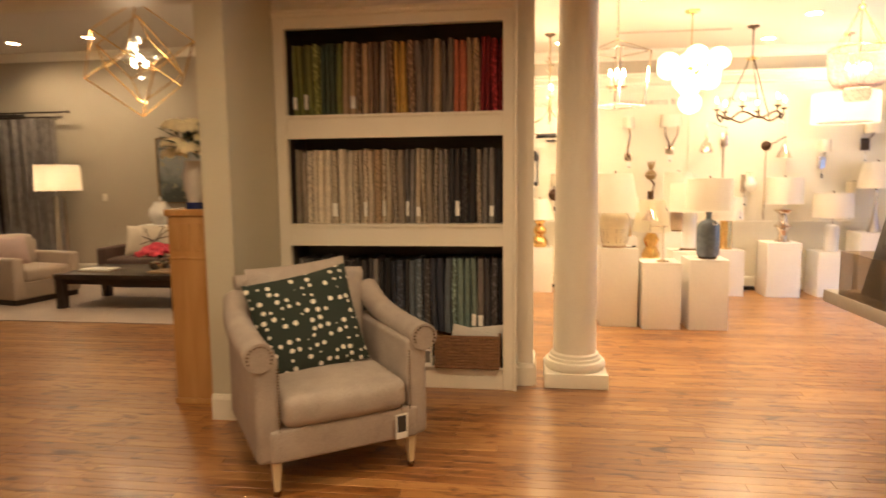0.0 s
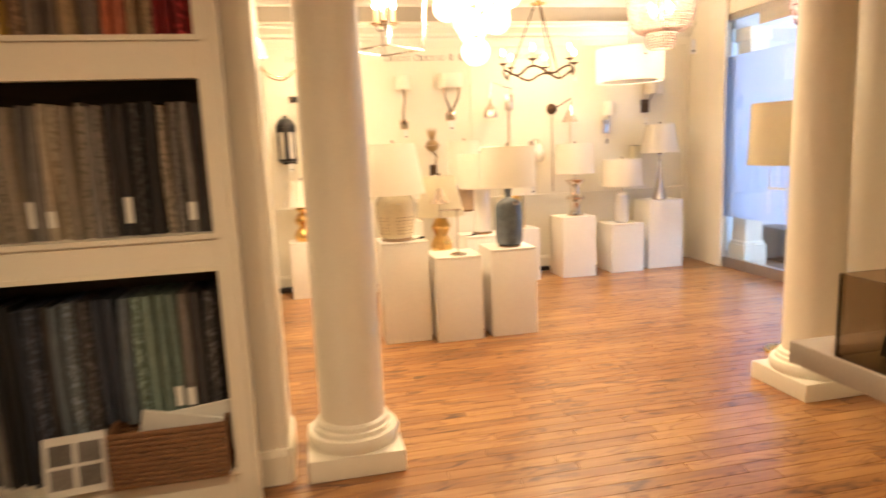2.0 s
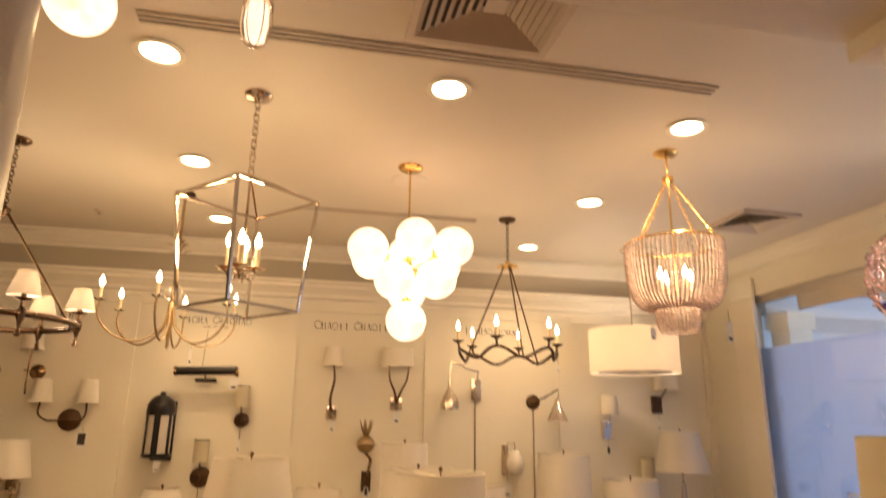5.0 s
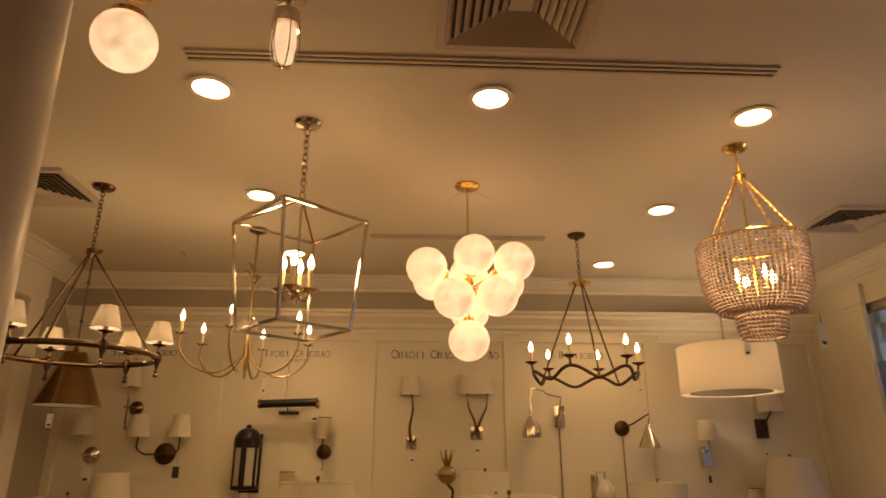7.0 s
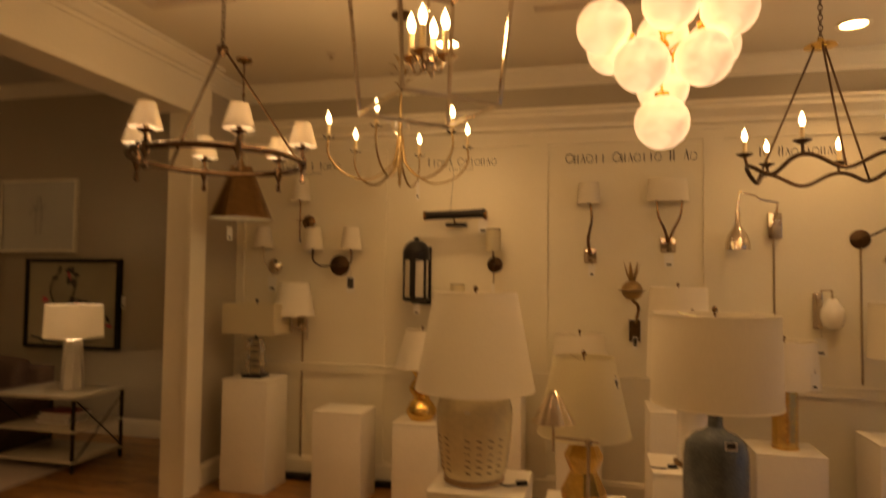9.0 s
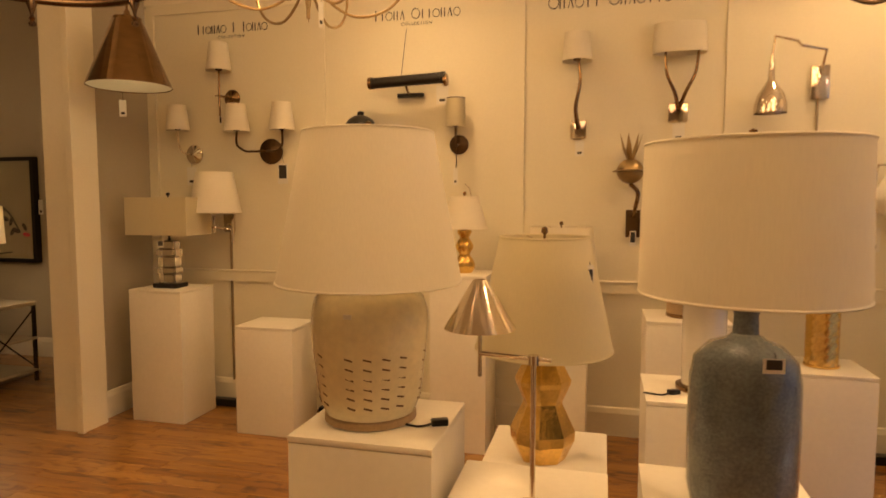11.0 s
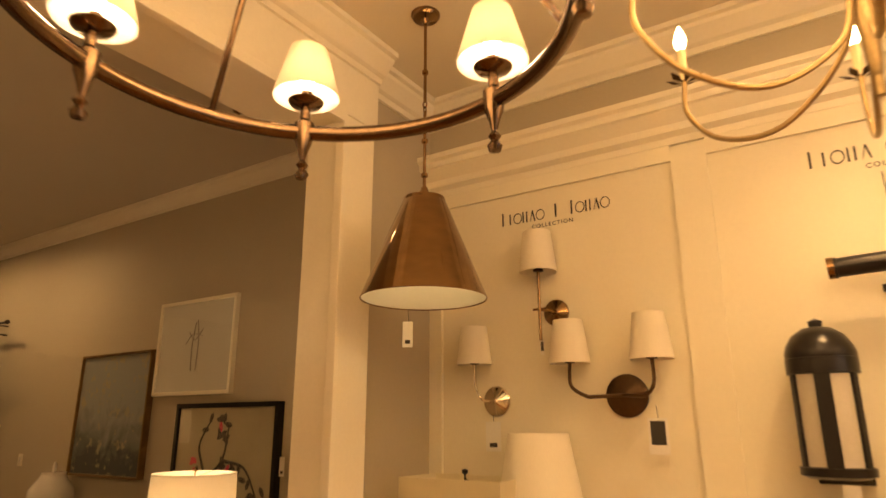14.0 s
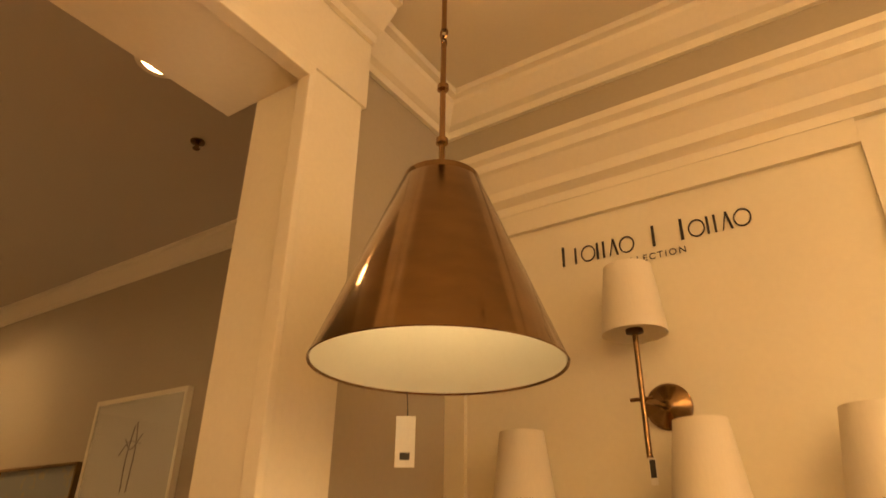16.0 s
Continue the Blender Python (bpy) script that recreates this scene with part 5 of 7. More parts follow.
# round candle sconces
for x, zp, zs, rp, tagz in ((0.32, 1.315, 1.435, 0.08, 1.2), (0.595, 1.76, 1.86, 0.06, 0), (4.18, 1.21, 1.305, 0.052, 0)):
    S = sconce("candle_sconce", "dark bronze round plate sconce with cream cylinder shade")
    round_plate(S, x, zp, rp, M_BRONZE)
    part("arm", add_tube(B(), curve_pts([(x, WALL - 0.02, zp), (x, WALL - 0.09, zp - 0.01), (x, Y, zp + 0.05), (x, Y, zs)], 5), 0.007, 8), M_BRONZE, S)
    small_shade(S, x, Y, zs, zs + 0.172, 0.059, 0.056, M_SHADE_CREAM, M_IRON)
    part("pull_chain", add_tube(B(), [(x + 0.005, Y, zp - 0.03), (x + 0.005, Y, zp - 0.14)], 0.003, 6), M_BRASS, S)
    tag_on(S, x, Y, zp - 0.13, 0.028, 0.10, 0, bool(tagz), 0.02)
# slender sconces with bronze stems
S = sconce("wall_sconce", "antique silver single stem wall sconce with white shade")
part("backplate", box(1.275, WALL - 0.025, 1.78, 1.365, WALL, 1.885, 0.006), M_NICKEL, S)
part("stem", add_tube(B(), curve_pts([(1.32, WALL - 0.03, 1.84), (1.305, Y + 0.02, 1.95), (1.33, Y, 2.1), (1.318, Y, 2.23)], 6), 0.014, 8, taper=0.007), M_BRASS, S)
small_shade(S, 1.31, Y, 2.212, 2.37, 0.085, 0.07)
tag_on(S, 1.33, WALL - 0.05, 1.78, 0.05, 0.09, 0, False, 0.015)
S = sconce("wall_sconce", "antique silver forked wall sconce with wide white shade")
part("backplate", box(1.82, WALL - 0.025, 1.86, 1.925, WALL, 1.965, 0.006), M_NICKEL, S)
for x, dx in ((1.79, -1), (1.965, 1)):
    part("fork_arm", add_tube(B(), curve_pts([(1.875, WALL - 0.03, 1.93), (1.875 + dx * 0.03, Y + 0.02, 2.02), (1.875 + dx * 0.075, Y, 2.12), (x, Y, 2.25)], 6), 0.012, 8, taper=0.007), M_BRASS, S)
part("shade", add_lathe(B(), [(0.145, 2.225), (0.135, 2.388), (0.132, 2.388), (0.142, 2.225)], 40, closed=True, sy=0.5), M_SHADE, S, "wide white linen shade", True, pose(1.865, Y, 0))
tag_on(S, 1.875, WALL - 0.05, 1.86, 0.065, 0.10, 0, False, 0.01)
# pineapple sconce
S = sconce("pineapple_sconce", "gilt pineapple sconce on a jointed stem")
part("fruit", add_ball(B(), 0.075, (1.615, Y - 0.03, 1.58), (1, 1, 0.95), 16, 10), M_GILT, S)
part("collar", add_lathe(B(), [(0.08, 1.575), (0.10, 1.58), (0.08, 1.587)], 24, closed=True), M_GILT, S, "", True, pose(1.615, Y - 0.03, 0))
for k in range(7):
    a = 2 * math.pi * k / 7
    leaf = B()
    vs = [leaf.verts.new(p) for p in ((0.0, -0.012, 0), (0.0, 0.012, 0), (0.03, 0.014, 0.07), (0.052, 0, 0.155), (0.03, -0.014, 0.07))]
    leaf.faces.new(vs)
    bmesh.ops.solidify(leaf, geom=leaf.faces[:], thickness=0.003)
    part("leaf", leaf, M_GILT, S, "", False, pose(1.615 + 0.012 * math.cos(a), Y - 0.03 + 0.012 * math.sin(a), 1.635, 0, 0, math.degrees(a)))
part("stem", add_tube(B(), curve_pts([(1.615, Y - 0.03, 1.51), (1.66, Y - 0.02, 1.46), (1.65, Y, 1.38), (1.64, WALL - 0.03, 1.32)], 5), 0.012, 8), M_BRASS, S)
part("backplate", box(1.60, WALL - 0.02, 1.20, 1.68, WALL, 1.36, 0.004), M_BRONZE, S)
tag_on(S, 1.64, WALL - 0.06, 1.25, 0.035, 0.09, 0, True, 0.01)
# swing arm with bell shade
S = sconce("swing_arm_sconce", "polished nickel swing arm wall lamp with bell shade")
part("backplate", box(2.545, WALL - 0.03, 1.96, 2.635, WALL, 2.14, 0.006), M_NICKEL, S)
part("arm", add_tube(B(), [(2.59, WALL - 0.03, 2.10), (2.59, Y, 2.205), (2.46, Y - 0.04, 2.225), (2.44, Y - 0.04, 2.25), (2.33, Y - 0.06, 2.275), (2.315, Y - 0.06, 2.14)], 0.008, 8), M_NICKEL, S)
part("bell_shade", add_lathe(B(), [(0.082, 1.885), (0.08, 1.93), (0.065, 1.985), (0.035, 2.03), (0.018, 2.06), (0.014, 2.15), (0.012, 2.15), (0.016, 2.06), (0.033, 2.026), (0.062, 1.98), (0.077, 1.93), (0.079, 1.885)], 32, closed=True), M_NICKEL, S, "polished bell shade", True, pose(2.318, Y - 0.06, -0.01))
part("cord_cover", box(2.579, WALL - 0.012, 0.96, 2.591, WALL, 1.96, 0.003), M_COVER, S, "brass cord cover", False)
# round plate with cone shade
S = sconce("swing_arm_sconce", "nickel adjustable wall lamp with cone shade")
round_plate(S, 3.13, 1.955, 0.065, M_BRONZE)
part("arm", add_tube(B(), [(3.13, WALL - 0.03, 1.955), (3.20, Y, 1.99), (3.325, Y - 0.05, 2.07), (3.315, Y - 0.05, 1.98)], 0.007, 8), M_BRONZE, S)
part("cone_shade", add_lathe(B(), [(0.098, 1.79), (0.03, 1.93), (0.018, 1.98), (0.014, 1.98), (0.027, 1.93), (0.095, 1.79)], 32, closed=True), M_NICKEL, S, "nickel cone shade", True, pose(3.305, Y - 0.05, 0))
part("cord_cover", box(3.124, WALL - 0.012, 0.96, 3.136, WALL, 1.89, 0.003), M_COVER, S, "brass cord cover", False)
# globe sconce
S = sconce("globe_sconce", "nickel bracket sconce with white glass globe")
part("backplate", box(2.825, WALL - 0.025, 1.33, 2.885, WALL, 1.58, 0.005), M_NICKEL, S)
part("arm", add_tube(B(), [(2.855, WALL - 0.03, 1.50), (2.855, Y, 1.60), (2.92, Y, 1.60), (2.92, Y, 1.54)], 0.009, 8), M_NICKEL, S)
part("globe", add_lathe(B(), [(0.025, 1.545), (0.035, 1.53), (0.072, 1.47), (0.078, 1.42), (0.06, 1.36), (0.03, 1.335), (0, 1.33)], 28), M_PORCELAIN, S, "white glass globe", True, pose(2.92, Y, 0))
tag_on(S, 2.87, WALL - 0.03, 1.33, 0.08, 0.13, 0, False, 0.06)
# two sconces at the end
for x, z, w, lab in ((3.835, 1.86, 0.075, "nickel column wall sconce with white shade"), (4.42, 2.095, 0.11, "bronze box wall sconce with cream shade")):
    S = sconce("wall_sconce", lab)
    bx = x if w < 0.1 else x - 0.06
    part("backplate", box(bx - 0.05, WALL - 0.03, z - 0.22, bx + 0.05, WALL, z - 0.06, 0.005), M_NICKEL if w < 0.1 else M_BRONZE, S)
    part("arm", add_tube(B(), [(bx, WALL - 0.03, z - 0.1), (bx, Y, z - 0.08), (x, Y, z)], 0.008, 8), M_NICKEL if w < 0.1 else M_BRONZE, S)
    small_shade(S, x, Y, z - 0.005, z + 0.16, w, w * 0.92)
    tag_on(S, bx, WALL - 0.04, z - 0.24, 0.035, 0.09, 0, w < 0.1, 0.04)

# lettering on the wall: names as plain strokes, the small word spelled


def letter_row(x0, x1, z, h, count, gap_at=()):
    t = thing("wall_lettering", ((x0 + x1) / 2, WALL, z), "row of dark grey lettering strokes on the cream wall", "lettering", "maker names on the wall")
    n = count + len(gap_at)
    w = (x1 - x0) / n
    slot = 0
    for k in range(count):
        if k:
            slot += 2 if k in gap_at else 1
        cx = x0 + (slot + 0.5) * w - (x0 + x1) / 2
        hh = h * (1.22 if k == 0 or k in gap_at else 1.0)
        bm = B()
        hh *= 0.9
        thin, thick, g = hh * 0.05, hh * 0.12, w * 0.3
        kind_ = (k * 5 + count) % 6

        def stroke(x0, z0, x1, z1, wd):
            """A flat straight stroke."""
            d_ = Vector((x1 - x0, 0, z1 - z0))
            add_box(bm, -wd / 2, -0.002, 0, wd / 2, 0, d_.length, 0.0, Matrix.Translation((cx + x0, 0, z0)) @ pose(0, 0, 0, 0, math.degrees(math.atan2(d_.x, d_.z)), 0))

        if kind_ in (1, 4):
            add_lathe(bm, [(hh * 0.5, -0.002), (hh * 0.5, 0.0), (hh * 0.42, 0.0), (hh * 0.42, -0.002)], 24, pose(cx, 0, hh / 2, 90, 0, 0) @ Matrix.Diagonal((0.85, 1, 1, 1)), closed=True)
        elif kind_ == 2:
            stroke(-g, 0, 0, hh, thin)
            stroke(g, 0, 0, hh, thick)
        elif kind_ == 3:
            stroke(-g * 0.8, 0, -g * 0.8, hh, thick)
            stroke(g * 0.8, 0, g * 0.8, hh, thick)
        else:
            stroke(0, 0, 0, hh, thick)
        part("letter", bm, M_INK, t, "", False)
    return t


def word(text, x, z, size):
    c = bpy.data.curves.new("small_word", "FONT")
    c.body, c.size, c.align_x, c.extrude = text, size, "CENTER", 0.0006
    c.space_character = 1.3
    c.materials.append(M_INK)
    ob = new("small_lettering", c)
    ob.matrix_world = pose(x, WALL - 0.001, z, 90, 0, 0)
    return tagged(ob, "small dark word under the wall lettering", "lettering", "maker names on the wall")


letter_row(-1.255, -0.715, 2.545, 0.058, 12, (6, 7))
word("COLLECTION", -0.985, 2.508, 0.027)
letter_row(0.03, 0.60, 2.545, 0.06, 12, (5,))
word("COLLECTION", 0.32, 2.508, 0.027)
letter_row(1.14, 2.08, 2.54, 0.068, 16, (6, 13, 14))
letter_row(2.48, 3.02, 2.55, 0.06, 11, (2,))

# ---- bookcase of fabric samples ----
bc = thing("bookcase", (0, 4.33, 0), "built-in cream painted bookcase with three shelves", "bookcase")
BX0, BX1 = -1.905, -0.135
OPEN = [(0.17, 1.075), (1.235, 1.87), (2.04, 2.66)]
part("left_stile", box(BX0, 0, 0, -1.82, 0.05, 2.83, 0.003), M_TRIM, bc, "", False)
part("right_stile", box(-0.22, 0, 0, BX1, 0.05, 2.83, 0.003), M_TRIM, bc, "", False)
for z0, z1 in ((0.0, 0.17), (1.075, 1.235), (1.87, 2.04), (2.66, 2.83)):
    part("rail", box(-1.8195, 0.002, z0 + 0.0005, -0.2205, 0.05, z1 - 0.0005, 0.003), M_TRIM, bc, "", False)
part("outer_moulding", box(BX1 - 0.012, -0.02, 0.0, BX1 + 0.015, 0.02, 2.84, 0.005), M_TRIM, bc, "", False)
part("top_moulding", extrude_profile(B(), [(0, 0), (0.012, 0), (0.02, 0.02), (0.02, 0.03), (0.035, 0.045), (0, 0.05)], (BX0, 0.0, 2.74), (BX1 - 0.013, 0.0, 2.74), (0, -1, 0)), M_TRIM, bc, "", False)
for z0, z1 in OPEN:
    bm = B()
    for a in ((-1.822, -0.008, z0 - 0.022, -0.218, -0.0005, z0), (-1.822, -0.008, z1, -0.218, -0.0005, z1 + 0.022), (-1.842, -0.008, z0 - 0.022, -1.8225, -0.0005, z1 + 0.022), (-0.2175, -0.008, z0 - 0.022, -0.198, -0.0005, z1 + 0.022)):
        add_box(bm, *a)
    part("shelf_moulding", bm, M_TRIM, bc, "", False)
    part("shelf", box(-1.82, 0.051, z0 - 0.02, -0.22, 0.40, z0 - 0.0005), M_TRIM, bc, "", False)
part("back_panel", box(-1.82, 0.385, 0.0, -0.22, 0.40, 2.83), M_BLACKWOOD, bc, "dark back panel", False)
part("left_side", box(BX0, 0.051, 0, -1.8205, 0.40, 2.83), M_BLACKWOOD, bc, "", False)
part("right_side", box(-0.2195, 0.051, 0, BX1, 0.40, 2.83), M_BLACKWOOD, bc, "", False)

rnd = random.Random(7)
PALETTE = {
    "olive green": (0.17, 0.18, 0.05), "dark green": (0.05, 0.07, 0.04), "tan": (0.40, 0.28, 0.165), "brown": (0.16, 0.10, 0.06),
    "gold": (0.40, 0.24, 0.05), "grey brown": (0.15, 0.12, 0.10), "coral": (0.42, 0.13, 0.07), "deep red": (0.24, 0.012, 0.015),
    "cream": (0.62, 0.55, 0.43), "beige": (0.50, 0.42, 0.31), "taupe": (0.30, 0.25, 0.195), "grey": (0.19, 0.17, 0.155),
    "charcoal": (0.05, 0.045, 0.045), "black": (0.02, 0.018, 0.018), "blue grey": (0.10, 0.12, 0.14), "teal": (0.14, 0.19, 0.165), "navy": (0.03, 0.035, 0.05)}
FAB = {k: mat("fabric_" + k.replace(" ", "_"), v, 0.92, vary=0.30, scale=22, fine=130, bump=0.5, stretch=(1, 1, 0.6), per_object=0.28) for k, v in PALETTE.items()}


def figured(name, ground, figure, scale):
    """Woven cloth with a small irregular figure."""
    m = mat(name, ground, 0.92, vary=0.2, scale=20, fine=130, bump=0.5, per_object=0.2)
    n, ln = m.node_tree.nodes, m.node_tree.links.new
    b = n["Principled BSDF"]
    old = b.inputs["Base Color"].links[0].from_socket
    tc, w, r, mx = n.new("ShaderNodeTexCoord"), n.new("ShaderNodeTexVoronoi"), n.new("ShaderNodeMapRange"), n.new("ShaderNodeMix")
    w.inputs["Scale"].default_value = scale
    r.inputs["From Min"].default_value, r.inputs["From Max"].default_value = 0.34, 0.46
    mx.data_type = "RGBA"
    mx.inputs["A"].default_value = (*figure, 1)
    ln(tc.outputs["Object"], w.inputs["Vector"]), ln(w.outputs["Distance"], r.inputs["Value"]), ln(r.outputs[0], mx.inputs["Factor"])
    ln(old, mx.inputs["B"]), ln(mx.outputs["Result"], b.inputs["Base Color"])
    return m


FIGURED = {k: figured("figured_" + k.replace(" ", "_"), v, tuple(min(0.6, c * 2.2 + 0.02) for c in v) if sum(v) < 0.5 else tuple(c * 0.5 for c in v), 44 if sum(v) < 0.5 else 52) for k, v in PALETTE.items()}
ROWS3 = [(2.04, 0.535, ["olive green"] * 3 + ["dark green"] * 2 + ["olive green", "tan", "brown", "tan", "brown", "taupe", "brown", "gold", "brown", "grey brown", "grey brown", "tan", "grey brown", "coral", "coral", "tan", "deep red", "deep red", "deep red"]),
         (1.235, 0.56, ["taupe", "cream", "cream", "beige", "cream", "beige", "beige", "tan", "beige", "taupe", "grey", "beige", "taupe", "grey", "charcoal", "black", "taupe", "grey", "charcoal"]),
         (0.17, 0.80, ["grey", "charcoal", "grey", "grey brown", "charcoal", "black", "charcoal", "grey", "black", "navy", "charcoal", "blue grey", "charcoal", "navy", "blue grey", "teal", "teal", "grey", "charcoal", "black"])]


def fabric_sample(x, w, z, h, colour, lean):
    """A hanging sample: a folded cloth with a soft wavy front edge."""
    bm = B()
    levels, rows = 6, []
    ph = rnd.uniform(0, 6)
    for i in range(levels):
        f = i / (levels - 1)
        dx = lean * (f - 0.5) + 0.003 * math.sin(ph + 5 * f)
        dy = 0.006 * math.sin(ph * 2 + 4 * f)
        k = 1 - 0.25 * (i == levels - 1)
        rows.append([bm.verts.new((dx + w * k * u, dy + v, f * h)) for u, v in ((-0.5, 0.27), (-0.5, 0.02), (-0.3, 0.004), (0.0, 0.0), (0.3, 0.004), (0.5, 0.02), (0.5, 0.27))])
    for a, b in zip(rows, rows[1:]):
        for j in range(7):
            bm.faces.new((a[j], a[(j + 1) % 7], b[(j + 1) % 7], b[j]))
    bm.faces.new(rows[-1])
    bm.faces.new(rows[0][::-1])
    fancy = rnd.random() < 0.25
    ob = new("fabric_sample", mesh_of("fabric_sample", bm, (FIGURED if fancy else FAB)[colour]))
    ob.matrix_world = pose(x, 4.415 + rnd.uniform(-0.018, 0.03), z)
    if rnd.random() < 0.12:
        part("label", box(-w * 0.36, -0.004, h * 0.1, w * 0.36, -0.0026, h * 0.1 + rnd.uniform(0.06, 0.12)), M_TAG, ob, "white paper label", False)
    return tagged(ob, (colour + " figured" if fancy else colour) + " upholstery fabric sample hanging in the bookcase", "fabric sample", "fabric samples in the bookcase")


for z, h, names in ROWS3:
    x = -1.80
    while x < -0.25:
        w = rnd.uniform(0.034, 0.062)
        c = names[min(len(names) - 1, int((x + 1.82) / 1.6 * len(names)))]
        zz = z + (0.02 if z > 1 else 0.0)
        hh = h * rnd.uniform(0.965, 1.0)
        if z < 1 and x > -0.8:
            zz, hh = z + 0.24, h - 0.24
        fabric_sample(x + w / 2, w - 0.003, zz - 0.02 if z > 1 else zz, hh, c, rnd.uniform(-0.012, 0.012))
        x += w
# woven baskets with papers at the bottom
M_WICKER = mat("seagrass", (0.20, 0.10, 0.045), 0.85, vary=0.45, scale=30, fine=120, bump=0.8, stretch=(1, 1, 3))


def basket(x0, x1, h, label):
    t = thing("woven_basket", ((x0 + x1) / 2, 4.39, 0.17), label, "basket")
    w = (x1 - x0) / 2
    for k in range(11):
        z = 0.01 + k * (h - 0.02) / 10
        pts = [(-w, -0.1, z), (0, -0.103, z), (w, -0.1, z), (w + 0.002, 0.0, z), (w, 0.1, z), (0, 0.103, z), (-w, 0.1, z), (-w - 0.002, 0.0, z)]
        part("wicker_strand", add_tube(B(), pts, h / 20 + 0.001, 7, True), M_WICKER, t)
    part("bottom", box(-w, -0.1, 0, w, 0.1, 0.008), M_WICKER, t, "", False)
    return t


basket(-0.72, -0.25, 0.245, "brown woven seagrass basket holding papers")
for i, (x, z, tilt) in enumerate(((-0.45, 0.32, 14), (-0.36, 0.33, -6))):
    t = thing("paper_folder", (x, 4.39, z), "cream paper folder leaning in the basket", "folder", "folders in the basket")
    part("cover", box(-0.17, -0.004, -0.12, 0.17, 0.004, 0.14, 0.002), M_TAG, t, "", False)
    t.matrix_world = pose(x, 4.37 + 0.04 * i, z, 12, tilt, 0)
t = thing("sample_card", (-0.86, 4.335, 0.20), "white card with grey colour swatches on the shelf", "sample card")
part("card", box(-0.12, 0, -0.03, 0.12, 0.004, 0.22), M_TAG, t, "", False)
for i in range(2):
    for j in range(2):
        part("swatch", box(-0.10 + 0.11 * i, -0.002, 0.0 + 0.1 * j, -0.01 + 0.11 * i, -0.0003, 0.085 + 0.1 * j), FAB["grey"], t, "", False)
t.matrix_world = pose(-0.86, 4.30, 0.2, -14, 0, 8)

# ---- hall furniture ----
M_VELVET = mat("taupe_velvet", (0.37, 0.315, 0.27), 0.92, vary=0.2, scale=9, fine=150, bump=0.6)
M_LEG = wood("pale_wood_leg", (0.55, 0.42, 0.24), (0.75, 0.62, 0.42), 0.4, (10, 10, 1))


def soft_box(x0, y0, z0, x1, y1, z1, r=0.03, puff=0.0):
    """An upholstered block: rounded edges, faces a little full."""
    bm = B()
    bmesh.ops.create_cube(bm, size=1, matrix=Matrix.LocRotScale(((x0 + x1) / 2, (y0 + y1) / 2, (z0 + z1) / 2), None, (x1 - x0, y1 - y0, z1 - z0)))
    bmesh.ops.bevel(bm, geom=bm.edges[:], offset=r, segments=4, affect="EDGES", profile=0.5)
    if puff:
        bmesh.ops.subdivide_edges(bm, edges=[e for e in bm.edges if e.calc_length() > 0.12], cuts=4, use_grid_fill=True)
        c, s = Vector(((x0 + x1) / 2, (y0 + y1) / 2, (z0 + z1) / 2)), Vector((x1 - x0, y1 - y0, z1 - z0)) / 2
        for v in bm.verts:
            d = v.co - c
            u = [max(0.0, 1 - (d[i] / s[i]) ** 2) for i in range(3)]
            v.co.z += math.copysign(puff, d.z) * u[0] * u[1] * (abs(d.z) > s.z * 0.8)
            v.co.y += math.copysign(puff, d.y) * u[0] * u[2] * (abs(d.y) > s.y * 0.8)
    return bm


def pillow(w, h, t, n=14):
    """A stuffed square cushion standing on its edge, drawn in at the corners."""
    bm = B()
    sides = []
    for s in (-1, 1):
        g = []
        for i in range(n + 1):
            row = []
            for j in range(n + 1):
                u, v = 2 * i / n - 1, 2 * j / n - 1
                k = max(0.0, (1 - u ** 2) * (1 - v ** 2)) ** 0.42
                pinch_u, pinch_v = 1 - 0.055 * (1 - v * v) ** 1.0 * abs(u) ** 3, 1 - 0.055 * (1 - u * u) * abs(v) ** 3
                row.append(bm.verts.new((u * w / 2 * pinch_u, s * k * t / 2, h / 2 + v * h / 2 * pinch_v)))
            g.append(row)
        sides.append(g)
        for i in range(n):
            for j in range(n):
                q = (g[i][j], g[i + 1][j], g[i + 1][j + 1], g[i][j + 1])
                bm.faces.new(q if s < 0 else q[::-1])
    bmesh.ops.remove_doubles(bm, verts=bm.verts[:], dist=0.0005)
    return bm


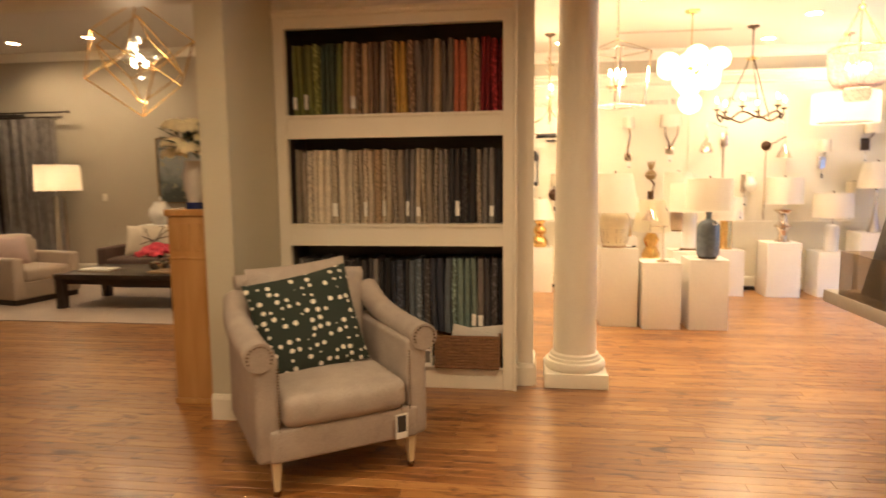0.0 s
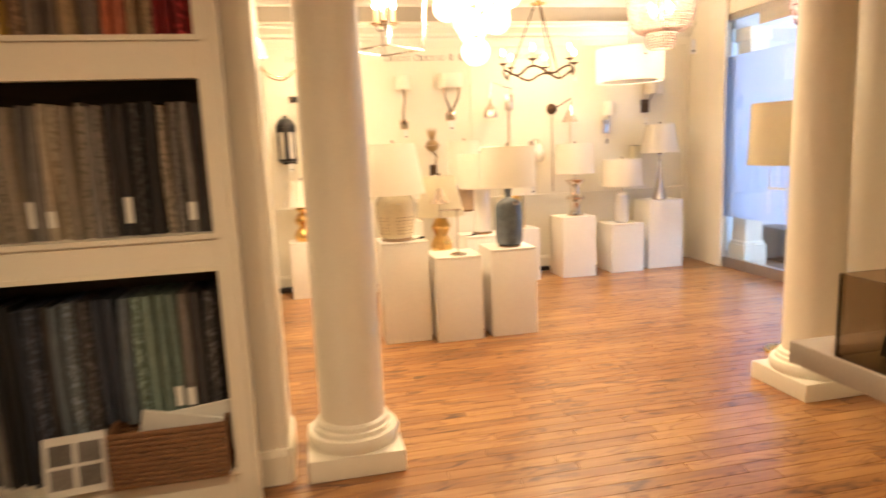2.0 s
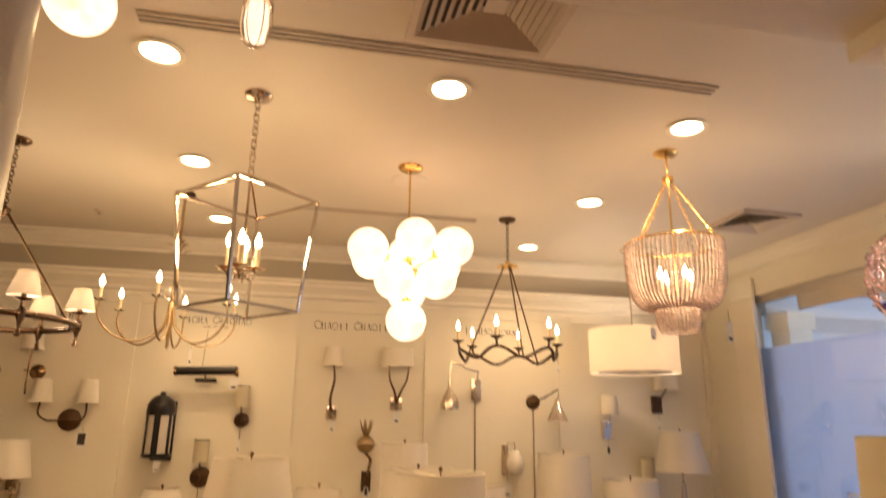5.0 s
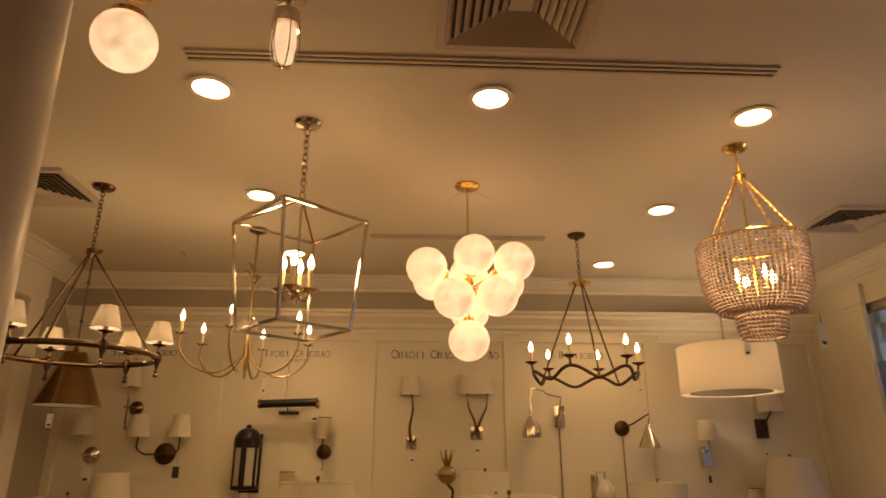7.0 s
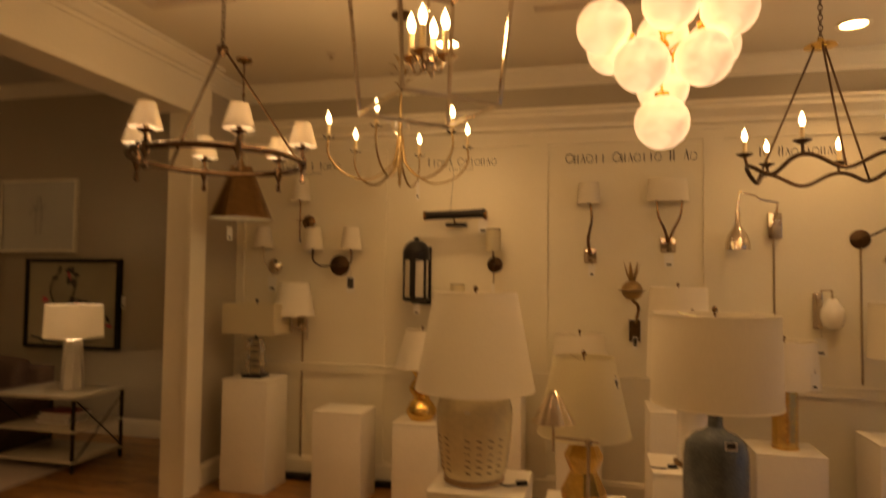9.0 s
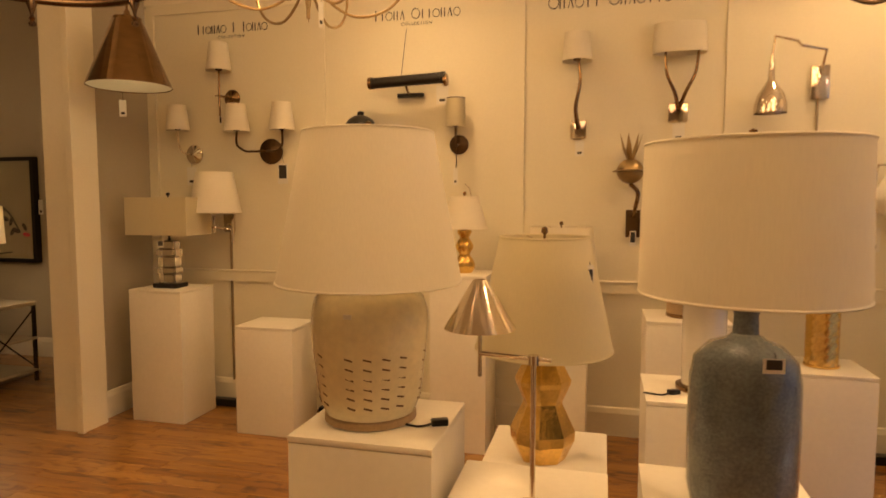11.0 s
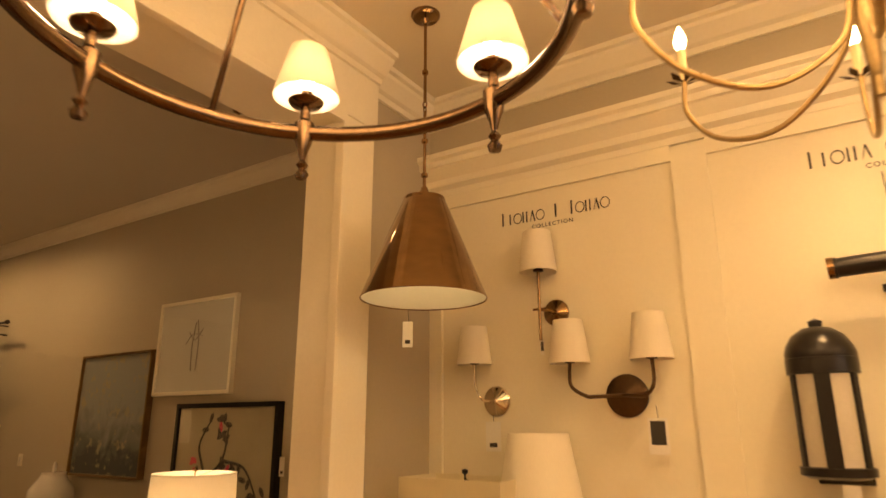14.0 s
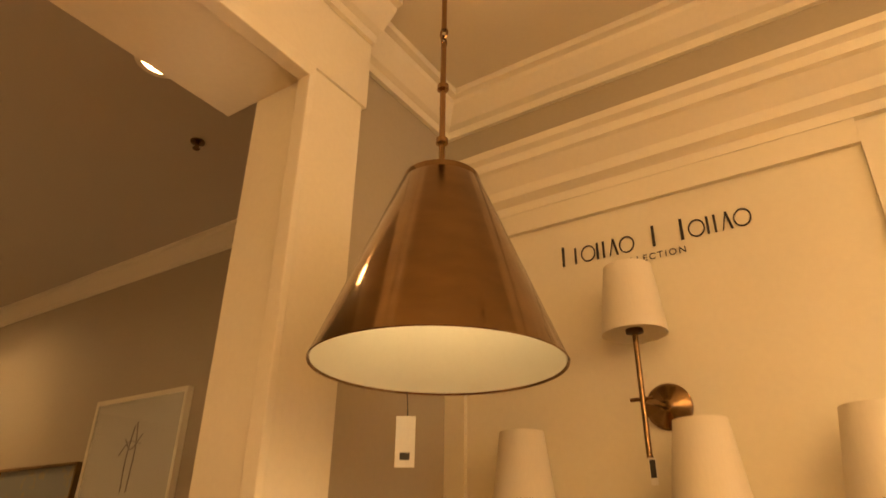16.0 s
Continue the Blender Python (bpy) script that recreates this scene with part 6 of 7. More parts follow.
def dotted(name, ground, dots, scale, size, loose=0.3):
    m = mat(name, ground, 0.85, vary=0.15, fine=200, bump=0.3)
    n, ln = m.node_tree.nodes, m.node_tree.links.new
    b = n["Principled BSDF"]
    old = b.inputs["Base Color"].links[0].from_socket
    tc, vo, lt, mx = n.new("ShaderNodeTexCoord"), n.new("ShaderNodeTexVoronoi"), n.new("ShaderNodeMath"), n.new("ShaderNodeMix")
    mp = n.new("ShaderNodeMapping")
    mp.inputs["Scale"].default_value = (1, 0.0, 1)
    vo.inputs["Scale"].default_value, vo.inputs["Randomness"].default_value = scale, loose
    ln(tc.outputs["Object"], mp.inputs[0]), ln(mp.outputs[0], vo.inputs["Vector"])
    no = n.new("ShaderNodeTexNoise")
    no.inputs["Scale"].default_value = scale * 3.2
    ln(tc.outputs["Object"], no.inputs["Vector"])
    sz = n.new("ShaderNodeMapRange")
    sz.inputs["To Min"].default_value, sz.inputs["To Max"].default_value = size * 0.8, size * 1.2
    ln(no.outputs[0], sz.inputs["Value"])
    lt.operation = "LESS_THAN"
    ln(vo.outputs["Distance"], lt.inputs[0]), ln(sz.outputs[0], lt.inputs[1])
    mx.data_type = "RGBA"
    mx.inputs["B"].default_value = (*dots, 1)
    ln(lt.outputs[0], mx.inputs["Factor"]), ln(old, mx.inputs["A"]), ln(mx.outputs["Result"], b.inputs["Base Color"])
    return m


def club_chair(place, turn, label, material, leg, nails=True):
    """Armchair with rolled arms; it faces its own -y."""
    c = thing("armchair", place, label, "armchair", turn=turn)
    part("seat_frame", soft_box(-0.36, -0.37, 0.17, 0.36, 0.36, 0.33, 0.02), material, c)
    part("seat_cushion", soft_box(-0.30, -0.385, 0.325, 0.30, 0.24, 0.475, 0.045, 0.02), material, c)
    bm = soft_box(-0.33, -0.07, 0.0, 0.33, 0.07, 0.60, 0.045, 0.02)
    bk = part("backrest", bm, material, c, "", True, pose(0, 0.30, 0.32, -9, 0, 0))
    part("top_roll", add_tube(B(), [(-0.36, 0.06, 0.575), (0, 0.065, 0.59), (0.36, 0.06, 0.575)], 0.05, 14), material, bk)
    for s in (-1, 1):
        arm = part("arm", soft_box(s * 0.36 - 0.055, -0.36, 0.17, s * 0.36 + 0.055, 0.40, 0.67, 0.03), material, c)
        part("arm_roll", add_tube(B(), curve_pts([(s * 0.392, -0.375, 0.675), (s * 0.392, -0.1, 0.68), (s * 0.388, 0.2, 0.715), (s * 0.365, 0.37, 0.81)], 6), 0.068, 18), material, arm)
        if nails:
            nb = B()
            for k in range(30):
                bmesh.ops.create_icosphere(nb, subdivisions=1, radius=0.005, matrix=Matrix.Translation((s * 0.315, -0.366, 0.19 + k * 0.0145)))
            o = part("nail_trim", nb, M_BRASS, arm, "brass nail heads")
            o["kind"] = "stuff"
            nb = B()
            for k in range(14):
                a = math.radians(-30 + k * 18)
                bmesh.ops.create_icosphere(nb, subdivisions=1, radius=0.005, matrix=Matrix.Translation((s * 0.392 + 0.053 * math.cos(a), -0.379, 0.675 + 0.053 * math.sin(a))))
            o = part("roll_nails", nb, M_BRASS, arm, "brass nail heads")
            o["kind"] = "stuff"
    for x, y in ((-0.33, -0.33), (0.33, -0.33), (-0.3, 0.33), (0.3, 0.33)):
        lg = part("leg", add_lathe(B(), [(0.016, 0.03 if y < 0 else 0.0), (0.03, 0.175), (0.028, 0.18)], 4), leg, c, "", False, pose(x, y, 0, 0, 0, 45))
        if y < 0:
            part("caster", add_lathe(B(), [(0.0, -0.012), (0.016, -0.012), (0.016, 0.012), (0, 0.012)], 16), M_BRASS, lg, "small brass caster", True, pose(0, 0, 0.016, 90, 0, 0))
    return c


AC = club_chair((-1.175, 3.12, 0), 34.5, "taupe velvet club chair with rolled arms and nail trim", M_VELVET, M_LEG)
AC.scale = (1.1, 1.1, 1.08)
tag_on(AC, 0.26, -0.39, 0.36, 0.065, 0.125, 4, True, 0.05)
t = thing("throw_pillow", (-1.15, 3.10, 0.49), "dark green cushion with white spots on the armchair", "cushion")
part("cover", pillow(0.60, 0.58, 0.18), dotted("spotted_green", (0.016, 0.027, 0.019), (0.76, 0.71, 0.60), 21.0, 0.29, 0.4), t)
t.matrix_world = pose(-1.175, 3.12, 0.52, 0, 0, 34.5) @ pose(-0.03, -0.01, -0.03, -19, -9, -2)
t = thing("throw_pillow", (-1.15, 3.10, 0.49), "plain taupe back cushion on the armchair", "cushion")
part("cover", pillow(0.60, 0.53, 0.14), M_VELVET, t)
t.matrix_world = pose(-1.175, 3.12, 0.52, 0, 0, 34.5) @ pose(-0.03, 0.18, 0.05, -13, -4, 3)

# reception counter ledge
M_LEDGE = mat("grey_solid_surface", (0.46, 0.41, 0.35), 0.4, vary=0.05, scale=5, fine=120)
t = thing("reception_counter", (1.30, 2.82, 0), "grey raised counter ledge of a reception desk", "counter")
part("ledge", box(0.0, -2.6, 0.995, 0.55, 0.0, 1.05, 0.004), M_LEDGE, t)
part("desk_body", box(0.42, -2.5, 0.0, 0.55, -0.25, 0.994), M_SAGE, t, "painted desk panel", False)
t = thing("acrylic_box", (1.305, 2.69, 1.05), "smoked acrylic literature box on the counter", "box")
M_SMOKE = glass("smoked_acrylic", (0.62, 0.53, 0.43), 0.02, 1.3)
part("front_wall", box(0, -0.4, 0, 0.006, 0, 0.19, 0.001), M_SMOKE, t, "", False)
part("end_wall", box(0.007, -0.006, 0, 0.2, 0, 0.19, 0.001), M_SMOKE, t, "", False)
part("back_wall", box(0.2, -0.4, 0, 0.206, 0, 0.19, 0.001), M_SMOKE, t, "", False)
part("base", box(0.007, -0.4, 0, 0.199, -0.007, 0.006), M_SMOKE, t, "", False)
t = thing("monitor", (1.385, 2.64, 1.058), "black flat computer monitor on the counter", "monitor")
part("screen", box(-0.012, -0.36, 0.0, 0.012, 0.0, 0.40, 0.004), M_BLACK, t, "", True, pose(0, 0, 0, 0, 13, 0))
part("foot", box(0.0, -0.34, -0.001, 0.12, -0.2, 0.012, 0.003), M_BLACK, t)
part("neck", box(0.06, -0.32, 0.01, 0.075, -0.26, 0.2), M_BLACK, t)

# tall honey oak cabinet, vase and flowers behind the partition
t = thing("oak_cabinet", (-2.285, 4.02, 0), "honey oak tall cabinet with a carved frieze", "cabinet")
part("body", box(-0.22, -0.2, 0.04, 0.22, 0.2, 1.33, 0.006), M_OAK, t)
part("plinth", box(-0.23, -0.21, 0, 0.23, 0.21, 0.04, 0.004), M_OAK, t)
part("top", box(-0.235, -0.215, 1.33, 0.235, 0.215, 1.375, 0.006), M_OAK, t)
part("band", box(-0.226, -0.206, 1.03, 0.226, 0.206, 1.045, 0.002), M_OAK, t)
for k in range(5):
    part("carved_panel", box(-0.19 + 0.08 * k, -0.2085, 1.09, -0.135 + 0.08 * k, -0.2005, 1.28, 0.004), M_OAK, t)
M_VASE = mat("blue_white_glaze", (0.66, 0.62, 0.55), 0.2, vary=0.12, coat=0.5)
t = thing("flower_vase", (-2.345, 3.93, 1.375), "cream and blue vase with white flowers", "vase")
part("vase", add_lathe(B(), [(0.07, 0), (0.07, 0.03), (0.055, 0.05), (0.075, 0.14), (0.085, 0.24), (0.06, 0.31), (0.065, 0.33)], 28), M_VASE, t)
part("blue_band", add_lathe(B(), [(0.0715, 0.0), (0.0715, 0.045), (0.06, 0.046), (0.06, 0.0)], 28, closed=True), mat("cobalt", (0.02, 0.03, 0.12), 0.25), t, "cobalt blue band")
M_LEAF = mat("dark_leaf", (0.03, 0.055, 0.025), 0.5, vary=0.4, scale=20)
M_PETAL = mat("white_petal", (0.86, 0.77, 0.50), 0.6, vary=0.1, scale=30)
M_ROSE = mat("pink_petal", (0.62, 0.05, 0.09), 0.55, vary=0.35, scale=25)


def bloom(parent, x, y, z, r, material):
    rr = random.Random(int(x * 900 + z * 700 + y * 100))
    bm = B()
    for k in range(26):
        f = k / 26
        a = k * 2.4
        tilt = 0.2 + 1.2 * f
        c = Vector((math.cos(a) * math.sin(tilt), math.sin(a) * math.sin(tilt), math.cos(tilt))) * r * (0.45 + 0.5 * f)
        m = Matrix.Translation(c) @ c.to_track_quat("Z", "Y").to_matrix().to_4x4()
        bmesh.ops.create_uvsphere(bm, u_segments=6, v_segments=4, radius=r * 0.42, matrix=m @ Matrix.Diagonal((1, 0.8 + 0.3 * rr.random(), 0.22, 1)))
    part("bloom", bm, material, parent, "", True, pose(x, y, z))


def foliage(parent, n, centre, spread, seed):
    rr = random.Random(seed)
    for k in range(n):
        a, e = rr.uniform(0, 6.28), rr.uniform(-0.2, 1.2)
        d_ = Vector((math.cos(a) * math.cos(e), math.sin(a) * math.cos(e), math.sin(e)))
        leaf = B()
        vs = [leaf.verts.new(p) for p in ((0, 0, 0), (0.03, -0.018, 0.006), (0.075, -0.012, 0.004), (0.105, 0, -0.01), (0.075, 0.012, 0.004), (0.03, 0.018, 0.006))]
        leaf.faces.new(vs)
        bmesh.ops.solidify(leaf, geom=leaf.faces[:], thickness=0.0012)
        part("leaf", leaf, M_LEAF, parent, "", False, Matrix.Translation(Vector(centre) + d_ * rr.uniform(0.02, spread)) @ d_.to_track_quat("X", "Z").to_matrix().to_4x4())


foliage(t, 46, (0, -0.03, 0.40), 0.17, 3)
for x, y, z in ((-0.07, -0.12, 0.42), (0.03, -0.12, 0.52), (0.10, -0.04, 0.45), (-0.02, 0.05, 0.56), (-0.13, -0.02, 0.36), (0.05, -0.15, 0.38), (-0.10, -0.04, 0.55)):
    bloom(t, x, y, z, 0.088, M_PETAL)

# ---- living area ----
M_RUG = mat("pale_rug", (0.46, 0.38, 0.32), 0.95, vary=0.12, scale=3, fine=200, bump=0.6)
rug = new("area_rug", mesh_of("area_rug", box(-7.6, 6.1, 0.001, -3.0, 9.2, 0.014, 0.004), M_RUG))
tagged(rug, "pale beige woven area rug on the wood floor", "rug")
t = thing("coffee_table", (-5.0, 7.2, 0.014), "dark espresso wood coffee table on the rug", "coffee table")
part("top", box(-0.82, -0.48, 0.37, 0.82, 0.48, 0.43, 0.006), M_BLACKWOOD, t)
part("apron", box(-0.76, -0.42, 0.30, 0.76, 0.42, 0.3695), M_BLACKWOOD, t, "", False)
for x in (-0.76, 0.76):
    for y in (-0.42, 0.42):
        part("leg", box(x - 0.05, y - 0.05, 0, x + 0.05, y + 0.05, 0.369, 0.005), M_BLACKWOOD, t, "", False)
TT = 0.444
t = thing("flower_bowl", (-4.72, 7.2, TT), "deep pink roses in a low bowl", "flowers")
part("bowl", add_lathe(B(), [(0.06, 0), (0.10, 0.03), (0.12, 0.09), (0.115, 0.10)], 28), M_NICKEL, t)
for k in range(13):
    a = k * 2.4
    q = 0.055 * math.sqrt(k)
    bloom(t, q * math.cos(a), q * math.sin(a), 0.20 + 0.09 * math.cos(q * 9), 0.085, M_ROSE)
foliage(t, 16, (0, 0, 0.12), 0.1, 8)
t = thing("book", (-5.45, 7.08, TT), "open cream book lying on the coffee table", "book")
part("page_block", soft_box(-0.2, -0.13, 0.006, 0.2, 0.13, 0.03, 0.008), M_TAG, t)
part("cover", box(-0.205, -0.135, 0, 0.205, 0.135, 0.006), M_TAN, t, "", False)
t = thing("tray", (-4.75, 7.2, TT), "brown wooden tray under the flowers", "tray")
t.matrix_world = pose(-4.45, 7.0, TT)
part("board", box(-0.2, -0.14, 0, 0.2, 0.14, 0.014, 0.003), M_TAN, t)
part("rim", add_tube(B(), [(-0.2, -0.14, 0.018), (0.2, -0.14, 0.018), (0.2, 0.14, 0.018), (-0.2, 0.14, 0.018)], 0.01, 6, True), M_TAN, t)

M_BEIGE = mat("beige_linen", (0.42, 0.34, 0.27), 0.9, vary=0.08, scale=4, fine=220, bump=0.35)
M_BROWN = mat("brown_chenille", (0.11, 0.065, 0.048), 0.9, vary=0.18, scale=5, fine=200, bump=0.4)


def track_seat(name, place, turn, w, d_, label, material, category, seats, back=0.82, arm=0.6):
    """A seat with square arms, loose cushions and a dark plinth; it faces its own -y."""
    s = thing(name, place, label, category, turn=turn)
    part("plinth", box(-w / 2 + 0.03, -d_ / 2 + 0.04, 0, w / 2 - 0.03, d_ / 2 - 0.03, 0.07), M_BLACKWOOD, s, "dark wood plinth", False)
    part("base", soft_box(-w / 2 + 0.12, -d_ / 2 + 0.01, 0.07, w / 2 - 0.12, d_ / 2 - 0.05, 0.29, 0.02), material, s)
    for q in (-1, 1):
        x = q * (w / 2 - 0.075)
        part("arm", soft_box(x - 0.075, -d_ / 2, 0.07, x + 0.075, d_ / 2 - 0.02, arm, 0.035), material, s)
    part("back", soft_box(-w / 2 + 0.02, d_ / 2 - 0.2, 0.07, w / 2 - 0.02, d_ / 2, back - 0.06, 0.04), material, s)
    cw = (w - 0.31) / seats
    for k in range(seats):
        x = -w / 2 + 0.155 + cw * (k + 0.5)
        part("seat_cushion", soft_box(x - cw / 2, -d_ / 2 - 0.01, 0.285, x + cw / 2, d_ / 2 - 0.2, 0.45, 0.045, 0.015), material, s)
        part("back_cushion", soft_box(x - cw / 2, -0.08, 0.0, x + cw / 2, 0.08, 0.40, 0.05, 0.03), material, s, "", True, pose(0, d_ / 2 - 0.29, 0.44, -10, 0, 0))
    return s


track_seat("armchair", (-6.78, 7.35, 0.014), 78, 0.95, 0.95, "beige linen armchair with square arms", M_BEIGE, "armchair", 1)
track_seat("armchair", (-3.52, 7.0, 0.014), -75, 0.95, 0.92, "cream linen armchair with a loose cushion", M_BEIGE, "armchair", 1, 0.78, 0.58)
track_seat("sofa", (-5.05, 8.72, 0.0), 0, 2.6, 0.98, "dark brown chenille sofa against the grey wall", M_BROWN, "sofa", 3)


def cushion_at(name_label, material, place, rot, w=0.48, h=0.46, strap=False):
    c = thing("throw_pillow", place, name_label, "cushion", "sofa cushions")
    cv = part("cover", pillow(w, h, 0.15), material, c)
    c.matrix_world = pose(*place, *rot)
    if strap:
        for k, (x0, z0, x1, z1) in enumerate(((-0.2, 0.05, 0.2, 0.42), (-0.2, 0.3, 0.2, 0.1), (-0.05, 0.02, 0.1, 0.44), (-0.21, 0.18, 0.21, 0.3), (0.02, 0.02, -0.16, 0.42), (-0.2, 0.1, 0.14, 0.02))):
            pts = []
            for i in range(9):
                f = i / 8
                x, z = x0 + (x1 - x0) * f, z0 + (z1 - z0) * f
                u, v = 2 * x / w, 2 * z / h - 1
                k_ = max(0.0, (1 - u * u) * (1 - v * v)) ** 0.42
                pts.append((x, -0.075 * k_ - 0.003, z))
            part("stripe", add_tube(B(), pts, 0.007, 6), M_BROWN, cv, "brown woven stripe")
    return c


M_WHITE_CLOTH = mat("ivory_cloth", (0.66, 0.58, 0.46), 0.9, vary=0.08, fine=200, bump=0.3)
cushion_at("ivory cushion on the sofa", M_WHITE_CLOTH, (-5.82, 8.53, 0.46), (-16, 0, 12))
cushion_at("ivory cushion with crossing brown stripes on the sofa", M_WHITE_CLOTH, (-5.5, 8.40, 0.46), (-18, 0, 16), strap=True)
cushion_at("floral ivory cushion on the sofa", dotted("floral_cloth", (0.55, 0.48, 0.36), (0.10, 0.06, 0.04), 18, 0.3), (-4.3, 8.48, 0.46), (-18, 0, -28))
cushion_at("dark green velvet cushion on the sofa", mat("green_velvet", (0.015, 0.035, 0.028), 0.7, vary=0.2, fine=150, bump=0.2), (-4.05, 8.38, 0.46), (-18, 8, -30))
cushion_at("blush cushion on the armchair", mat("blush_cloth", (0.44, 0.32, 0.28), 0.9, vary=0.1, fine=200, bump=0.3), (-6.85, 7.27, 0.47), (-18, 0, 66), 0.46, 0.4)

# side table with lit lamp
M_MARBLE = mat("cream_marble", (0.66, 0.60, 0.48), 0.2, vary=0.08, scale=4, fine=20, coat=0.3)
t = thing("side_table", (-3.22, 8.72, 0), "three tier side table with iron frame and cream tops", "side table")
for z, h in ((0.60, 0.03), (0.33, 0.022), (0.08, 0.022)):
    part("shelf", box(-0.40, -0.29, z, 0.40, 0.29, z + h, 0.003), M_MARBLE, t, "cream stone shelf")
for x in (-0.385, 0.385):
    for y in (-0.275, 0.275):
        part("post", box(x - 0.011, y - 0.011, 0, x + 0.011, y + 0.011, 0.599), M_IRON, t, "", False)
for x in (-0.41, 0.41):
    part("cross_brace", add_tube(B(), [(x, -0.27, 0.10), (x, 0.27, 0.59)], 0.006, 6), M_IRON, t)
    part("cross_brace", add_tube(B(), [(x, 0.27, 0.10), (x, -0.27, 0.59)], 0.006, 6), M_IRON, t)
M_COVERS = [mat("book_" + n_, c, 0.6, vary=0.1) for n_, c in (("pink", (0.42, 0.16, 0.16)), ("white", (0.6, 0.55, 0.5)), ("red", (0.3, 0.05, 0.06)))]
for k in range(3):
    b_ = thing("book", (-3.2 + 0.02 * k, 8.7, 0.353 + 0.034 * k), ("pink", "white", "red")[k] + " hardback book stacked on the shelf", "book", "books on the side table")
    part("cover", box(-0.16, -0.11, 0, 0.16, 0.11, 0.033, 0.003), M_COVERS[k], b_)
    part("page_block", box(-0.155, -0.114, 0.005, 0.164, 0.1105, 0.028), M_TAG, b_, "", False)
L = thing("table_lamp", (-3.15, 8.75, 0.63), "cream ceramic column lamp with glowing white shade", "lamp")
part("body", add_lathe(B(), [(0.09, 0), (0.094, 0.01), (0.092, 0.05), (0.076, 0.40), (0.072, 0.43), (0.03, 0.44)], 8), M_PORCELAIN, L, "faceted cream body", False)
stem(L, 0.435, 0.46)
shade(L, 0.238, 0.228, 0.46, 0.74, M_SHADE_LIT, 1.0)
bulb_light((-3.15, 8.75, 1.165), 14, (1.0, 0.82, 0.58), 0.04)

# pictures on the living wall


def picture(x0, x1, z0, z1, label, frame_mat, canvas_mat, depth=0.04, edge=0.018, glazed=False, mount=None):
    p = thing("picture", ((x0 + x1) / 2, 9.65, (z0 + z1) / 2), label, "picture", "pictures on the grey wall")
    w, h = (x1 - x0) / 2, (z1 - z0) / 2
    for n_, a in (("frame_side", (-w, -depth, -h, -w + edge, -0.001, h)), ("frame_side", (w - edge, -depth, -h, w, -0.001, h)), ("frame_rail", (-w + edge, -depth, -h, w - edge, -0.001, -h + edge)), ("frame_rail", (-w + edge, -depth, h - edge, w - edge, -0.001, h))):
        part(n_, box(*a), frame_mat, p, "", False)
    part("canvas", box(-w + edge, -depth * 0.6, -h + edge, w - edge, -0.002, h - edge), canvas_mat, p, "", False)
    if glazed:
        g = part("glazing", box(-w + edge, -depth * 0.86, -h + edge, w - edge, -depth * 0.80, h - edge), M_GLASS, p, "", False)
        g.visible_shadow = False
    return p, w, h


def painted(name, low, high, spots, scale):
    m = bpy.data.materials.new(name)
    m.use_nodes = True
    n, ln = m.node_tree.nodes, m.node_tree.links.new
    b = n["Principled BSDF"]
    b.inputs["Roughness"].default_value = 0.6
    tc, sp, a, c = n.new("ShaderNodeTexCoord"), n.new("ShaderNodeSeparateXYZ"), n.new("ShaderNodeTexNoise"), n.new("ShaderNodeTexNoise")
    ln(tc.outputs["Generated"], sp.inputs[0]), ln(tc.outputs["Object"], a.inputs["Vector"]), ln(tc.outputs["Object"], c.inputs["Vector"])
    a.inputs["Scale"].default_value, a.inputs["Detail"].default_value, a.inputs["Distortion"].default_value = scale, 6, 1.2
    c.inputs["Scale"].default_value, c.inputs["Detail"].default_value = scale * 3, 4
    ad = n.new("ShaderNodeMath")
    ad.operation = "MULTIPLY_ADD"
    ad.inputs[1].default_value = 0.9
    ln(a.outputs[0], ad.inputs[0]), ln(sp.outputs["Z"], ad.inputs[2])
    r = n.new("ShaderNodeValToRGB")
    r.color_ramp.elements[0].position, r.color_ramp.elements[0].color = 0.55, (*low, 1)
    r.color_ramp.elements[1].position, r.color_ramp.elements[1].color = 1.05, (*high, 1)
    ln(ad.outputs[0], r.inputs[0])
    th = n.new("ShaderNodeMapRange")
    th.inputs["From Min"].default_value, th.inputs["From Max"].default_value = 0.56, 0.68
    ln(c.outputs[0], th.inputs["Value"])
    mx = n.new("ShaderNodeMix")
    mx.data_type = "RGBA"
    mx.inputs["B"].default_value = (*spots, 1)
    ln(th.outputs[0], mx.inputs["Factor"]), ln(r.outputs[0], mx.inputs["A"]), ln(mx.outputs["Result"], b.inputs["Base Color"])
    return m


M_FRAMEWOOD = wood("frame_wood", (0.12, 0.07, 0.03), (0.26, 0.16, 0.07), 0.4, (6, 6, 6))
picture(-6.15, -5.03, 1.20, 2.27, "abstract blue grey garden painting in a thin wood frame", M_FRAMEWOOD, painted("garden_painting", (0.05, 0.06, 0.055), (0.26, 0.28, 0.27), (0.34, 0.30, 0.20), 4), 0.06)
p, w, h = picture(-5.0, -4.0, 1.87, 2.66, "pale line drawing in a white frame under glass", M_TRIM, mat("drawing_paper", (0.55, 0.50, 0.42), 0.8, vary=0.03), 0.04, 0.03, True)
M_PENCIL = mat("pencil_line", (0.30, 0.25, 0.20), 0.8)
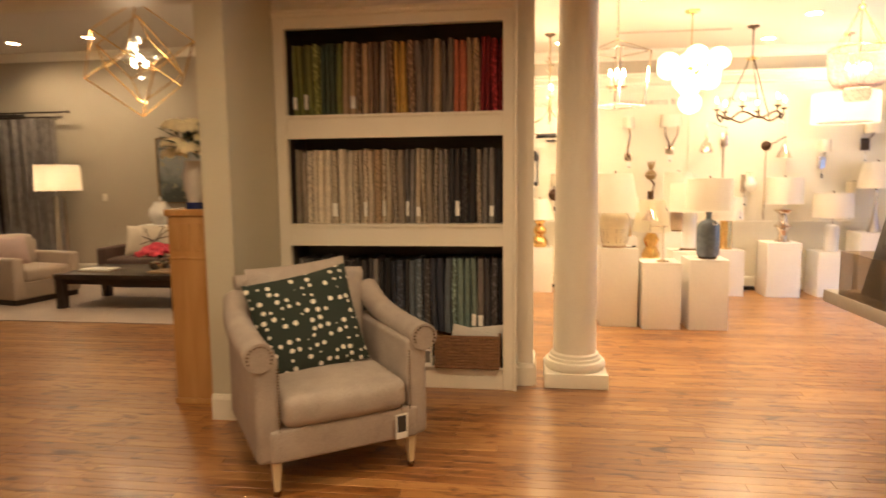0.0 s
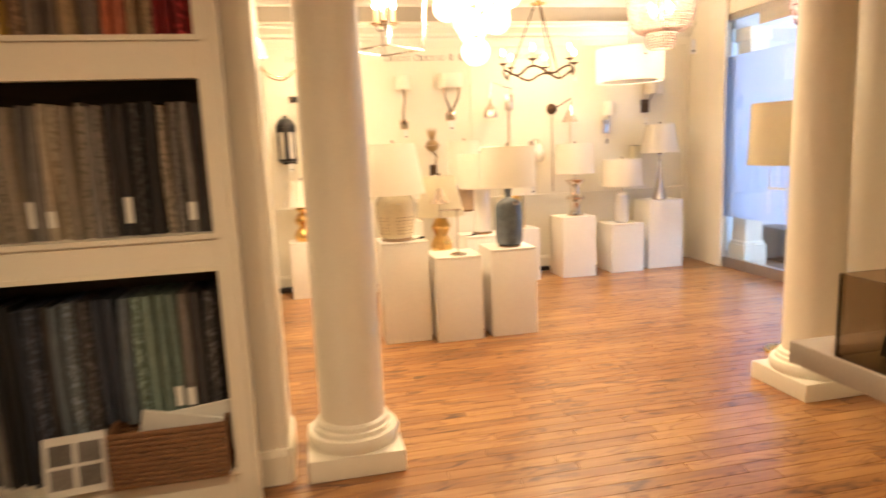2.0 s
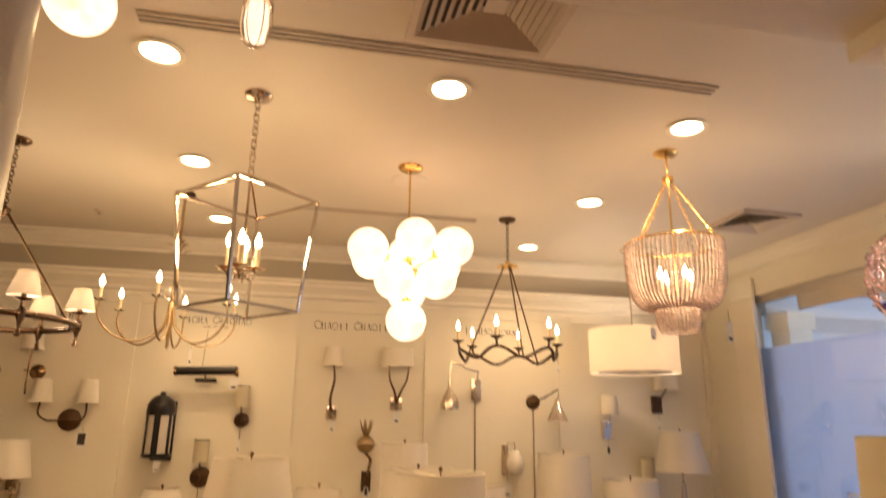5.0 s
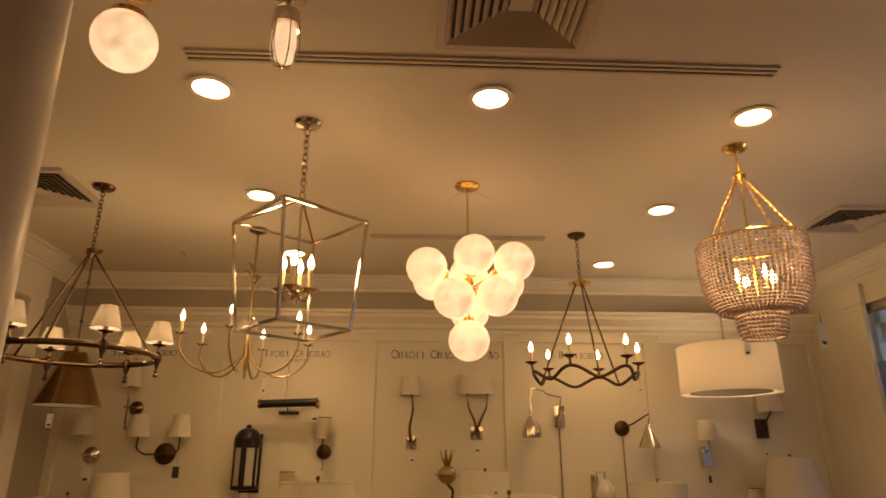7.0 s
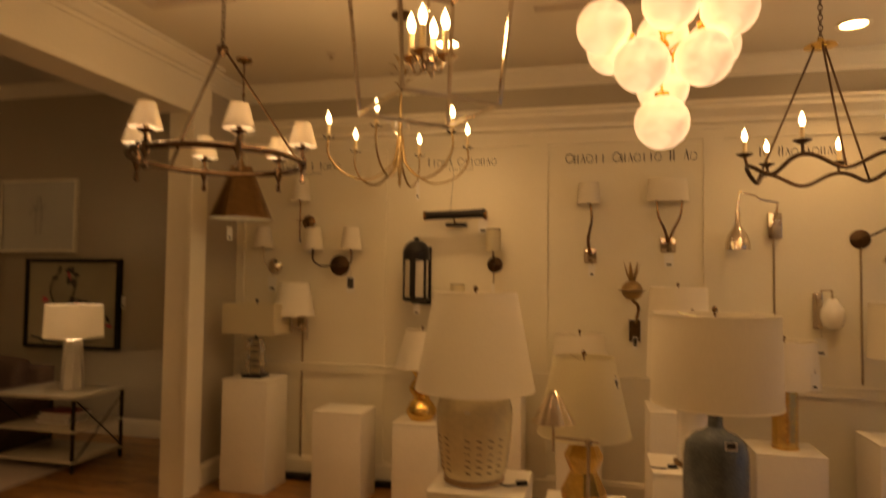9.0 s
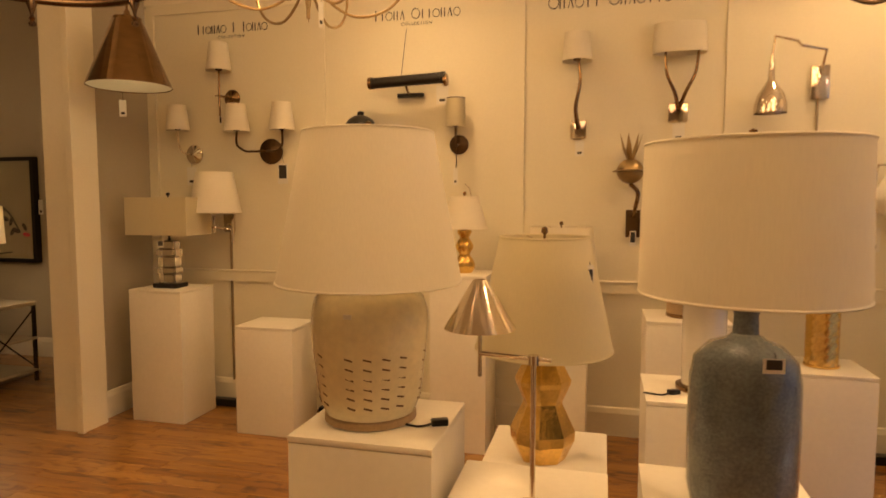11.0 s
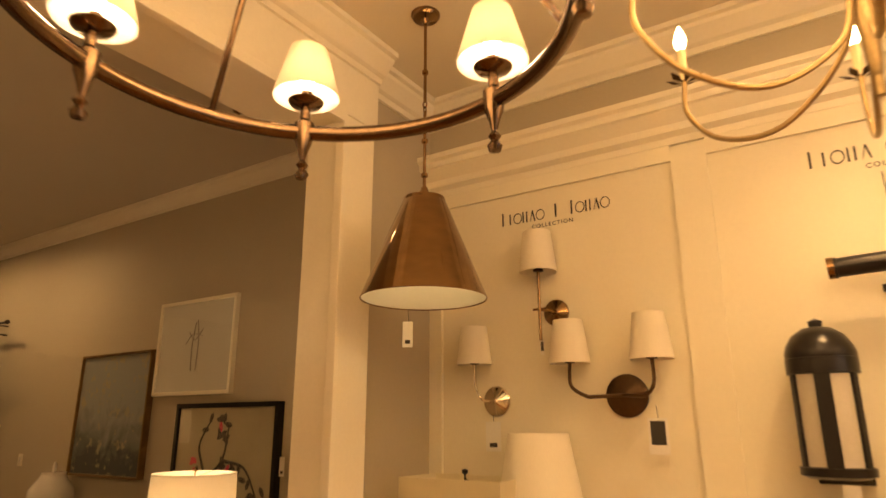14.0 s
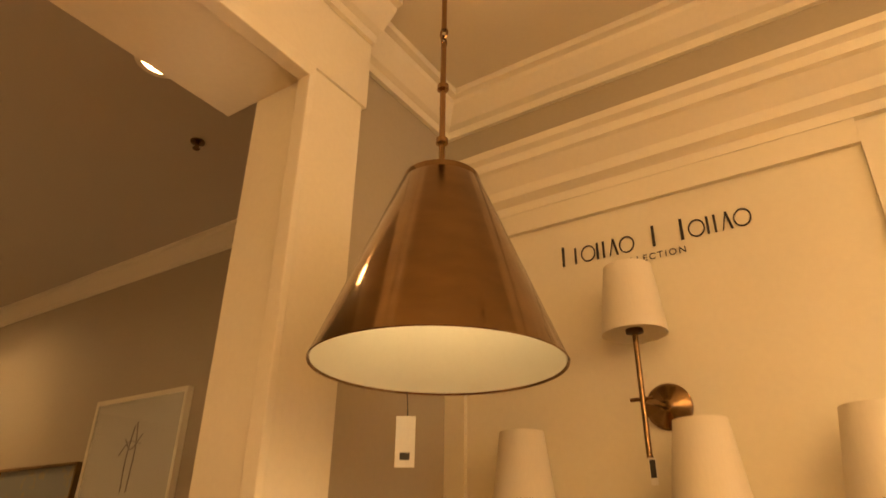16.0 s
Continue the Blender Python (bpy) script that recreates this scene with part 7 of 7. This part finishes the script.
for k, pts in enumerate((((-0.02, -0.2), (-0.03, 0.0), (0.0, 0.2)), ((0.04, -0.2), (0.05, 0.05), (0.02, 0.22)), ((-0.12, 0.02), (-0.03, 0.1), (0.1, 0.08)), ((-0.08, 0.12), (0.0, 0.05), (0.1, 0.14)))):
    part("drawn_line", add_tube(B(), curve_pts([(x, -0.026, z) for x, z in pts], 5), 0.004, 4), M_PENCIL, p, "", False)
p, w, h = picture(-4.6, -3.42, 0.86, 1.80, "branch and blossom painting on tan ground in black frame", M_BLACK, mat("tan_ground", (0.38, 0.31, 0.20), 0.7, vary=0.12, scale=4), 0.06, 0.035, True)
M_BRANCH = mat("dark_branch", (0.05, 0.04, 0.03), 0.8)
for pts in (((-0.35, -0.42), (-0.2, -0.1), (-0.28, 0.15), (-0.15, 0.36)), ((-0.2, -0.1), (0.0, 0.05), (0.05, 0.3)), ((0.0, 0.05), (0.25, 0.0), (0.4, -0.2)), ((-0.5, -0.35), (-0.1, -0.42), (0.3, -0.38))):
    part("painted_branch", add_tube(B(), curve_pts([(x, -0.038, z) for x, z in pts], 6), 0.014, 5, taper=0.006), M_BRANCH, p, "", False)
rr = random.Random(5)
for k in range(30):
    x, z = rr.choice(((-0.15, 0.33), (0.05, 0.28), (0.35, -0.15), (-0.25, 0.0), (0.12, 0.02)))
    q = part("painted_leaf", add_lathe(B(), [(0, 0), (0.035, 0.001), (0, 0.002)], 6, sx=1.3, sy=0.6), M_BRANCH if k % 5 else M_ROSE, p, "", False,
             pose(x + rr.uniform(-0.12, 0.12), -0.038, z + rr.uniform(-0.1, 0.08), 90, rr.uniform(0, 180), 0))
tag_on(p, 0.63, -0.03, 0.1, 0.05, 0.13, 0, False, 0.01)
t = thing("light_switch", (-7.16, 9.648, 1.3), "white light switch on the wall", "switch")
part("plate", box(-0.04, -0.008, -0.06, 0.04, 0, 0.06, 0.003), M_TRIM, t)
part("rocker", box(-0.015, -0.012, -0.03, 0.015, -0.0081, 0.03, 0.002), M_PORCELAIN, t)

# curtain rack
M_CURTAIN = mat("grey_patterned_curtain", (0.36, 0.33, 0.31), 0.9, vary=0.45, scale=9, fine=60, bump=0.3, stretch=(3, 3, 1))


def drape(parent, x0, x1, z0, z1, y, folds, seed, material):
    rr = random.Random(seed)
    bm = B()
    n, levels = folds * 8, 9
    rows = []
    for j in range(levels):
        f = j / (levels - 1)
        rows.append([bm.verts.new((x0 + (x1 - x0) * i / n + 0.01 * math.sin(j + i), y + (0.03 + 0.035 * (1 - f)) * math.sin(i * 2 * math.pi / 8 + 0.5 * math.sin(seed + j * 0.4)), z0 + (z1 - z0) * f)) for i in range(n + 1)])
    for a, b in zip(rows, rows[1:]):
        for i in range(n):
            bm.faces.new((a[i], a[i + 1], b[i + 1], b[i]))
    bmesh.ops.solidify(bm, geom=bm.faces[:], thickness=0.004)
    part("panel", bm, material, parent)


t = thing("curtain_rack", (-8.9, 9.3, 0), "grey patterned curtains on dark iron rods", "curtain")
for y, z in ((0.0, 2.62), (0.18, 2.72)):
    part("rod", add_tube(B(), [(-1.2, y, z), (1.3, y, z)], 0.014, 10), M_IRON, t)
    for x in (-1.2, 1.3):
        part("finial", add_ball(B(), 0.026, (x, y, z), u=12, v=8), M_IRON, t)
    for x in (-1.0, 0.95):
        part("bracket", add_tube(B(), [(x, y, z), (x, 0.345, z)], 0.008, 6), M_IRON, t)
drape(t, -1.1, 0.05, 0.02, 2.6, 0.0, 8, 2, M_CURTAIN)
drape(t, 0.1, 1.17, 0.02, 2.6, 0.02, 6, 5, M_CURTAIN)
drape(t, -0.6, 0.5, 0.03, 2.7, 0.18, 7, 9, mat("charcoal_velvet", (0.05, 0.042, 0.04), 0.8, vary=0.2))

# white vase on a small white table beside the sofa
t = thing("white_side_table", (-6.05, 9.42, 0), "small white side table beside the sofa", "side table")
part("top", box(-0.26, -0.18, 0.82, 0.26, 0.18, 0.86, 0.006), M_PED, t)
part("body", box(-0.24, -0.16, 0.0, 0.24, 0.16, 0.819, 0.006), M_PED, t)
t = thing("white_jar", (-6.02, 9.42, 0.86), "round cream ceramic jar with a short neck", "jar")
part("body", add_lathe(B(), [(0.09, 0), (0.15, 0.05), (0.19, 0.15), (0.18, 0.24), (0.12, 0.32), (0.1, 0.36), (0.105, 0.38)], 32), M_PORCELAIN, t)
part("knob", add_lathe(B(), [(0.015, 0.37), (0.02, 0.42), (0.01, 0.46), (0, 0.47)], 12), M_PORCELAIN, t)

# crystal column lamp behind the armchair
L = thing("floor_lamp", (-6.85, 8.2, 0.014), "clear crystal column lamp with white drum shade", "lamp")
part("base", box(-0.13, -0.13, 0, 0.13, 0.13, 0.04, 0.004), M_NICKEL, L)
part("column", add_lathe(B(), [(0.075, 0.04), (0.08, 0.06), (0.08, 1.32), (0.06, 1.35), (0.02, 1.36)], 12), M_CRYSTAL, L, "clear crystal column")
stem(L, 1.355, 1.42, 0.008, M_NICKEL)
shade(L, 0.305, 0.295, 1.43, 1.80, M_SHADE_LIT, 1.0)
bulb_light((-6.85, 8.2, 1.58), 7, size=0.05)

# geometric gold pendant
L = thing("geometric_pendant", (-3.97, 5.9, 0), "gold nested open cube pendant with lit crystal core", "pendant light")
canopy(L, CEIL_LIVING, M_GOLD)
part("chain", chain(B(), (0, 0, CEIL_LIVING - 0.04), (0, 0, 3.32)), M_GOLD, L)
core = part("core", add_lathe(B(), [(0, -0.23), (0.17, -0.12), (0.19, 0.06), (0.13, 0.2), (0, 0.24)], 7), M_THIN, L, "faceted clear globe", False, pose(0, 0, 2.80, 20, 10, 0))
for size, rot in ((0.33, (45, 35.3, 15)), (0.25, (45, 35.3, 75))):
    m = pose(0, 0, 2.80, *rot)
    cs = [m @ Vector((x * size, y * size, z * size)) for x in (-1, 1) for y in (-1, 1) for z in (-1, 1)]
    for i in range(8):
        for j in range(i + 1, 8):
            if abs((cs[i] - cs[j]).length - 2 * size) < 0.01:
                part("frame_bar", add_tube(B(), [cs[i], cs[j]], 0.008, 4), M_GOLD, L, "", False)
for k in range(6):
    a = 2 * math.pi * k / 6
    part("bulb", add_ball(B(), 0.022, (0.06 * math.cos(a), 0.06 * math.sin(a), 2.74 + 0.04 * (k % 3)), u=10, v=8), M_FLAME, L, "lit bulb")
bulb_light((-4.0, 5.9, 2.4), 36, size=0.1)

# fire sprinkler in the living ceiling
t = thing("fire_sprinkler", (-3.2, 8.85, CEIL_LIVING), "small brass fire sprinkler head in the ceiling", "sprinkler")
part("escutcheon", add_lathe(B(), [(0.038, -0.001), (0.036, -0.008), (0.014, -0.012), (0, -0.013)], 20), M_BRASS, t)
part("nozzle", add_lathe(B(), [(0.01, -0.013), (0.01, -0.04), (0.02, -0.043), (0.02, -0.046), (0, -0.047)], 14), M_BRASS, t)

# sockets and cables at the skirting
for x, z in ((4.78, 0.32), (0.50, 0.05)):
    t = thing("wall_socket", (x, WALL - 0.018, z), "white wall socket above the skirting", "socket")
    part("plate", box(-0.035, -0.007, -0.055, 0.035, 0, 0.055, 0.002), M_TRIM, t)
    part("outlet", box(-0.016, -0.009, -0.035, 0.016, -0.0071, 0.035, 0.001), M_DARK, t, "", False)
t = thing("power_cable", (4.66, 8.8, 0), "black power cable on the floor by the wall", "cable")
part("cord", add_tube(B(), curve_pts([(0.1, 0.08, 0.3), (0.07, 0.06, 0.15), (0.0, 0.0, 0.01), (-0.1, -0.05, 0.006)], 6), 0.005, 6), M_BLACK, t)
for x in (-1.02, -0.2, 0.42, 2.9):
    t = thing("extension_block", (x, 8.83, 0), "black power strip on the floor against the skirting", "power strip", "power strips")
    part("body", box(-0.13, -0.03, 0, 0.13, 0.03, 0.05, 0.006), M_BLACK, t)

# ---- floorboards ----
rnd = random.Random(11)
WIDE = 0.083


def board_mesh(length):
    bm = bmesh.new()
    w, h, c = WIDE / 2 - 0.0006, length / 2 - 0.0006, 0.0012
    lo = [bm.verts.new((x, y, -0.012)) for x, y in ((-h, -w), (h, -w), (h, w), (-h, w))]
    mid = [bm.verts.new((x, y, -c)) for x, y in ((-h, -w), (h, -w), (h, w), (-h, w))]
    top = [bm.verts.new((x, y, 0)) for x, y in ((-h + c, -w + c), (h - c, -w + c), (h - c, w - c), (-h + c, w - c))]
    bm.faces.new(top)
    for i in range(4):
        k = (i + 1) % 4
        bm.faces.new((lo[i], lo[k], mid[k], mid[i]))
        bm.faces.new((mid[i], mid[k], top[k], top[i]))
    return bm


LENGTHS = [0.55, 0.75, 0.95, 1.2, 1.5]
NEAR = []
for q in LENGTHS:
    bm = board_mesh(q)
    me = bpy.data.meshes.new("board")
    bm.to_mesh(me)
    bm.free()
    me.materials.append(M_FLOOR)
    NEAR.append(me)
floor = tagged(new("floor"), "warm honey brown strip wood floor with a satin finish", "floor", kind="structure")
V, F, near_count = [], [], 0
y = -4.2
while y < 9.7:
    x = -11.0 - rnd.uniform(0, 0.8)
    while x < (4.98 if y > 4.86 else 3.42):
        k = rnd.randrange(len(LENGTHS))
        q = LENGTHS[k]
        cx, cy = x + q / 2, y + WIDE / 2
        if -1.0 < cx < 3.0 and 2.2 < cy < 6.4 and near_count < 300:
            near_count += 1
            ob = new("floorboard", NEAR[k])
            ob.parent = floor
            ob.matrix_basis = Matrix.Translation((cx, cy, rnd.uniform(-0.0006, 0)))
        else:
            o, z, c = len(V), rnd.uniform(-0.0006, 0), 0.0012
            w, h = WIDE / 2 - 0.0006, q / 2 - 0.0006
            for dx, dy, dz in ((-h, -w, -c), (h, -w, -c), (h, w, -c), (-h, w, -c), (-h + c, -w + c, 0), (h - c, -w + c, 0), (h - c, w - c, 0), (-h + c, w - c, 0)):
                V.append((cx + dx, cy + dy, z + dz))
            F += [(o + 4, o + 5, o + 6, o + 7)] + [(o + i, o + (i + 1) % 4, o + 4 + (i + 1) % 4, o + 4 + i) for i in range(4)]
        x += q
    y += WIDE
me = bpy.data.meshes.new("far_floorboards")
me.from_pydata(V, [], F)
me.materials.append(M_FLOOR2)
ob = new("far_floorboards", me)
ob.parent = floor
tagged(ob, kind="stuff")
